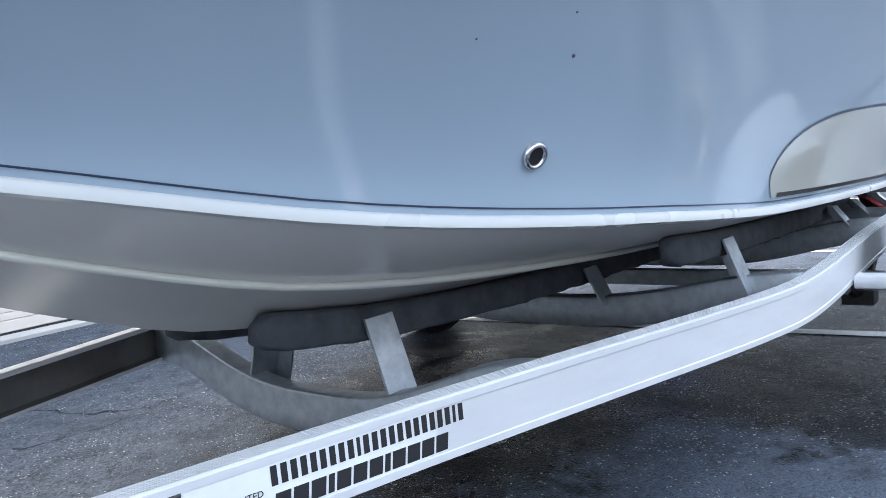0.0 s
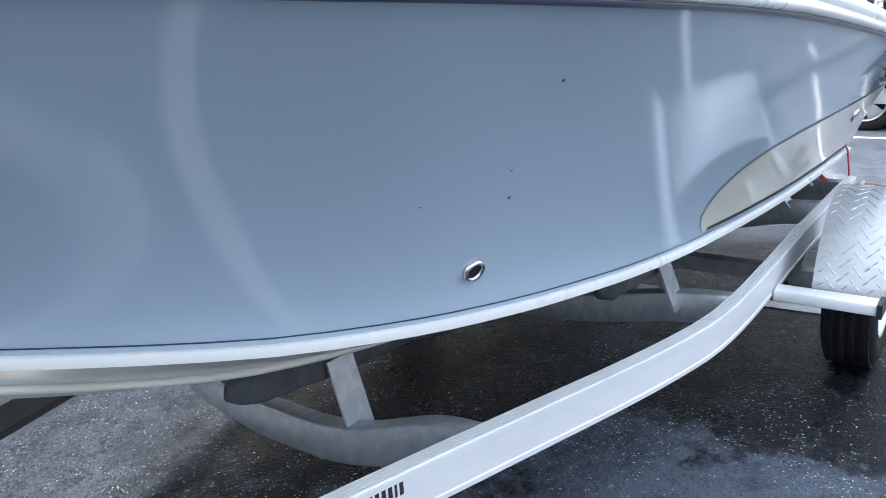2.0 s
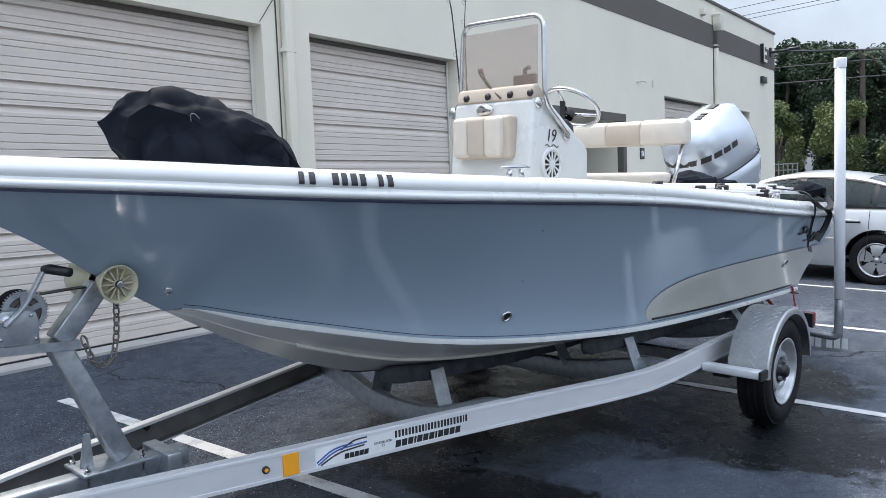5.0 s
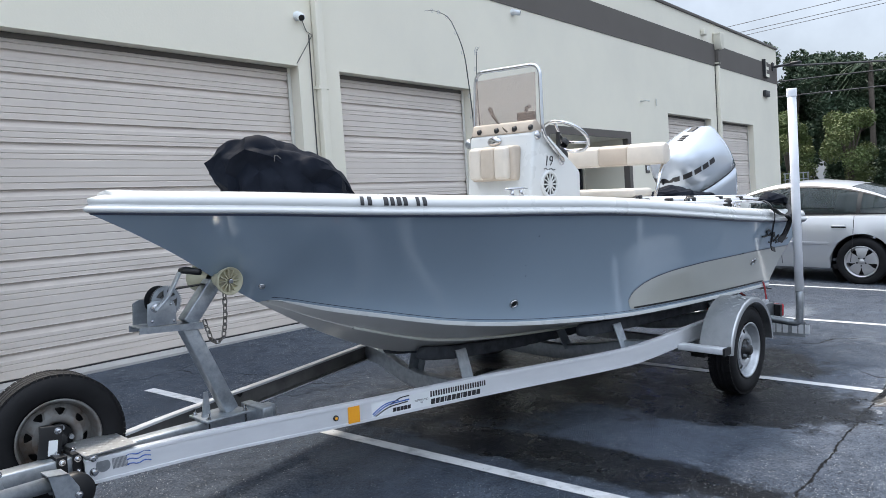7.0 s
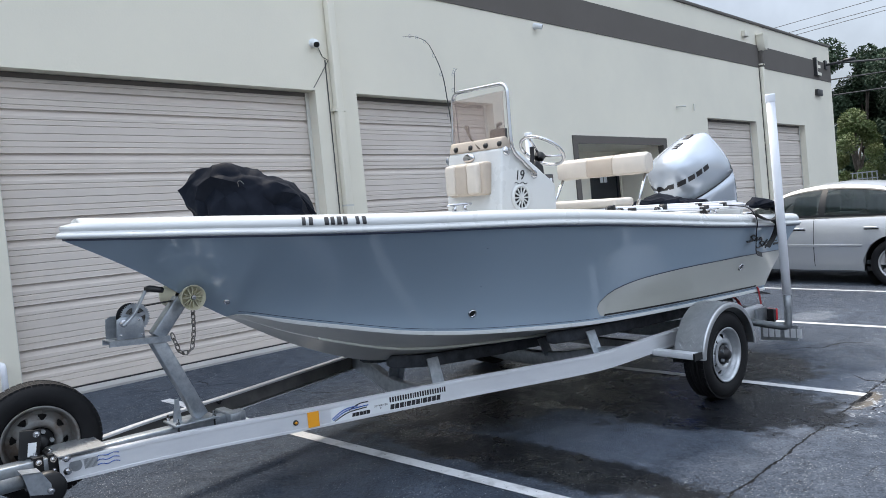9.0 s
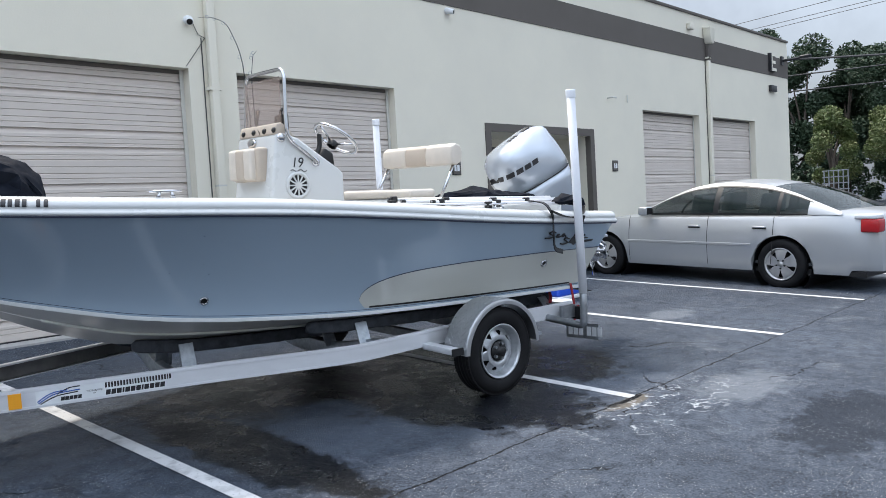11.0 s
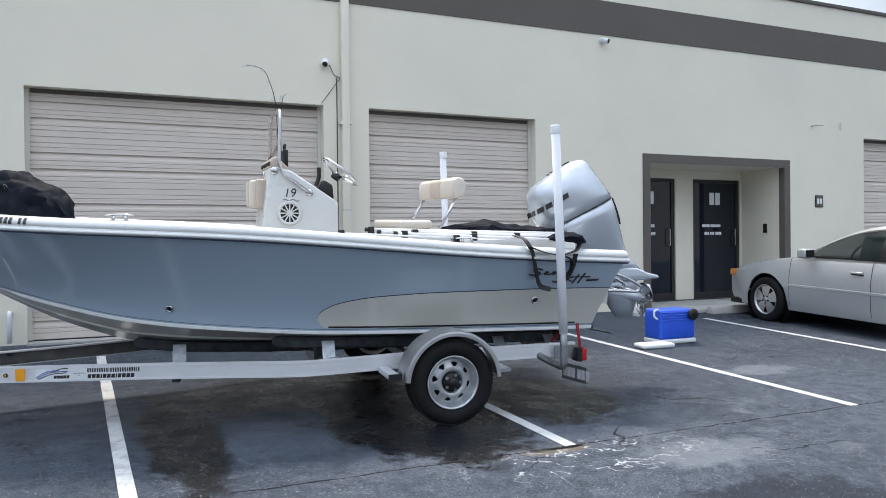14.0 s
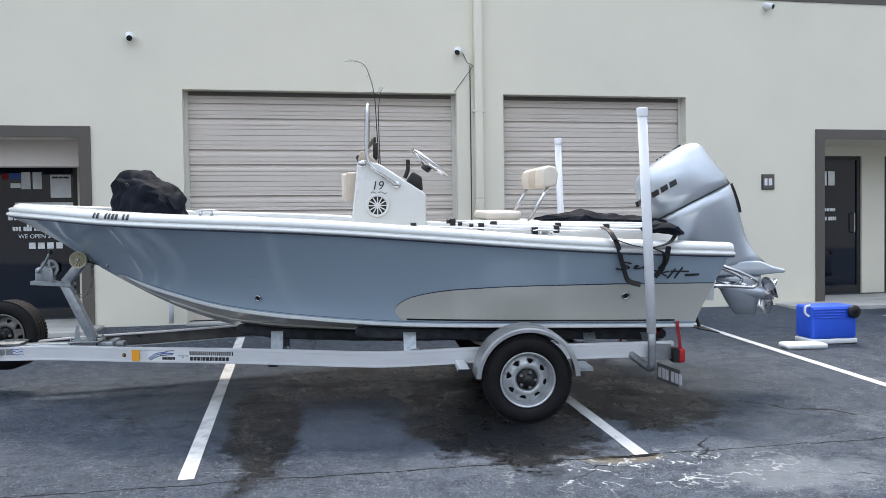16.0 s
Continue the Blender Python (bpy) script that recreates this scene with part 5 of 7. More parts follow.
def spoked_wheel(parent, m, r=0.29, w=0.18, outer=-1, name="wheel", metal=None):
    """Trailer wheel: tyre, eight-slot steel rim and hub; local z of m points outwards."""
    t = part(name, tyre_mesh(r, w, m), M_rubber, parent, "black trailer tyre on a spoked galvanised rim", smooth=True)
    tagged(part("tread", tread_blocks(r, w, m), M_rubber, t), kind="stuff")
    metal = metal or M_rim
    rr = r * 0.61
    part("rim", lathe([(rr * 1.0, w * 0.45), (rr * 1.03, w * 0.47), (rr * 1.0, w * 0.485), (rr * 0.955, w * 0.46), (rr * 0.925, w * 0.36), (rr * 0.90, w * 0.25), (rr * 0.86, w * 0.20), (rr * 0.85, w * 0.05), (rr * 0.80, -w * 0.3), (rr * 1.0, -w * 0.45)], m, 48), metal, t, "galvanised steel rim", smooth=True)
    part("wheel_disc", lathe([(rr * 0.60, w * 0.33), (rr * 0.48, w * 0.36), (rr * 0.40, w * 0.30), (rr * 0.38, w * 0.24)], m, 32), metal, t, "galvanised wheel disc", smooth=True)
    for k in range(8):
        a0 = 2 * math.pi * k / 8 + 0.2
        bm = bmesh.new()
        pts = []
        for rad, half, h in ((rr * 0.50, 0.395, w * 0.32), (rr * 0.57, 0.36, w * 0.28), (rr * 0.70, 0.23, w * 0.20), (rr * 0.735, 0.23, w * 0.18), (rr * 0.755, 0.394, w * 0.17), (rr * 0.87, 0.394, w * 0.12)):
            pts.append([m @ V3((rad * math.cos(a0 + q * half), rad * math.sin(a0 + q * half), h - (0.004 if abs(q) == 1 else 0))) for q in (-1, -0.7, 0, 0.7, 1)])
        loft(bm, pts, closed=False)
        part("rim_spoke", bm, metal, t, "galvanised spoke", smooth=False)
    part("rim_back", lathe([(rr * 0.85, -w * 0.05), (0.0005, -w * 0.05)], m, 32), M_black, t)
    part("hub", lathe([(rr * 0.36, w * 0.28), (rr * 0.36, w * 0.34), (rr * 0.2, w * 0.37), (rr * 0.19, w * 0.52), (rr * 0.14, w * 0.57), (0.0005, w * 0.57)], m, 28), M_black, t, "greasy dark hub", smooth=True)
    for k in range(5):
        a = 2 * math.pi * k / 5
        part("lug_nut", lathe([(0.011, w * 0.33), (0.011, w * 0.46), (0.0005, w * 0.46)], m @ Matrix.Translation((rr * 0.29 * math.cos(a), rr * 0.29 * math.sin(a), 0)), 6), M_galv, t)
    return t


for sg in (-1, 1):
    spoked_wheel(trailer, axis((0, sg * 1.10, 0.297), (0, sg, 0)), 0.297, 0.17)


def fender(sg):
    """A rolled tread-plate fender with a rounded outer lip and raised lozenges."""
    R, n = 0.348, 30
    y0, y1 = sg * 0.995, sg * 1.212
    angs = np.linspace(radians(177), radians(3), n)
    bm = bmesh.new()
    rings = []
    for a in angs:
        c, s = math.cos(a), math.sin(a)
        prof = [(R, y0), (R, y1 - sg * 0.012), (R - 0.004, y1 - sg * 0.003), (R - 0.014, y1), (R - 0.034, y1), (R - 0.034, y1 - sg * 0.004), (R - 0.014, y1 - sg * 0.005), (R - 0.006, y1 - sg * 0.014), (R - 0.005, y0)]
        rings.append([V3((r * c, y, 0.305 + r * s)) for r, y in prof])
    loft(bm, rings)
    f = part("fender", bm, M_tread, trailer, "aluminium tread-plate fender", smooth=False)
    bm = bmesh.new()
    k = 0
    for i in range(46):
        a = radians(174 - i * 168 / 45)
        for j in range(5):
            y = y0 + (y1 - y0) * (j + 0.5 + 0.5 * (i % 2)) / 5.6
            q = Matrix.Translation((R * math.cos(a), y, 0.305 + R * math.sin(a))) @ pose(0, 0, 0, 0, 90 - math.degrees(a), 0) @ pose(0, 0, 0, 0, 0, 45 if (i + j) % 2 else -45)
            vs = [bm.verts.new(q @ V3(p)) for p in ((-0.013, 0, 0.0), (0, -0.0035, 0.0), (0.013, 0, 0.0), (0, 0.0035, 0.0), (-0.006, 0, 0.0024), (0.006, 0, 0.0024))]
            for fc in ((0, 1, 5, 4), (1, 2, 5), (2, 3, 4, 5), (3, 0, 4)):
                bm.faces.new([vs[x] for x in fc])
    tagged(part("tread_lozenges", bm, M_tread, f), kind="stuff")
    bm = bmesh.new()
    box(bm, -0.455, -0.385, sg * 0.90, sg * 1.205, 0.345, 0.385)
    soft_edges(part("step_bracket", bm, M_alu, f, "flat aluminium step bracket"), 0.005)
    bm = bmesh.new()
    box(bm, -0.465, -0.375, sg * 1.205, sg * 1.22, 0.342, 0.388)
    part("bracket_cap", bm, M_black, f)
    box_b = bmesh.new()
    box(box_b, 0.36, 0.45, sg * 0.93, sg * 1.14, 0.338, 0.360)
    part("rear_bracket", box_b, M_zinc, f)


fender(-1)
fender(1)


def guide_pole(sg):
    """A galvanised elbow with a white plastic sleeve and cap."""
    y = sg * 1.22
    p = part("guide_post", tube(rounded([(0.80, sg * 0.86, 0.385), (0.803, sg * 1.04, 0.372), (0.822, y, 0.355), (0.822, y, 0.45), (0.815, y, 0.72)], 0.07, 8), 0.027, 14), M_galv, trailer, "bent galvanised guide post with a white sleeve", smooth=True)
    part("sleeve", tube([(0.818, y, 0.60), (0.79, y - sg * 0.015, 1.3), (0.757, y - sg * 0.03, 2.035)], 0.031, 18), M_pvc, p, "white plastic sleeve", smooth=True)
    part("cap", lathe([(0.035, -0.05), (0.036, 0.0), (0.033, 0.008), (0.0005, 0.010)], axis((0.757, y - sg * 0.031, 2.065), (-0.045, 0, 1)), 20), M_pvc, p, "white cap", smooth=True)


guide_pole(-1)
guide_pole(1)
for sg in (-1, 1):
    tl = soft_edges(part("tail_light", boxed(1.10, 1.145, sg * 0.93 - 0.06, sg * 0.93 + 0.03, 0.345, 0.44), M_redlens, trailer, "red tail light"), 0.008)
    part("light_housing", boxed(1.062, 1.10, sg * 0.93 - 0.062, sg * 0.93 + 0.032, 0.343, 0.442), M_black, tl)
    part("light_bracket", boxed(0.90, 1.062, sg * 0.93 - 0.01, sg * 0.93 + 0.01, 0.36, 0.46), M_galv, tl)
PT = Matrix.Translation((0.965, -0.93, 0)) @ pose(0, 0, 0, 0, 0, 12) @ Matrix.Translation((-0.955, 0.93, 0))
pl = part("plate_holder", boxed(0.955, 0.96, -1.20, -0.93, 0.215, 0.335, PT), M_galv, trailer, "grey plate holder with plain bars")
part("plate_bars", bars([0.5] * 3 + [-0.3] + [0.5] * 3, 0.07, PT @ Matrix.Translation((0.953, -0.95, 0.24)) @ pose(0, 0, 0, 90, 0, -90), gap=0.14, thick=0.002), M_alu, pl, "dark bars of a plate number")

# ---- tongue, coupler, winch ----
def bolt(p, d, r=0.012):
    part("bolt", lathe([(r * 1.5, -0.002), (r * 1.5, 0.002), (r, 0.002), (r, 0.011), (r * 0.5, 0.013), (0.0005, 0.013)], axis(p, d), 12), M_chrome, trailer)


soft_edges(part("tongue", boxed(-5.2, -3.70, -0.042, 0.042, 0.345, 0.424), M_zinc, trailer, "square galvanised tongue"), 0.006)
soft_edges(part("tongue_extension", boxed(-3.70, -2.95, -0.035, 0.035, 0.35, 0.42), M_zinc, trailer, "galvanised tongue tube between the rails"), 0.006)
gp = part("tongue_plate", prism([(-3.90, 0), (-3.695, 0.0), (-3.69, 0.006), (-3.90, 0.006)], -0.118, 0.118, Matrix.Translation((0, 0, 0.432))), M_tread, trailer, "tread-plate gusset over the tongue")
bm = bmesh.new()
for i in range(9):
    for j in range(10):
        q = Matrix.Translation((-3.885 + 0.024 * i, -0.11 + 0.024 * j, 0.438)) @ pose(0, 0, 0, 0, 0, 45 if (i + j) % 2 else -45)
        vs = [bm.verts.new(q @ V3(p)) for p in ((-0.009, 0, 0.0), (0, -0.002, 0.0), (0.009, 0, 0.0), (0, 0.002, 0.0), (-0.004, 0, 0.0013), (0.004, 0, 0.0013))]
        for fc in ((0, 1, 5, 4), (1, 2, 5), (2, 3, 4, 5), (3, 0, 4)):
            bm.faces.new([vs[x] for x in fc])
tagged(part("plate_lozenges", bm, M_tread, gp), kind="stuff")
for u in (-3.86,):
    for w in (0.355, 0.412):
        q = rail_pose(u, w - spl(RT[0], RT[1], u))
        bolt(q.translation, q.to_3x3() @ V3((0, 0, 1)))
for u in (-3.965, -3.905):
    part("splice_plate", boxed(u - 0.02, u + 0.02, -0.049, 0.049, 0.338, 0.437), M_black, trailer, "black splice strap round the tongue")
    bolt((u, -0.05, 0.415), (0, -1, 0.2), 0.009)
    bolt((u, -0.05, 0.365), (0, -1, 0.0), 0.006)
    bolt((u, 0.0, 0.438), (0, 0, 1), 0.009)
part("coupler", boxed(-5.35, -5.1, -0.055, 0.055, 0.34, 0.43), M_zinc, trailer, "steel ball coupler")
# swung-up jack: clamp with a round boss, bright tube, foot bracket and small wheel
jc = soft_edges(part("jack_clamp", prism([(-4.34, 0.30), (-4.19, 0.30), (-4.175, 0.36), (-4.195, 0.43), (-4.34, 0.435)], -0.062, -0.05), M_zinc, trailer, "galvanised jack clamp plate"), 0.003)
part("clamp_back", boxed(-4.34, -4.19, 0.044, 0.054, 0.31, 0.435), M_zinc, jc)
part("clamp_boss", lathe([(0.042, 0.0), (0.042, 0.012), (0.034, 0.014), (0.032, 0.004), (0.0005, 0.004)], axis((-4.25, -0.062, 0.365), (0, -1, 0)), 24), M_zinc, jc, smooth=False)
for u in (-4.33, -4.20):
    part("clamp_rod", tube([(u, -0.075, 0.44), (u, 0.07, 0.44)], 0.007, 8), M_chrome, jc)
    bolt((u, -0.07, 0.44), (0, -1, 0), 0.009)
part("tongue_jack", tube([(-4.95, -0.13, 0.355), (-4.03, -0.13, 0.372)], 0.030, 18), M_zinc, trailer, "swung-up bright steel tongue jack tube", smooth=True)
jb = bmesh.new()
for y in (-0.172, -0.092):
    prism([(-4.06, 0.415), (-3.985, 0.405), (-3.95, 0.345), (-3.945, 0.295), (-4.035, 0.315)], y, y + 0.006, bm=jb)
prism([(-4.06, 0.415), (-3.985, 0.405), (-3.985, 0.399), (-4.06, 0.409)], -0.172, -0.086, bm=jb)
part("jack_fork", jb, M_zinc, trailer, "galvanised fork of the jack wheel")
part("jack_wheel", lathe([(0.0005, -0.03), (0.062, -0.03), (0.074, -0.022), (0.076, 0.0), (0.074, 0.022), (0.062, 0.03), (0.0005, 0.03)], axis((-3.955, -0.13, 0.315), (0, -1, 0)), 32), M_black, trailer, "small black jack wheel", smooth=True)
bolt((-3.955, -0.178, 0.315), (0, -1, 0), 0.010)
# winch post: leaning strut, angled arm and platform
SQ = [(-0.034, -0.034), (0.034, -0.034), (0.034, 0.034), (-0.034, 0.034)]
soft_edges(part("winch_post", sweep([(-3.185, 0, 0.44), (-3.385, 0, 0.885)], SQ), M_zinc, trailer, "leaning galvanised winch post"), 0.006)
part("post_gusset", prism([(-3.33, 0.437), (-3.285, 0.437), (-3.292, 0.55), (-3.312, 0.55)], -0.004, 0.004), M_zinc, trailer)
soft_edges(part("post_foot", boxed(-3.35, -3.12, -0.085, 0.085, 0.424, 0.436), M_zinc, trailer), 0.003)
for u in (-3.33, -3.14):
    for y in (-0.065, 0.065):
        part("u_bolt", tube([(u, y, 0.33), (u, y, 0.465)], 0.006, 8), M_chrome, trailer)
        bolt((u, y, 0.437), (0, 0, 1), 0.009)
soft_edges(part("post_clamp", boxed(-3.065, -3.01, -0.10, 0.10, 0.345, 0.432), M_zinc, trailer, "galvanised clamp across the rails"), 0.006)
wp = bmesh.new()
sweep([(-3.615, 0, 0.905), (-3.32, 0, 0.885)], [(-0.055, -0.028), (-0.050, -0.028), (-0.050, -0.005), (0.050, -0.005), (0.050, -0.028), (0.055, -0.028), (0.055, 0.0), (-0.055, 0.0)], bm=wp)
part("winch_platform", wp, M_zinc, trailer, "galvanised channel under the winch")
soft_edges(part("roller_arm", sweep([(-3.375, 0, 0.885), (-3.235, 0, 1.055)], SQ), M_zinc, trailer, "angled galvanised roller arm"), 0.006)
for sg in (-1, 1):
    m = axis((-3.225, sg * 0.085, 1.068), (0, sg, 0))
    r = part("bow_roller", lathe([(0.014, 0.06), (0.014, 0.042), (0.020, 0.030), (0.050, 0.034), (0.058, 0.062), (0.063, 0.064), (0.064, 0.058), (0.058, 0.03), (0.046, 0.0), (0.034, -0.03), (0.028, -0.06)], m, 36), M_yellowed, trailer, "yellowed plastic bow roller", smooth=True)
    for k in range(12):
        part("roller_rib", boxed(0.014, 0.052, -0.0022, 0.0022, 0.03, 0.052, m @ pose(0, 0, 0, 0, 0, 30 * k)), M_yellowed, r)
    part("washer", lathe([(0.011, 0.058), (0.011, 0.068), (0.0005, 0.07)], m, 12), M_chrome, r)
part("roller_pin", tube([(-3.225, -0.155, 1.068), (-3.225, 0.155, 1.068)], 0.008, 8), M_galv, trailer)
# hand winch: two cheeks, a spool, a toothed gear with lightening holes and a crank
cheek = [(-3.58, 0.905), (-3.448, 0.897), (-3.448, 0.975), (-3.455, 1.0), (-3.48, 1.008), (-3.55, 1.012), (-3.575, 1.0)]
wn_ = soft_edges(part("winch", prism(cheek, -0.055, -0.050), M_zinc, trailer, "bright galvanised hand winch with a crank"), 0.0015)
part("winch_cheek", prism([(u - 0.02, w) for u, w in cheek], 0.045, 0.050), M_zinc, wn_)
wm = axis((-3.480, 0, 1.0), (0, -1, 0))
part("drum", lathe([(0.066, -0.042), (0.066, -0.038), (0.028, -0.036), (0.05, -0.03), (0.05, 0.02), (0.028, 0.026)], wm, 32), M_black, wn_, "spool with dark webbing")
gear = bmesh.new()
for ra, rb in ((0.050, 0.066), (0.0, 0.022)):
    lathe([(max(ra, 0.0005), 0.030), (rb, 0.030), (rb, 0.036), (max(ra, 0.0005), 0.036), (max(ra, 0.0005), 0.030)], wm, 48, bm=gear)
for k in range(44):
    box(gear, 0.064, 0.071, -0.0020, 0.0020, 0.030, 0.036, wm @ pose(0, 0, 0, 0, 0, 360 / 44 * k))
for k in range(5):
    box(gear, 0.016, 0.054, -0.009, 0.009, 0.0305, 0.0355, wm @ pose(0, 0, 0, 0, 0, 72 * k + 20))
part("gear", gear, M_zinc, wn_, "toothed winch gear with holes")
part("spool_flange", lathe([(0.060, 0.022), (0.060, 0.025), (0.0005, 0.025)], wm, 32), M_darkalu, wn_)
part("webbing", sweep([(-3.45, 0, 1.045), (-3.25, 0, 1.055), (-3.12, 0, 1.02)], [(-0.02, -0.002), (0.02, -0.002), (0.02, 0.002), (-0.02, 0.002)]), M_black, wn_, "dark winch strap")
part("pinion", lathe([(0.018, 0.0), (0.018, 0.02), (0.012, 0.022), (0.012, 0.034), (0.0005, 0.034)], axis((-3.546, -0.05, 0.982), (0, -1, 0)), 12), M_chrome, wn_)
soft_edges(part("crank", sweep(rounded([(-3.555, -0.085, 0.972), (-3.50, -0.088, 1.02), (-3.436, -0.10, 1.14)], 0.03), [(-0.015, -0.005), (0.015, -0.005), (0.015, 0.005), (-0.015, 0.005)]), M_zinc, wn_, "bright steel crank"), 0.0015)
part("crank_handle", tube([(-3.438, -0.10, 1.136), (-3.43, -0.125, 1.138), (-3.40, -0.20, 1.13)], [0.013, 0.016, 0.014], 14), M_black, wn_, "black crank grip", smooth=True)
for u, w in ((-3.47, 0.99), (-3.56, 0.925), (-3.46, 0.915)):
    part("rivet", lathe([(0.006, 0.0), (0.005, 0.004), (0.0005, 0.005)], axis((u, -0.055, w), (0, -1, 0)), 10), M_chrome, wn_)


def chain(points, parent):
    """Interlocked links along a hanging line."""
    pts = rounded(points, 0.06, 10)
    length = sum((b - a).length for a, b in zip(pts, pts[1:]))
    step, pos, i, flip = 0.030, 0.0, 0, 0
    acc = 0.0
    for a, b in zip(pts, pts[1:]):
        seg = (b - a).length
        while acc <= seg:
            p = a + (b - a) * (acc / seg)
            m = axis(p, (b - a)) @ pose(0, 0, 0, 0, 0, 90 * (flip % 2) + 20)
            ring = [m @ V3((0.011 * math.cos(t), 0, 0.021 * math.sin(t))) for t in np.linspace(0, 2 * math.pi, 13)]
            part("chain_link", tube(ring, 0.0036, 6), M_chain, parent)
            flip += 1
            acc += step
        acc -= seg


chain([(-3.175, 0.0, 1.016), (-3.180, -0.005, 0.88), (-3.212, -0.03, 0.785), (-3.280, -0.05, 0.785), (-3.318, -0.05, 0.905)], trailer)
# spare wheel carried at the far side of the tongue
spare = spoked_wheel(trailer, axis((-3.905, 0.195, 0.462), (-0.10, -1, 0.02)), 0.272, 0.17, name="spare_wheel", metal=M_oldrim)
part("spare_bracket", boxed(-4.0, -3.955, 0.03, 0.085, 0.40, 0.545), M_black, trailer, "black spare wheel bracket")
tilt = Matrix.Translation((-3.978, 0.022, 0.49)) @ pose(0, 0, 0, 0, 8)
soft_edges(part("spare_bracket_plate", boxed(-0.045, 0.045, 0.0, 0.008, -0.07, 0.062, tilt), M_black, trailer), 0.003)
part("bracket_sticker", boxed(-0.008, 0.027, -0.0025, -0.0005, -0.058, 0.005, tilt), M_coolwhite, trailer, "white warning sticker")
bolt(tilt @ V3((0.024, 0, 0.042)), (0, -1, 0), 0.010)
# wiring loop on the far rail
part("wire_hook", tube(rounded([(-2.96, 0.335, 0.425), (-2.955, 0.315, 0.415), (-2.94, 0.315, 0.395), (-2.925, 0.325, 0.405)], 0.015), 0.006, 6), M_black, trailer, "black wiring clip on the far rail")

# ---- outboard motor, tilted up ----
motor = thing("outboard_motor", RIG @ Matrix.Translation((1.5, -0.10, 0)) @ pose(0, 0, 0, 0, 0, -21) @ Matrix.Translation((-1.5, 0, 0)), "silver outboard motor tilted up and turned aside at the stern", "outboard motor")
up_st = [((1.228, 0, 1.287), (1.828, 0, 1.604), 0.258), ((1.155, 0, 1.40), (1.797, 0, 1.658), 0.272), ((1.11, 0, 1.50), (1.77, 0, 1.697), 0.278), ((1.088, 0, 1.577), (1.74, 0, 1.737), 0.275), ((1.112, 0, 1.662), (1.705, 0, 1.785), 0.256), ((1.178, 0, 1.722), (1.682, 0, 1.818), 0.226), ((1.28, 0, 1.797), (1.656, 0, 1.852), 0.190), ((1.40, 0, 1.873), (1.63, 0, 1.888), 0.150), ((1.47, 0, 1.910), (1.602, 0, 1.916), 0.105)]
up_st = [(f, b, 1.06 * h) for f, b, h in up_st]
bm = bmesh.new()
loft(bm, [superring(f, b, h, n=48, e=2.5) for f, b, h in up_st])
part("cowl", bm, M_silver, motor, "silver-grey engine cowl", smooth=True)
bm = bmesh.new()
lo_st = [((1.231, 0, 1.282), (1.830, 0, 1.599), 0.2575), ((1.29, 0, 1.22), (1.862, 0, 1.515), 0.244), ((1.36, 0, 1.155), (1.886, 0, 1.43), 0.215), ((1.44, 0, 1.09), (1.912, 0, 1.33), 0.170), ((1.51, 0, 1.02), (1.938, 0, 1.23), 0.128), ((1.57, 0, 0.96), (1.968, 0, 1.14), 0.096), ((1.63, 0, 0.91), (2.02, 0, 1.045), 0.075), ((1.68, 0, 0.86), (2.10, 0, 0.975), 0.066)]
lo_st = [(f, b, 1.06 * h) for f, b, h in lo_st]
loft(bm, [superring(f, b, h, n=48, e=2.4) for f, b, h in lo_st])
part("lower_cowl", bm, M_silver, motor, smooth=True)
bm = bmesh.new()
loft(bm, [superring((1.226, 0, 1.289), (1.829, 0, 1.606), 0.2755, n=48, e=2.5), superring((1.230, 0, 1.282), (1.832, 0, 1.599), 0.2755, n=48, e=2.5)])
part("cowl_seam", bm, M_black, motor, "dark seam of the cowl", smooth=True)
# anti-ventilation plate and gearcase
soft_edges(part("cavitation_plate", prism([(1.70, 0.85), (1.90, 0.878), (2.06, 0.878), (2.18, 0.893), (2.243, 0.90), (2.238, 0.925), (2.15, 0.945), (2.06, 0.985), (1.90, 0.985), (1.74, 0.93)], -0.075, 0.075), M_silver, motor), 0.025, 3)
bm = bmesh.new()
loft(bm, [superring((1.70, 0, 0.87), (2.07, 0, 0.90), 0.055, e=2.0), superring((1.75, 0, 0.80), (2.07, 0, 0.835), 0.048, e=2.0), superring((1.775, 0, 0.73), (2.075, 0, 0.77), 0.052, e=2.0), superring((1.80, 0, 0.68), (2.07, 0, 0.71), 0.045, e=2.0), superring((1.835, 0, 0.62), (2.05, 0, 0.64), 0.02, e=2.0), superring((1.88, 0, 0.556), (2.03, 0, 0.556), 0.008, e=2.0)])
part("gearcase", bm, M_silver, motor, smooth=True)
pa = V3((0.97, 0, -0.14)).normalized()
pc = V3((2.05, 0, 0.735))
part("torpedo", lathe([(0.0005, -0.32), (0.03, -0.28), (0.052, -0.18), (0.055, -0.02), (0.05, 0.02), (0.04, 0.09), (0.03, 0.11), (0.0005, 0.115)], axis(pc, pa), 24), M_silver, motor, smooth=True)
prop = part("propeller", lathe([(0.045, 0.0), (0.048, 0.08), (0.04, 0.1), (0.0005, 0.1)], axis(pc + pa * 0.02, pa), 20), M_chrome, motor, "bright steel propeller", smooth=True)
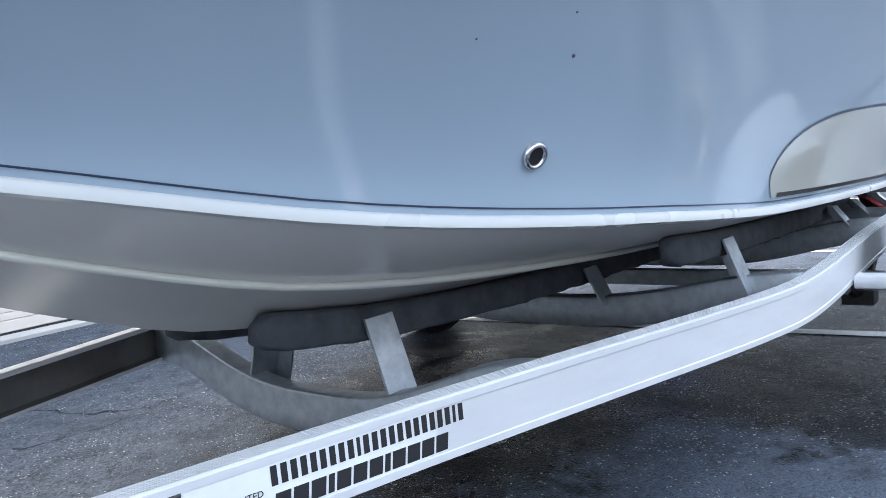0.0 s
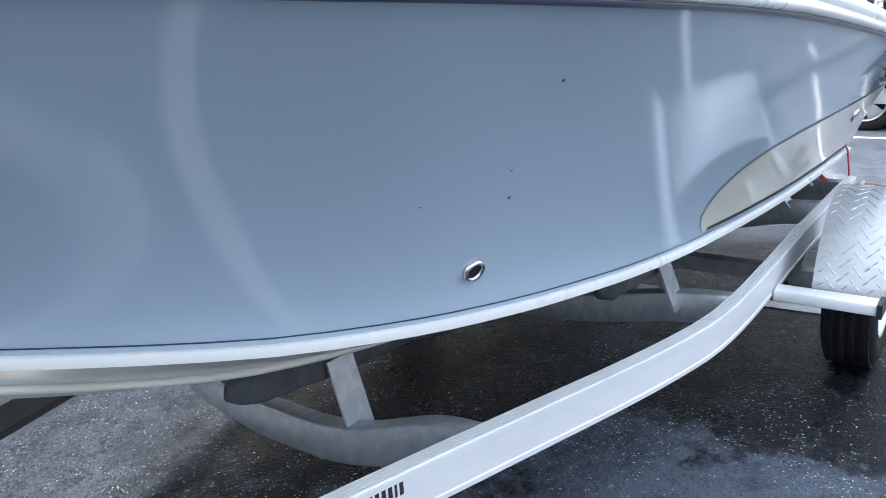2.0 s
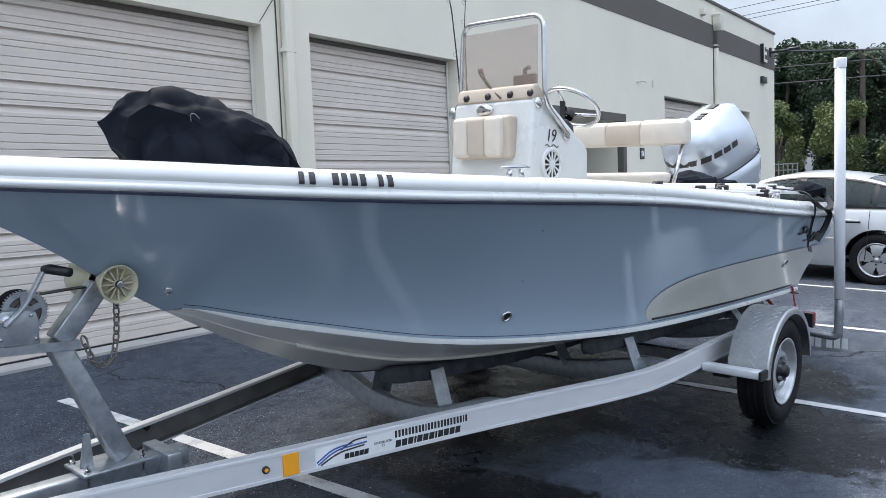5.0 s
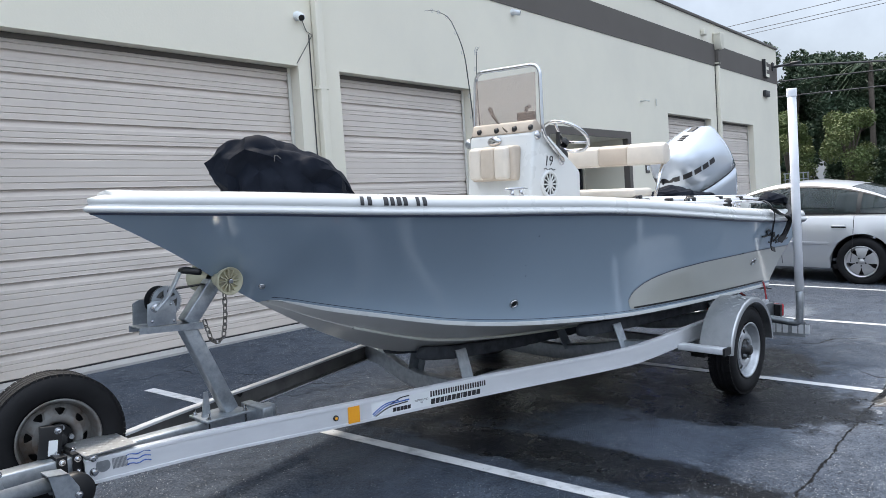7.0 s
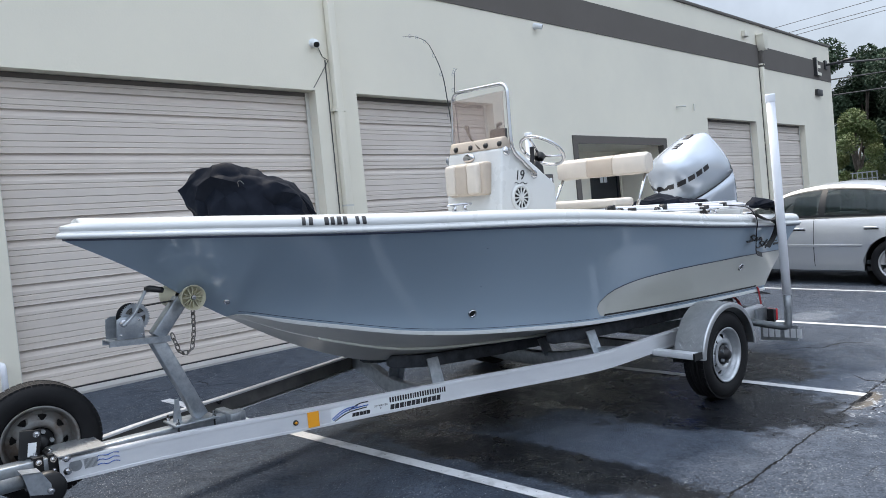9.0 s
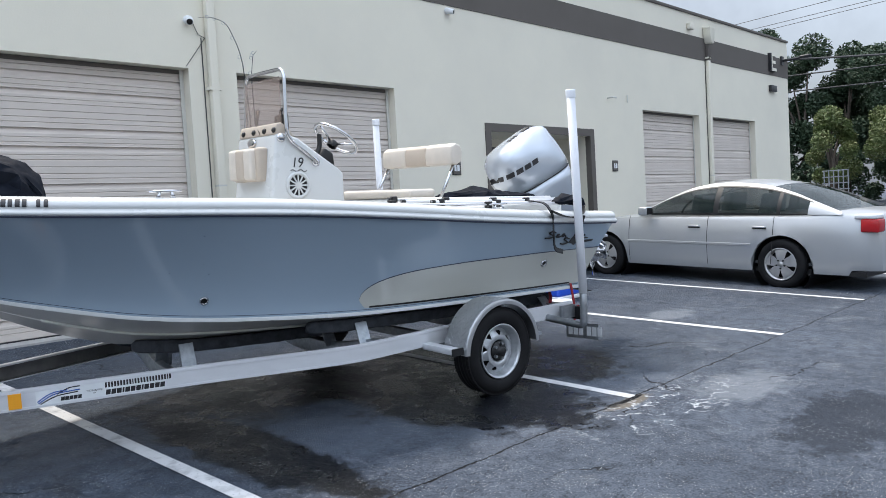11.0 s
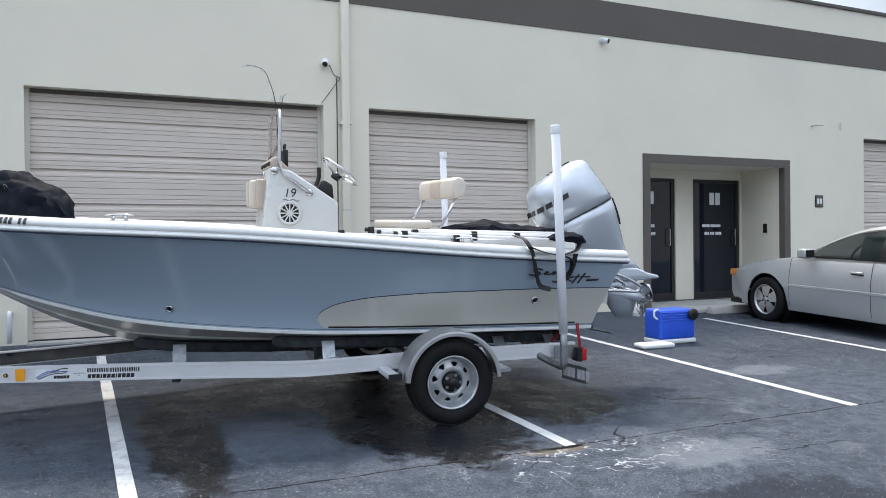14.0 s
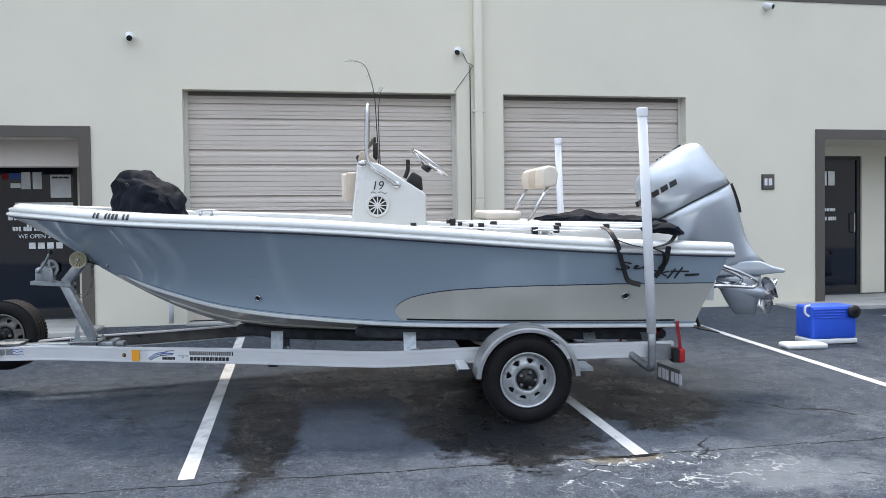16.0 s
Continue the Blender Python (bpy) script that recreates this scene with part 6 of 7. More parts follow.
for k in range(3):
    bm = bmesh.new()
    m = axis(pc + pa * 0.07, pa) @ pose(0, 0, 0, 0, 0, 120 * k + 25)
    rows = []
    for i in range(7):
        r = 0.04 + 0.135 * i / 6
        wd = 0.088 * math.sin(math.pi * (0.18 + 0.74 * i / 6)) + 0.01
        tw = radians(52 - 5 * i)
        rows.append([m @ V3((r, s * wd * math.cos(tw), s * wd * math.sin(tw) + 0.02 * (i / 6) ** 2)) for s in (-1, -0.4, 0.3, 1)])
    loft(bm, rows, closed=False)
    bl = part("blade", bm, M_chrome, prop, smooth=True)
    bl.modifiers.new("thick", "SOLIDIFY").thickness = 0.004
# plain shapes in place of the maker's name
def cowl_half(u, w):
    """Half width of the cowl at a point of its middle plane."""
    best = (9, 0)
    for (f0, b0, h0), (f1, b1, h1) in zip(up_st, up_st[1:]):
        for k in range(9):
            t = k / 8
            f, b, h = V3(f0).lerp(V3(f1), t), V3(b0).lerp(V3(b1), t), h0 + (h1 - h0) * t
            d = b - f
            q = V3((u, 0, w)) - f
            x = q.dot(d) / d.length_squared
            off = (q - d * x).length
            if off < best[0]:
                best = (off, h * max(0.0, 1 - abs(2 * x - 1) ** 2.5) ** (1 / 2.5))
    return best[1]


for sg in (-1, 1):
    a = V3((1.118, 0, 1.405))
    d = V3((0.324, 0, 0.187)).normalized()
    upv = V3((-d.z, 0, d.x))
    for k in range(5):
        bm = bmesh.new()
        rows = []
        for e in (0.0, 0.2, 0.4, 0.6, 0.8, 1.0):
            row = []
            for t in (0.004, 0.018, 0.032, 0.046):
                q = a + d * (0.076 * k + 0.060 * e + 0.25 * t) + upv * t
                row.append(V3((q.x, sg * (cowl_half(q.x, q.z) + 0.004), q.z)))
            rows.append(row)
        loft(bm, rows, closed=False)
        part("name_bar", bm, M_ink, motor, "dark bar of the maker's name")
for k, (u, w, y0, y1, ln) in enumerate(((1.275, 1.793, -0.085, -0.02, 0.010), (1.303, 1.811, -0.085, -0.02, 0.010), (1.331, 1.829, -0.085, -0.02, 0.010), (1.425, 1.887, -0.08, -0.01, 0.035))):
    vent = part("cowl_vent", boxed(-ln, ln, y0, y1, -0.02, 0.0035, Matrix.Translation((u, 0, w)) @ pose(0, 0, 0, 0, -31)), M_black, motor, "dark vent slot")
part("rear_trim", sweep(rounded([(1.818, 0, 1.585), (1.850, 0, 1.505), (1.876, 0, 1.42), (1.888, 0, 1.36)], 0.05), [(-0.035, -0.008), (0.035, -0.008), (0.03, 0.012), (-0.03, 0.012)]), M_black, motor, "black trim on the back of the cowl")
part("tilt_bracket", prism([(1.42, 0.75), (1.50, 0.75), (1.62, 1.05), (1.45, 1.12), (1.42, 1.05)], -0.08, 0.08), M_silver, motor)

# ---- things on the wall ----
def downpipe(x, top, base, head=False):
    d = thing("downpipe", Matrix.Translation((x, FY - 0.055, 0)), "cream painted downpipe strapped to the wall", "downpipe", "downpipes", "structure")
    soft_edges(part("pipe", boxed(-0.05, 0.05, -0.04, 0.045, base, top), M_stucco, d), 0.012, 3)
    for z in (base + 0.6, (base + top) / 2, top - 0.5):
        part("strap", boxed(-0.075, 0.075, -0.043, 0.05, z, z + 0.035), M_stucco, d)
    part("shadow_joint", boxed(-0.053, 0.053, -0.043, 0.046, base + 1.45, base + 1.47), M_jamb, d)
    if head:
        soft_edges(part("rain_head", prism([(-0.145, 0.22), (0.145, 0.22), (0.145, 0.18), (0.13, 0.175), (0.13, 0.02), (0.055, -0.16), (-0.055, -0.16), (-0.13, 0.02), (-0.13, 0.175), (-0.145, 0.18), (-0.145, 0.22)][:-1], -0.14, 0.04, Matrix.Translation((0, 0, top))), M_stucco, d, "cream rain head box"), 0.01)
        soft_edges(part("painted_pipe", boxed(-0.052, 0.052, -0.043, 0.046, BAND0, BAND1), M_taupe, d, "taupe painted length of the pipe"), 0.012)
    return d


downpipe(0.752, TOP - 0.02, gz(FY) + 0.05)
downpipe(13.66, 4.95, gz(FY) + 0.05, True)


def wall_camera(x, z, tip):
    c = thing("security_camera", Matrix.Translation((x, FY, z)), "small white security camera on the wall", "security camera", "wall cameras")
    part("base", lathe([(0.05, 0), (0.05, 0.03), (0.03, 0.045), (0.0005, 0.045)], axis((0, 0, 0), (0, -1, 0)), 20), M_coolwhite, c, smooth=True)
    m = axis((0, -0.06, -0.01), tip)
    part("housing", lathe([(0.0005, -0.05), (0.038, -0.045), (0.042, 0.0), (0.04, 0.07), (0.034, 0.075)], m, 20), M_coolwhite, c, smooth=True)
    part("lens", lathe([(0.034, 0.072), (0.0005, 0.075)], m, 20), M_black, c)


wall_camera(0.50, 3.60, (-0.5, -1, -0.6))
wall_camera(4.82, 4.315, (0.5, -1, -0.35))
wall_camera(-3.48, 3.67, (0.3, -1, -0.6))
bm = tube(rounded([(0.70, FY - 0.012, 3.42), (0.6, FY - 0.012, 3.28), (0.45, FY - 0.012, 3.08)], 0.05), 0.004, 6)
tagged(part("cable_and_shade_line", bm, M_wire), "thin dark cable running down the wall", "cable")
tagged(part("cable_and_shade_line", tube([(0.56, FY - 0.01, 3.58), (0.62, FY - 0.012, 3.45), (0.70, FY - 0.012, 3.42)], 0.004, 6), M_wire), "thin dark cable under the camera", "cable")


def unit_sign(x, z):
    s = thing("unit_sign", Matrix.Translation((x, FY, z)), "small square brown unit sign with pale bars", "sign", "unit signs")
    soft_edges(part("plate", boxed(-0.095, 0.095, -0.018, 0.0, -0.105, 0.105), M_bronze, s), 0.004)
    part("sign_border", boxed(-0.083, 0.083, -0.02, -0.018, -0.093, 0.093), M_taupe, s)
    part("number_bars", bars([0.45, 0.55], 0.095, Matrix.Translation((-0.058, -0.0205, -0.048)) @ pose(0, 0, 0, 90), gap=0.2, thick=0.002), M_coolwhite, s, "pale bars of a unit number")


unit_sign(4.84, 1.91)
unit_sign(9.446, 1.945)


def pipe_stub(x, z, w):
    tagged(part("pipe_stub", tube(rounded([(x, FY, z), (x, FY - 0.12, z), (x + w, FY - 0.12, z)], 0.03), 0.016, 10), M_jamb), "short painted pipe stub on the wall", "pipe")


pipe_stub(9.28, 3.27, 0.14)
tagged(part("pipe_stub", tube([(9.98, FY - 0.03, 3.36), (9.98, FY - 0.03, 3.22)], 0.014, 8), M_jamb), "short painted conduit on the wall", "pipe")
tagged(soft_edges(part("keypad", boxed(8.577, 8.6, 5.18, 5.26, 1.40, 1.56), M_black), 0.006), "small black keypad on the recess wall", "keypad")
lamp = thing("wall_lamp", Matrix.Translation((17.65, FY, 4.74)), "dark wall-mounted flood lamp on a bracket", "wall lamp")
part("back_plate", boxed(0.62, 0.78, -0.05, 0, 0.0, 0.24), M_bronze, lamp)
part("arm", tube([(0.7, -0.02, 0.12), (0.71, -0.28, 0.12), (0.76, -0.5, 0.14)], 0.035, 8), M_bronze, lamp)
soft_edges(part("lamp_head", boxed(0.68, 0.88, -0.78, -0.48, 0.11, 0.19), M_bronze, lamp), 0.04)
letter = thing("building_letter", Matrix.Translation((17.40, FY, 4.50)), "raised dark-sided letter E with a pale face on the wall", "sign letter")
for x0, x1, z0, z1 in ((0, 0.10, 0, 0.48), (0.10, 0.36, 0.40, 0.48), (0.10, 0.30, 0.20, 0.28), (0.10, 0.36, 0, 0.08)):
    st = part("stroke", boxed(x0, x1, -0.09, -0.001, z0, z1), M_bronze, letter)
    part("face", boxed(x0 + (0.06 if x0 == 0 else 0), x1, -0.094, -0.090, z0, z1), M_stucco, st)
tagged(soft_edges(part("vent_box", boxed(17.4, 17.8, FY - 0.08, FY, 3.95, 4.12), M_bronze), 0.01), "small dark vent box on the wall", "vent")
tagged(soft_edges(part("vent_box", boxed(12.74, 12.92, FY - 0.10, FY, 5.03, 5.17), M_stucco), 0.01), "small cream junction box under the parapet", "junction box")
drain = tagged(part("drain_pipe", tube(rounded([(-3.06, FY, 0.56), (-3.06, FY - 0.11, 0.57), (-3.06, FY - 0.12, 0.24)], 0.05), 0.026, 12), M_pvc, smooth=True), "short white drain pipe at the foot of the wall", "pipe")

# notices on the glass of unit door
yb = FY + RECESS
nb = gz(FY) + 0.03
dd = thing("door_notices", Matrix.Translation((0, yb + 0.044, 0)), "white notices and stickers on a dark glass door", "notice")
for nm, x0, x1, z0, z1, mt in (("notice", -4.72, -4.47, 1.80, 2.10, M_coolwhite), ("sticker", -5.22, -5.06, 2.04, 2.12, M_blueink), ("sticker", -5.30, -5.22, 2.04, 2.12, M_red), ("sticker", -5.20, -5.08, 1.93, 1.99, M_coolwhite), ("notice", -5.15, -4.45, 1.66, 1.74, M_coolwhite)):
    part(nm, boxed(x0, x1, 0.001, 0.004, z0, z1), mt, dd)
for k in range(4):
    part("sticker", boxed(-5.0 + 0.11 * k, -4.92 + 0.11 * k, 0.001, 0.004, 1.14, 1.22), M_coolwhite, dd)
part("notice_bars", bars([3.0, 2.0, 2.5], 0.025, Matrix.Translation((-4.70, 0.0005, 2.05)) @ pose(0, 0, 0, 90), gap=0.3, thick=0.002), M_ink, dd, "dark bars of small print")
lettering("WE OPEN 24/7", 0.075, 0.001, Matrix.Translation((-4.88, 0.0, 1.30)) @ pose(0, 0, 0, 90), M_coolwhite, dd, "door_lettering", "white lettering")
part("print_bars", bars([0.5] * 3 + [-0.3] + [0.5] * 3 + [-0.3] + [0.5] * 4, 0.06, Matrix.Translation((-5.02, 0.001, 1.42)) @ pose(0, 0, 0, 90), gap=0.2, thick=0.002), M_coolwhite, dd, "white bars of a telephone number")
tagged(part("shutter_box", boxed(-7.0, -4.082, FY + 0.30, FY + 0.5, 2.15, 2.469), M_door), "tan metal shutter box over the recessed entry", "shutter box", kind="structure")

# pavement before the entries and wheel stops
for x0, x1 in ((4.95, 9.6), (-7.4, -3.85)):
    tagged(soft_edges(part("pavement", boxed(x0, x1, FY - 0.62, FY, gz(FY) - 0.15, gz(FY) + 0.029), M_concrete), 0.01), "pale concrete pavement at a recessed entry", "pavement", kind="structure")
tagged(soft_edges(part("wheel_stop", prism([(-0.09, 0), (0.09, 0), (0.06, 0.11), (-0.06, 0.11)], 6.15, 7.9, Matrix.Translation((0, 4.02, gz(4.0))) @ pose(0, 0, 0, 0, 0, -90) @ Matrix.Translation((0, -0.0, 0))) , M_concrete), 0.012), "pale concrete wheel stop in front of the car", "wheel stop")

# ---- cooler and its lid ----
ck = thing("cooler", Matrix.Translation((3.82, 2.22, gz(2.22))) @ pose(0, 0, 0, 0, 0, -2), "blue plastic cool box with black wheels, its white lid beside it", "cool box")
soft_edges(part("body", boxed(-0.245, 0.245, -0.15, 0.15, 0.05, 0.385), M_cooler, ck), 0.03, 4)
soft_edges(part("base_rim", boxed(-0.25, 0.25, -0.155, 0.155, 0.0, 0.05), M_coolwhite, ck), 0.012)
for k in range(4):
    soft_edges(part("rib", boxed(-0.235, 0.235, -0.157, -0.145, 0.26 + 0.028 * k, 0.273 + 0.028 * k), M_cooler, ck), 0.004)
cw = part("wheel", lathe([(0.06, 0), (0.065, 0.01), (0.065, 0.035), (0.05, 0.045), (0.0005, 0.045)], axis((0.195, -0.15, 0.325), (0, -1, 0)), 28), M_black, ck, "black cool box wheel", smooth=True)
part("wheel_cap", lathe([(0.028, 0.045), (0.02, 0.052), (0.0005, 0.052)], axis((0.195, -0.15, 0.325), (0, -1, 0)), 20), M_rubber, cw)
part("handle", tube(rounded([(-0.25, -0.10, 0.28), (-0.295, -0.10, 0.31), (-0.295, -0.10, 0.38), (-0.24, -0.10, 0.39)], 0.03), 0.012, 8), M_coolwhite, ck)
lid = soft_edges(part("lid", boxed(-0.21, 0.21, -0.10, 0.10, 0, 0.055), M_coolwhite, ck, "white lid lying on the asphalt"), 0.025, 4)
lid.matrix_basis = Matrix.Translation((-0.42, -0.26, -0.010)) @ pose(0, 0, 0, 2, 0, -2)

# ---- things lying on the boat ----
def crease(bm, cuts, amount, seed):
    """Break coarse panels into flat facets between sharp folds, with small puckers along them."""
    rnd = random.Random(seed)
    bmesh.ops.triangulate(bm, faces=bm.faces)
    bmesh.ops.subdivide_edges(bm, edges=bm.edges, cuts=cuts, use_grid_fill=True)
    bm.normal_update()
    off = V3((rnd.random() * 9, rnd.random() * 9, 0))
    for v in bm.verts:
        v.co += v.normal * amount * (abs(noise.noise(v.co * 9 + off)) * 2 - 0.6 + 0.5 * abs(noise.noise(v.co * 23 + off)))
    return bm


def tarp_cover():
    """A dark canvas cover thrown over gear on the foredeck: flat panels between sharp folds."""
    bm = bmesh.new()
    rnd = random.Random(12)
    A, B = V3((-3.045, 0.31, 0)), V3((-2.475, -0.13, 0))
    ax = (B - A).normalized()
    ay = V3((-ax.y, ax.x, 0))
    L = (B - A).length
    rows, n, m = [], 11, 10
    for i in range(n + 1):
        s = i / n
        top = np.interp(s, [0, 0.03, 0.14, 0.27, 0.34, 0.45, 0.60, 0.69, 0.76, 0.88, 0.96, 1.0], [1.61, 1.67, 1.705, 1.755, 1.755, 1.71, 1.68, 1.64, 1.645, 1.585, 1.51, 1.42])
        half = np.interp(s, [0, 0.04, 0.3, 0.7, 0.95, 1.0], [0.10, 0.15, 0.21, 0.20, 0.14, 0.05])
        row = []
        for j in range(m + 1):
            a = math.pi * (j + (0.5 if i % 2 and 0 < j < m else 0)) / m
            cs, sn = math.cos(a), math.sin(a)
            y = half * math.copysign(abs(cs) ** 0.7, cs)
            z = 1.39 + (top - 1.39) * sn ** 0.62
            p = A + ax * (s * L) + ay * y + V3((0, 0, z))
            hgt = (z - 1.39) / max(0.02, top - 1.39)
            p += ax * (0.085 * (1 - hgt) * max(0.0, 1 - s / 0.35))
            if 0 < j < m:
                # a tuck runs round the bundle at half height
                tuck = -0.030 if 0.35 < hgt < 0.62 else 0.012
                p += (ay * cs + V3((0, 0, sn * 0.4))) * (tuck + rnd.uniform(-0.020, 0.020)) + ax * rnd.uniform(-0.018, 0.018) + V3((0, 0, rnd.uniform(-0.016, 0.012)))
            p.z = max(p.z, 1.385)
            row.append(p)
        rows.append(row)
    loft(bm, rows, closed=False)
    for r in (0, -1):
        bm.faces.new([bm.verts.new(p) for p in rows[r]])
    bmesh.ops.remove_doubles(bm, verts=bm.verts, dist=1e-5)
    return crease(bm, 5, 0.013, 3)


def crumpled_roll(path, seed, n=9, flat=0.7):
    """A slack roll of cloth along a line of (x, y, z, radius)."""
    rnd = random.Random(seed)
    bm = bmesh.new()
    rows = []
    for x, y, z, r in path:
        row = []
        for k in range(n):
            a = 2 * math.pi * (k + rnd.uniform(-0.3, 0.3)) / n
            q = r * rnd.uniform(0.75, 1.2)
            row.append(V3((x + rnd.uniform(-0.2, 0.2) * r, y + q * 1.5 * math.cos(a), z + q * flat * math.sin(a))))
        rows.append(row)
    loft(bm, rows)
    return crease(bm, 3, 0.010, seed)


cov = thing("canvas_cover", RIG, "crumpled black canvas cover over gear on the foredeck", "boat cover")
crisp(part("canvas", tarp_cover(), M_tarp, cov, smooth=True), 40)
part("drawstring", tube(rounded([(-2.88, -0.035, 1.615), (-2.89, -0.05, 1.64), (-2.875, -0.05, 1.645), (-2.86, -0.06, 1.625)], 0.01), 0.0016, 5), M_darkalu, cov, "thin drawstring loop")
bg = tagged(crisp(part("canvas_bag", crumpled_roll([(u, -0.33 + 0.03 * math.sin(u * 9), 1.325 - 0.05 * max(0, u - 0.6), r) for u, r in ((0.22, 0.02), (0.28, 0.05), (0.38, 0.065), (0.48, 0.095), (0.57, 0.11), (0.66, 0.085), (0.76, 0.08), (0.86, 0.085), (0.96, 0.06), (1.06, 0.07), (1.16, 0.06), (1.24, 0.02))], 5), M_tarp, smooth=True)), "black canvas roll lying across the stern", "canvas roll")
bg.matrix_basis = RIG
sb = tagged(soft_edges(part("stern_box", boxed(0.3, 1.2, -0.72, 0.3, 1.0, 1.262), M_white), 0.03), "low white fibreglass stern locker", "locker")
sb.matrix_basis = RIG


def long_pole(a, b, r, collars):
    p = thing("outrigger_pole", RIG, "slim white pole with black clips lying along the gunwale", "pole", "poles on the gunwale")
    part("shaft", tube([a, b], r, 10), M_pvc, p, smooth=True)
    a, b = V3(a), V3(b)
    for t in collars:
        c = a + (b - a) * t
        soft_edges(part("clip", boxed(c.x - 0.02, c.x + 0.02, c.y - 0.022, c.y + 0.022, c.z - 0.03, c.z + 0.022), M_black, p, "black clip"), 0.006)
    part("end_cap", tube([a, a + (b - a) * 0.02], r * 1.35, 10), M_black, p, smooth=True)


long_pole((-0.48, -0.62, 1.335), (1.02, -0.74, 1.30), 0.012, (0.03,))
long_pole((-0.40, -0.66, 1.318), (1.05, -0.78, 1.285), 0.012, ())
long_pole((-0.20, -0.86, 1.318), (1.12, -0.86, 1.270), 0.012, (0.02, 0.36, 0.62))
long_pole((-0.35, -0.92, 1.312), (0.98, -0.94, 1.252), 0.012, (0.06, 0.45))
long_pole((-0.75, -1.0, 1.318), (0.10, -1.01, 1.277), 0.006, (0.02, 0.98))


def strap(points, name="webbing_strap"):
    pts = rounded(points, 0.05, 6)
    bm = sweep(pts, [(-0.018, -0.003), (0.018, -0.003), (0.018, 0.003), (-0.018, 0.003)])
    ob = tagged(part(name, bm, M_black), "black webbing strap hanging over the gunwale", "strap", "straps at the stern")
    ob.matrix_basis = RIG


strap([(0.58, -0.90, 1.29), (0.575, -1.09, 1.27), (0.62, -1.125, 1.18), (0.655, -1.09, 1.07), (0.71, -1.05, 0.92), (0.80, -1.05, 0.90)])
strap([(0.60, -1.115, 1.215), (0.72, -1.118, 1.17), (0.84, -1.118, 1.15), (0.98, -1.11, 1.18), (1.05, -1.04, 1.235), (1.10, -0.9, 1.25)])
strap([(0.86, -1.118, 1.15), (0.95, -1.11, 1.12), (0.955, -1.075, 1.02), (0.90, -1.05, 0.95)])
strap([(0.97, -1.115, 1.16), (0.965, -1.08, 1.05), (0.93, -1.06, 1.0)])
hook = tagged(crisp(part("strap_bundle", crumpled_roll([(0.84, -0.93, 1.265, 0.015), (0.88, -0.95, 1.275, 0.04), (0.95, -0.97, 1.285, 0.055), (1.02, -0.98, 1.275, 0.06), (1.08, -0.98, 1.255, 0.045), (1.13, -0.97, 1.24, 0.015)], 8, 8, 0.85), M_tarp, smooth=True)), "bundle of black webbing on the gunwale", "strap", "straps at the stern")
hook.matrix_basis = RIG


def rod(path, label):
    r = thing("fishing_rod", RIG, label, "fishing rod", "rods in the holders")
    pts = rounded(path, 0.12, 8)
    n = len(pts)
    part("blank", tube(pts, [0.0048 - 0.0035 * i / (n - 1) for i in range(n)], 6), M_black, r)
    for i in range(3, n - 1, max(1, n // 7)):
        part("guide", tube([pts[i] + V3((0.012 * math.cos(a) - 0.014, 0, 0.012 * math.sin(a))) for a in np.linspace(0, 2 * math.pi, 9)], 0.0015, 5), M_galv, r)
    part("grip", tube([pts[0], pts[0] + (pts[1] - pts[0]).normalized() * 0.25], 0.012, 8), M_black, r)
    rl = pts[0] + (pts[1] - pts[0]).normalized() * 0.3
    part("reel", lathe([(0.03, -0.03), (0.035, -0.02), (0.02, 0), (0.035, 0.02), (0.03, 0.03)], axis(rl + V3((-0.045, 0, 0)), (0, 1, 0.3)), 16), M_galv, r, "grey reel", smooth=True)


rod([(-0.95, 0.33, 1.45), (-0.965, 0.36, 2.0), (-0.985, 0.40, 2.42), (-1.06, 0.46, 2.64), (-1.16, 0.50, 2.675), (-1.24, 0.52, 2.665)], "bent dark fishing rod in a holder behind the console")
rod([(-0.93, 0.30, 1.45), (-0.95, 0.31, 1.9), (-0.955, 0.32, 2.25), (-0.93, 0.33, 2.40), (-0.90, 0.33, 2.43)], "slim dark fishing rod in a holder behind the console")

# ---- parked saloon car ----
CAR = Matrix.Translation((6.98, 0.35, gz(0.35) - 0.012)) @ pose(0, 0, 0, 0, 0, 85) @ pose(0, 0, 0, 0, -2.1)
car = thing("car", CAR, "silver four-door saloon parked nose to the building", "car")
TOPX = ([-1.13, -1.1, -1.0, -0.6, -0.3, 2.3, 2.6, 3.0, 3.4, 3.6, 3.70, 3.74], [0.66, 0.88, 0.95, 0.985, 0.955, 0.915, 0.895, 0.835, 0.745, 0.66, 0.56, 0.48])
WID = ([-1.13, -1.0, -0.7, 0.0, 1.0, 2.4, 3.0, 3.4, 3.62, 3.74], [0.70, 0.80, 0.875, 0.905, 0.91, 0.905, 0.885, 0.83, 0.73, 0.58])


def sill(x):
    z = 0.21 if -0.8 < x < 3.3 else 0.27
    for cx in (0.0, 2.74):
        d = abs(x - cx)
        if d < 0.385:
            z = max(z, 0.30 + math.sqrt(0.385**2 - d * d))
    return z


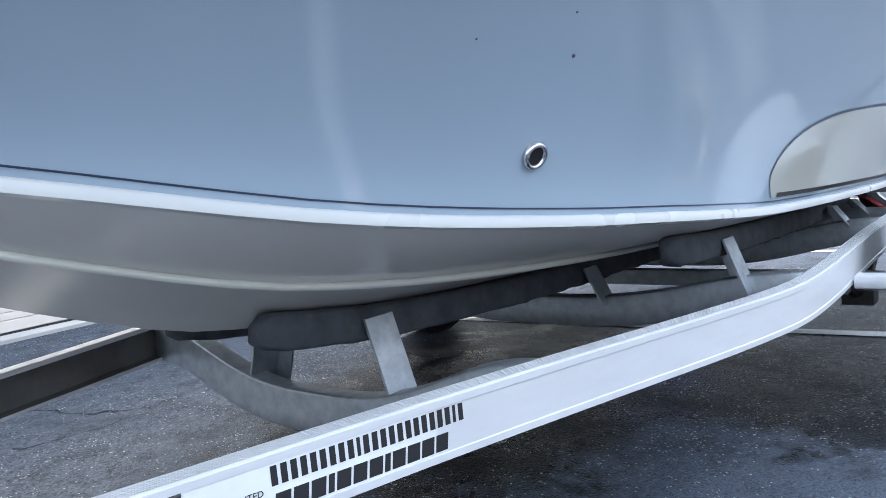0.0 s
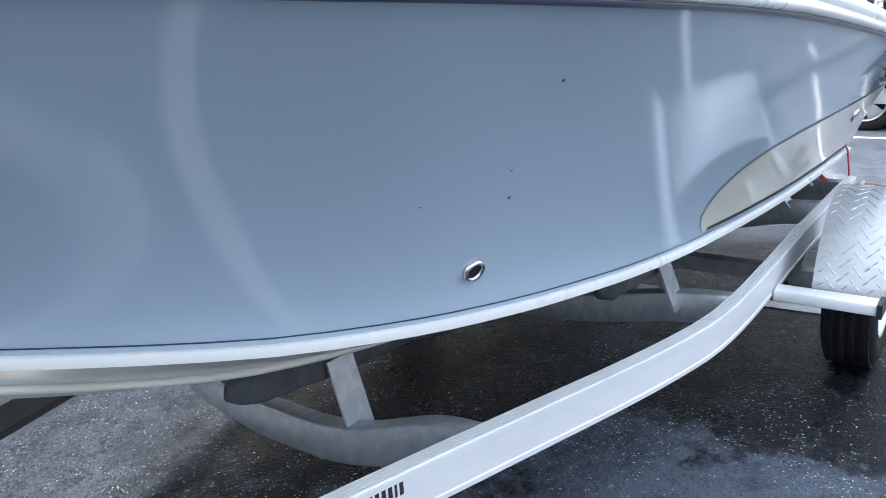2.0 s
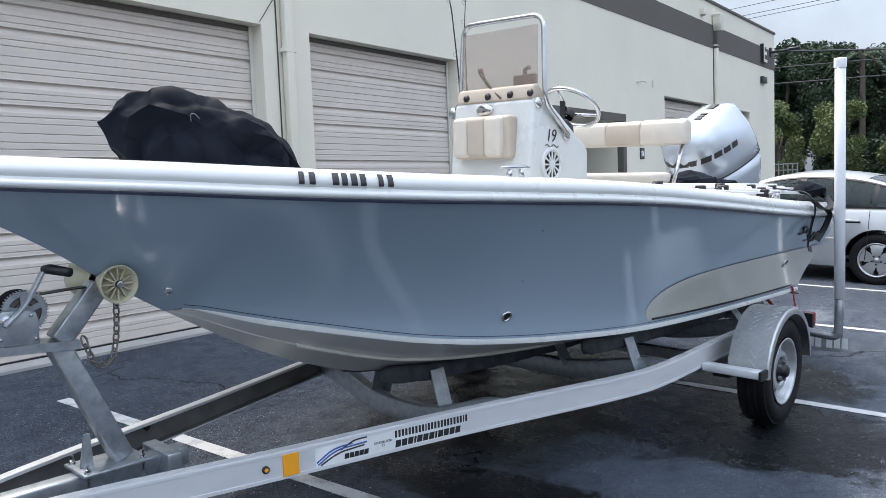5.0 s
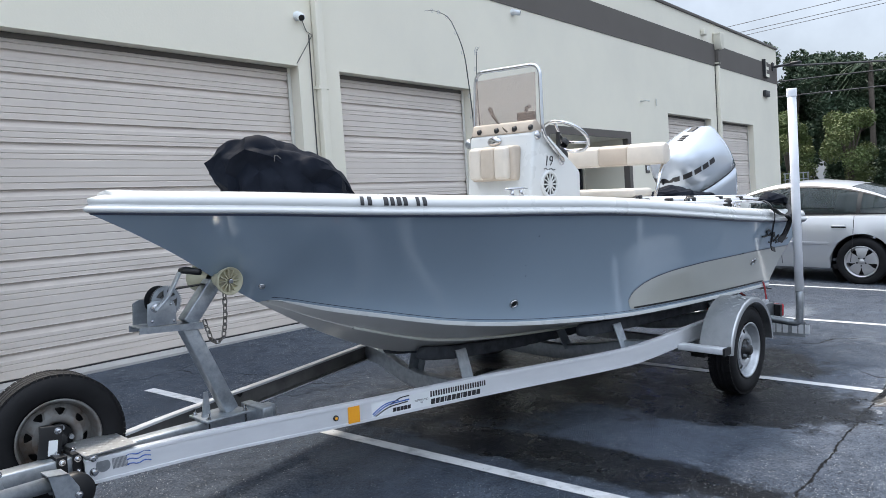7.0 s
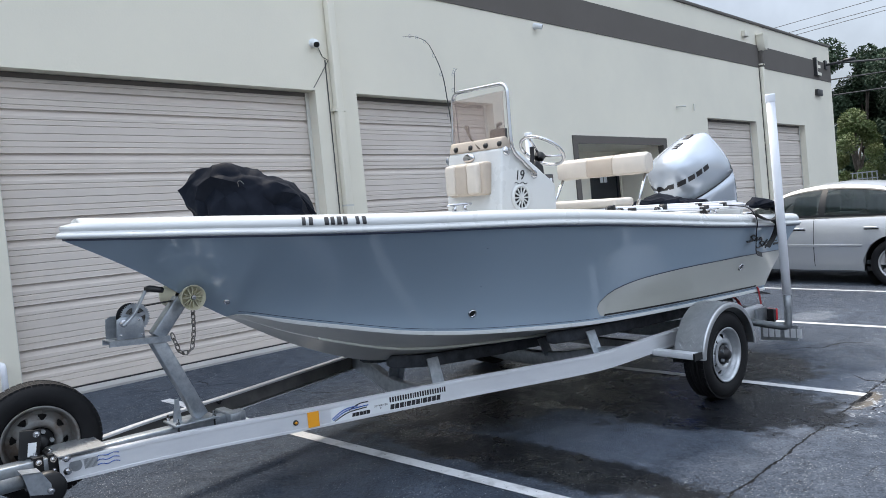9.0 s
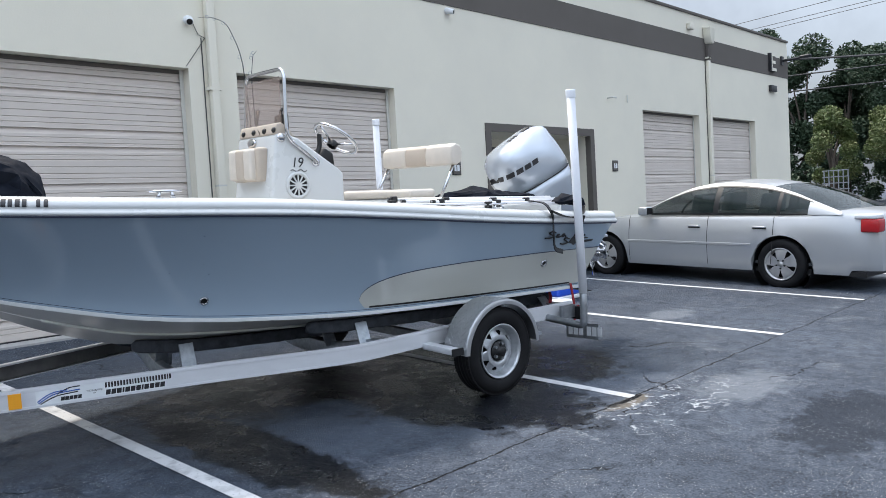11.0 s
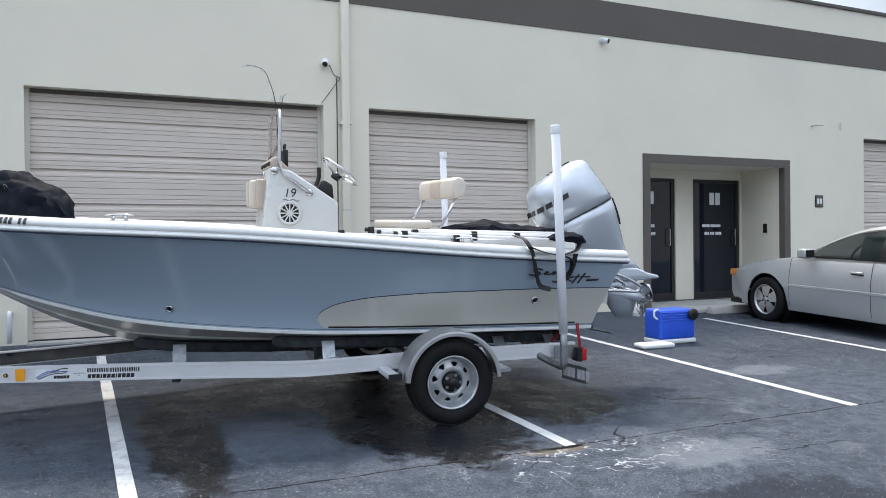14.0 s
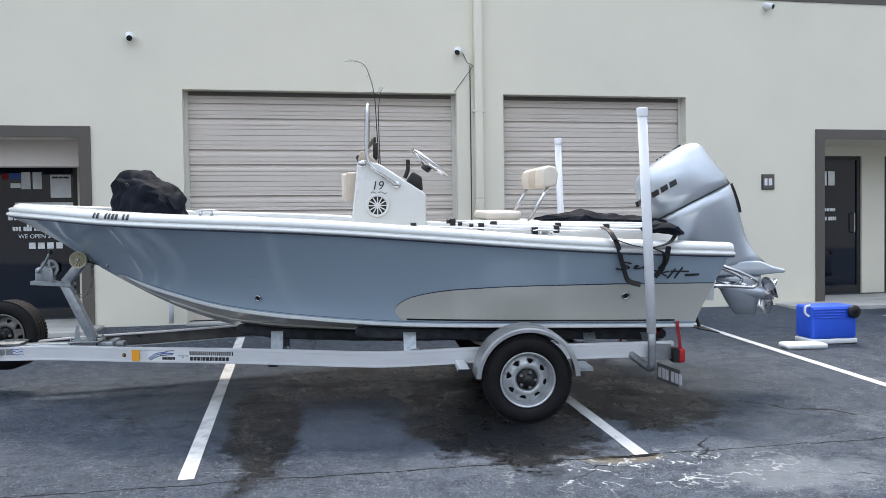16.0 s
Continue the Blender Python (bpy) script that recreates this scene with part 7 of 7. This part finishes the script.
bm = bmesh.new()
rows = []
xs_ = sorted(set([round(-1.13 + 0.02 * k, 3) for k in range(7)] + list(np.round(np.linspace(-0.95, 3.6, 150), 3)) + [3.64, 3.68, 3.71, 3.74]))
for x in xs_:
    w, t, s = spl(WID[0], WID[1], x), spl(TOPX[0], TOPX[1], x), sill(x)
    half = [(w * 0.94, s), (w * 0.985, max(s, min(0.36, t - 0.06))), (w, max(s, min(0.55, t - 0.05))), (w * 0.995, max(s, min(0.70, t - 0.04))), (w * 0.965, max(s, t - 0.07)), (w * 0.925, max(s + 0.005, t - 0.02)), (w * 0.80, t + 0.005), (w * 0.4, t + 0.02)]
    row = [V3((x, y, z)) for y, z in half] + [V3((x, -y, z)) for y, z in reversed(half)]
    rows.append(row)
loft(bm, rows, closed=False)
for r in (rows[0], rows[-1]):
    bm.faces.new([bm.verts.new(p) for p in r])
bmesh.ops.remove_doubles(bm, verts=bm.verts, dist=1e-4)
body = part("body", bm, M_carpaint, car, "silver painted car body", smooth=True)
crisp(body, 38)
ROOF = ([-0.72, -0.4, -0.1, 0.25, 0.7, 1.04, 1.36, 1.67, 1.92, 2.12, 2.27], [0.985, 1.12, 1.25, 1.355, 1.41, 1.402, 1.345, 1.22, 1.085, 0.965, 0.90])


def glasshouse(x, t, sg, off=0.0):
    """Side of the glasshouse from the belt (t = 0) to the roof's edge (t = 1)."""
    r = spl(ROOF[0], ROOF[1], x)
    b = min(0.945, r - 0.005)
    k = (r - b) / 0.48
    return V3((x, sg * (0.845 - 0.02 * t - 0.20 * t * t * k + off), b + (r - 0.045 * k - b) * t))


def pane(x0, x1, t0, t1, sg, off, slant0=0.0, slant1=0.0, n=10):
    bm = bmesh.new()
    loft(bm, [[glasshouse(x0 + (x1 - x0) * i / n + (slant0 * (1 - i / n) + slant1 * i / n) * (t0 + (t1 - t0) * j / 5), t0 + (t1 - t0) * j / 5, sg, off) for j in range(6)] for i in range(n + 1)], closed=False)
    return bm


# roof and pillars as painted strips, glass between them
bm = bmesh.new()
loft(bm, [[glasshouse(x, 1, -1)] + [V3((x, y * (glasshouse(x, 1, 1).y), spl(ROOF[0], ROOF[1], x) - 0.045 * (y * y) * min(1, (spl(ROOF[0], ROOF[1], x) - 0.96) / 0.48))) for y in (-0.85, -0.5, 0, 0.5, 0.85)] + [glasshouse(x, 1, 1)] for x in np.linspace(0.18, 1.28, 24)], closed=False)
part("roof", bm, M_carpaint, car, smooth=True)
for sg in (-1, 1):
    for nm, x0, x1, s0, s1 in (("pillar", 1.99, 2.26, 0, -0.0), ("pillar", 0.885, 0.965, 0, 0), ("pillar", 0.03, 0.08, 0, 0)):
        part(nm, pane(x0, x1, 0.0, 1.0, sg, 0.0), M_black if nm == "pillar" and x1 < 1.5 else M_carpaint, car, smooth=True)
    part("rear_pillar", pane(-0.72, -0.32, 0.0, 1.0, sg, 0.0), M_carpaint, car, smooth=True)
    part("roof_rail", pane(-0.4, 2.02, 0.90, 1.0, sg, 0.002, n=40), M_carpaint, car, smooth=True)
    part("window_trim", pane(-0.36, 2.02, 0.86, 0.91, sg, 0.004, n=40), M_black, car, "dark trim over the side windows")
    part("belt_trim", pane(-0.32, 2.02, -0.02, 0.05, sg, 0.004, n=30), M_black, car)
    for x0, x1 in ((0.965, 1.99), (0.08, 0.885), (-0.32, 0.03)):
        part("side_window", pane(x0, x1, 0.03, 0.92, sg, -0.004, n=16), M_carglass, car, "tinted side window", smooth=True)
for nm, x0, x1 in (("windscreen", 1.28, 2.25), ("rear_window", -0.70, 0.18)):
    bm = bmesh.new()
    loft(bm, [[V3((x, y * glasshouse(x, 1, 1).y, spl(ROOF[0], ROOF[1], x) + 0.004 - 0.045 * y * y)) for y in (-1, -0.6, 0, 0.6, 1)] for x in np.linspace(x0, x1, 14)], closed=False)
    part(nm, bm, M_carglass, car, "tinted glass", smooth=True)
for x0 in (0.35, 1.35):
    for y in (-0.42, 0.42):
        soft_edges(part("car_seat", prism([(x0, 0.5), (x0 + 0.5, 0.55), (x0 + 0.5, 0.68), (x0 + 0.15, 0.68), (x0 + 0.02, 1.22), (x0 - 0.12, 1.22), (x0 - 0.05, 0.6)], y - 0.24, y + 0.24), M_seatdark, car, "grey car seat"), 0.04)
part("dash", boxed(1.62, 2.04, -0.72, 0.72, 0.6, 0.95), M_seatdark, car)
part("cabin_floor", boxed(-0.9, 2.6, -0.8, 0.8, 0.3, 0.34), M_seatdark, car)
part("steering_ring", tube([V3((1.60 - 0.08 * math.sin(a), 0.38 + 0.19 * math.cos(a), 0.97 + 0.16 * math.sin(a))) for a in np.linspace(0, 2 * math.pi, 25)], 0.016, 8), M_black, car)
for sg in (-1, 1):
    yy = lambda x, z: spl(WID[0], WID[1], x) * (1.0 if z > 0.5 else 0.99)
    for x in (2.30, 1.02, 0.10):
        bm = bmesh.new()
        loft(bm, [[V3((x + d + (0.10 * max(0, 0.62 - z) if x < 0.5 else 0), sg * (spl(WID[0], WID[1], x) * k + 0.0015), z)) for d in (-0.004, 0.004)] for z, k in ((0.26, 0.965), (0.36, 0.988), (0.55, 1.0), (0.70, 0.996), (0.87, 0.966), (0.92, 0.94))], closed=False)
        part("door_gap", bm, M_black, car, "dark door gap")
    for x in (1.22, 0.28):
        soft_edges(part("door_handle", boxed(x - 0.085, x + 0.085, sg * 0.885, sg * 0.925, 0.775, 0.80), M_carpaint, car, "body-coloured door handle"), 0.008)
        part("handle_recess", boxed(x - 0.09, x + 0.09, sg * 0.884, sg * 0.902, 0.76, 0.775), M_black, car)
    bm = bmesh.new()
    loft(bm, [[V3((x, sg * (spl(WID[0], WID[1], x) + d), z)) for d, z in ((0.0, 0.535), (0.012, 0.54), (0.012, 0.565), (0.0, 0.57))] for x in np.linspace(0.40, 2.32, 20)], closed=False)
    part("side_moulding", bm, M_carpaint, car, "silver side moulding")
    mm = soft_edges(part("wing_mirror", boxed(1.90, 2.05, sg * 0.86, sg * 1.04, 0.93, 1.055), M_carpaint, car, "silver wing mirror"), 0.03, 3)
    part("mirror_glass", boxed(1.896, 1.901, sg * 0.885, sg * 1.02, 0.945, 1.04), M_black, mm)
    soft_edges(part("headlight", boxed(3.27, 3.55, sg * 0.60, sg * 0.825, 0.60, 0.70), M_amber, car, "amber and clear headlight"), 0.02)
    soft_edges(part("tail_light", boxed(-1.135, -0.93, sg * 0.62, sg * 0.835, 0.74, 0.90), M_redlens, car, "red tail light"), 0.02)
    soft_edges(part("reverse_light", boxed(-1.12, -0.86, sg * 0.62, sg * 0.838, 0.90, 0.955), M_coolwhite, car), 0.015)
part("underbody", boxed(-1.0, 3.55, -0.8, 0.8, 0.2, 0.26), M_black, car)
for x in (0.0, 2.74):
    part("wheel_well", lathe([(0.384, -0.86), (0.384, 0.86)], axis((x, 0, 0.30), (0, 1, 0)), 40), M_black, car)


def car_wheel(x, sg):
    m = axis((x, sg * 0.80, 0.315), (0, sg, 0))
    w = part("wheel", tyre_mesh(0.318, 0.2, m), M_rubber, car, "road tyre on a five-spoke alloy wheel", smooth=True)
    part("rim", lathe([(0.205, 0.095), (0.21, 0.10), (0.20, 0.098), (0.185, 0.07), (0.18, -0.05)], m, 40), M_alloy, w, smooth=True)
    part("wheel_back", lathe([(0.19, 0.0), (0.0005, 0.0)], m, 32), M_black, w)
    for k in range(5):
        a = 72 * k + 18
        bm = bmesh.new()
        q = m @ pose(0, 0, 0, 0, 0, a)
        loft(bm, [[q @ V3((r, s * h, z)) for s in (-1, -0.6, 0.6, 1)] for r, h, z in ((0.03, 0.02, 0.085), (0.07, 0.047, 0.090), (0.10, 0.060, 0.089), (0.14, 0.068, 0.085), (0.165, 0.082, 0.080), (0.178, 0.120, 0.076), (0.198, 0.138, 0.070))], closed=False)
        sp = part("spoke", bm, M_alloy, w, "alloy spoke", smooth=True)
        part("lug_nut", lathe([(0.011, 0.085), (0.010, 0.10), (0.0005, 0.10)], m @ pose(0, 0, 0, 0, 0, a + 36) @ Matrix.Translation((0.055, 0, 0)), 8), M_black, w)
    part("centre_cap", lathe([(0.034, 0.085), (0.03, 0.098), (0.0005, 0.1)], m, 20), M_alloy, w, smooth=True)
    part("disc_centre", lathe([(0.085, 0.08), (0.0005, 0.082)], m, 28), M_alloy, w)


for x in (0.0, 2.74):
    for sg in (-1, 1):
        car_wheel(x, sg)

# ---- trees, bushes, fence and wires beyond the building ----
def crown_mesh(name, n, spread, leaf, seed, clumps=14):
    """Many small leaf blades gathered in uneven clumps, with gaps between."""
    rnd = random.Random(seed)
    cs = []
    for k in range(clumps):
        a, r, h = rnd.uniform(0, 2 * math.pi), rnd.uniform(0.15, 1.0) ** 0.7, rnd.uniform(-0.75, 1.0)
        s = math.sqrt(max(0.08, 1 - h * h * 0.75))
        cs.append((V3((math.cos(a) * r * s * spread[0], math.sin(a) * r * s * spread[1], h * spread[2])), rnd.uniform(0.26, 0.5)))
    vs, fs = [], []
    for k in range(n):
        c, rad = cs[rnd.randrange(len(cs))]
        d = V3((rnd.gauss(0, 1), rnd.gauss(0, 1), rnd.gauss(0, 0.8))).normalized() * rad * (rnd.random() ** 0.35) * min(spread)
        p = c + d
        t = V3((rnd.gauss(0, 1), rnd.gauss(0, 1), rnd.gauss(-0.3, 0.7))).normalized()
        s = t.cross(V3((rnd.gauss(0, 1), rnd.gauss(0, 1), rnd.gauss(0, 1)))).normalized()
        L, W = leaf * rnd.uniform(0.6, 1.4), leaf * rnd.uniform(0.35, 0.65)
        i = len(vs)
        vs += [p - t * L * 0.5, p + s * W * 0.5, p + t * L * 0.5, p - s * W * 0.5]
        fs.append((i, i + 1, i + 2, i + 3))
    me = bpy.data.meshes.new(name)
    me.from_pydata(vs, [], fs)
    return me, cs


def tree(x, y, height, spread, seed, leafmat, n=9000, leaf=0.28, label="tall dark green broadleaf tree beyond the building", low=0.35):
    t = thing("tree", Matrix.Translation((x, y, gz(y))) @ pose(0, 0, 0, 0, 0, seed * 47), label, "tree", "trees beyond the building")
    zc = height * (1 + low) / 2
    me, cs = crown_mesh("crown", n, (spread, spread, height * (1 - low) / 2), leaf, seed)
    me.materials.append(leafmat)
    cr = new("crown", me)
    cr.parent = t
    cr.location = (0, 0, zc)
    part("trunk", tube([(0, 0, -0.2), (0.1, 0.05, height * 0.3), (0.0, 0.1, height * 0.62)], [0.22, 0.17, 0.07], 9), M_bark, t, smooth=True)
    for c, rad in cs[:7]:
        part("limb", tube([V3((0.08, 0.05, height * 0.32)), V3((c.x * 0.4, c.y * 0.4, (height * 0.35 + zc + c.z) / 2)), V3((c.x, c.y, zc + c.z))], [0.10, 0.06, 0.02], 6), M_bark, t, smooth=True)


for k, (x, y, h, s, m, n, leaf) in enumerate(((45, 11.0, 8.4, 2.4, M_leaf, 22100, 0.22), (45, 15.8, 10.4, 2.5, M_leaf, 18700, 0.22), (44.5, 13.2, 9.2, 2.4, M_leaf, 18700, 0.22), (44, 8.2, 8.6, 2.6, M_leaf, 22100, 0.22), (46, 5.0, 8.8, 2.8, M_leaf, 20400, 0.22), (45, 1.2, 8.4, 2.9, M_leaf, 17000, 0.22), (47, -3.4, 8.8, 3.0, M_leaf, 15300, 0.22), (50, 9.8, 9.2, 3.0, M_leaf, 15300, 0.22))):
    tree(x, y, h, s, k + 3, m, n, leaf, low=0.04)
for k, (x, y, h, s) in enumerate(((36, 9.1, 4.4, 1.25), (36.5, 6.4, 4.3, 1.35), (36, 3.5, 4.2, 1.4), (37, 0.4, 4.0, 1.5))):
    tree(x, y, h, s, k + 21, M_leaf2, 13000, 0.13, "small yellow-green tree in front of darker trees", low=0.25)


def palm(x, y, height, seed):
    t = thing("palm_tree", Matrix.Translation((x, y, gz(y))), "tall palm with ragged fronds among the trees", "palm tree", "palms beyond the building")
    part("trunk", tube([(0, 0, -0.2), (0.1, 0, height * 0.5), (0, 0, height)], [0.20, 0.15, 0.13], 10), M_bark, t, smooth=True)
    rnd = random.Random(seed)
    for k in range(22):
        a, lift, ln = rnd.uniform(0, 2 * math.pi), rnd.uniform(-1.1, 1.2), rnd.uniform(1.5, 2.1)
        d = V3((math.cos(a), math.sin(a), 0))
        side = V3((-d.y, d.x, 0))
        bm = bmesh.new()
        for i in range(26):
            q = (i + 1) / 26
            p = V3((0, 0, height)) + d * ln * q * (1 - 0.25 * q * max(0.0, lift)) + V3((0, 0, ln * (lift * q * 0.6 - 0.75 * q * q)))
            w = 0.42 * math.sin(math.pi * min(1, q * 0.9 + 0.08)) ** 0.6
            for sg in (-1, 1):
                tip = p + side * sg * w + d * 0.16 + V3((0, 0, -0.10 - 0.2 * rnd.random()))
                bm.faces.new([bm.verts.new(c) for c in (p - d * 0.028, p + d * 0.028, tip)])
        part("frond", bm, M_leaf, t)


palm(42, 6.3, 7.5, 4)
palm(43.5, 8.3, 7.3, 9)

hedge_me, _ = crown_mesh("hedge", 22000, (1.1, 13.0, 1.5), 0.24, 77, 80)
hedge_me.materials.append(M_leaf)
hedge = tagged(new("hedge", hedge_me), "dark green hedge along the far side of the lot", "hedge", kind="stuff")
hedge.location = (39.5, 6.5, 1.5)
gate = thing("lattice_panel", Matrix.Translation((33, 8.0, gz(8.0))), "grey lattice panel in front of the hedge", "fence panel")
for k in range(6):
    part("slat", boxed(-0.02, 0.02, -0.55 + 0.2 * k, -0.51 + 0.2 * k, 0, 1.75), M_galv, gate)
for k in range(6):
    part("slat", boxed(-0.03, 0.03, -0.57, 0.55, 0.3 + 0.28 * k, 0.34 + 0.28 * k), M_galv, gate)


def wire(a, b, sag, r=0.02):
    a, b = V3(a), V3(b)
    pts = [a + (b - a) * (k / 16) - V3((0, 0, sag * 4 * (k / 16) * (1 - k / 16))) for k in range(17)]
    tagged(part("power_line", tube(pts, r, 5), M_wire), "thin overhead power line", "power line", "power lines")


for x, k in ((26.05, 0.19), (27.65, 0.185), (28.35, 0.21)):
    wire((x + k * 25, 29.5, 8.0), (x - k * 45, -40.5, 8.0), 0.0, 0.012)
wire((18.79, 6.6, 4.55), (24, -6, 4.85), 0.05)
wire((18.79, 6.6, 4.1), (24, -6, 4.35), 0.05)
wire((18.7, 4.75, 4.92), (24, -6, 4.6), 0.1, 0.03)

# unseen plain block added across the lot, behind the camera, for the hull to reflect
opp = thing("unseen_reflection_block", Matrix.Translation((0, -26, 0)), "plain grey block added out of view across the lot for reflections", "building", kind="structure")
part("wall", boxed(-60, 45, -8, 0, -0.4, 5.0), M_concrete, opp)

# dark cable by the first downpipe; a dark tube drawn as shadow gap by the second
for x, z1 in ((0.655, 3.42), (13.595, 4.4)):
    tagged(part("cable_and_shade_line", tube([(x, FY - 0.008, 0.25), (x, FY - 0.008, z1)], 0.007, 6), M_wire), "thin dark line beside a downpipe, a cable at one and a drawn shadow gap at the other", "cable")
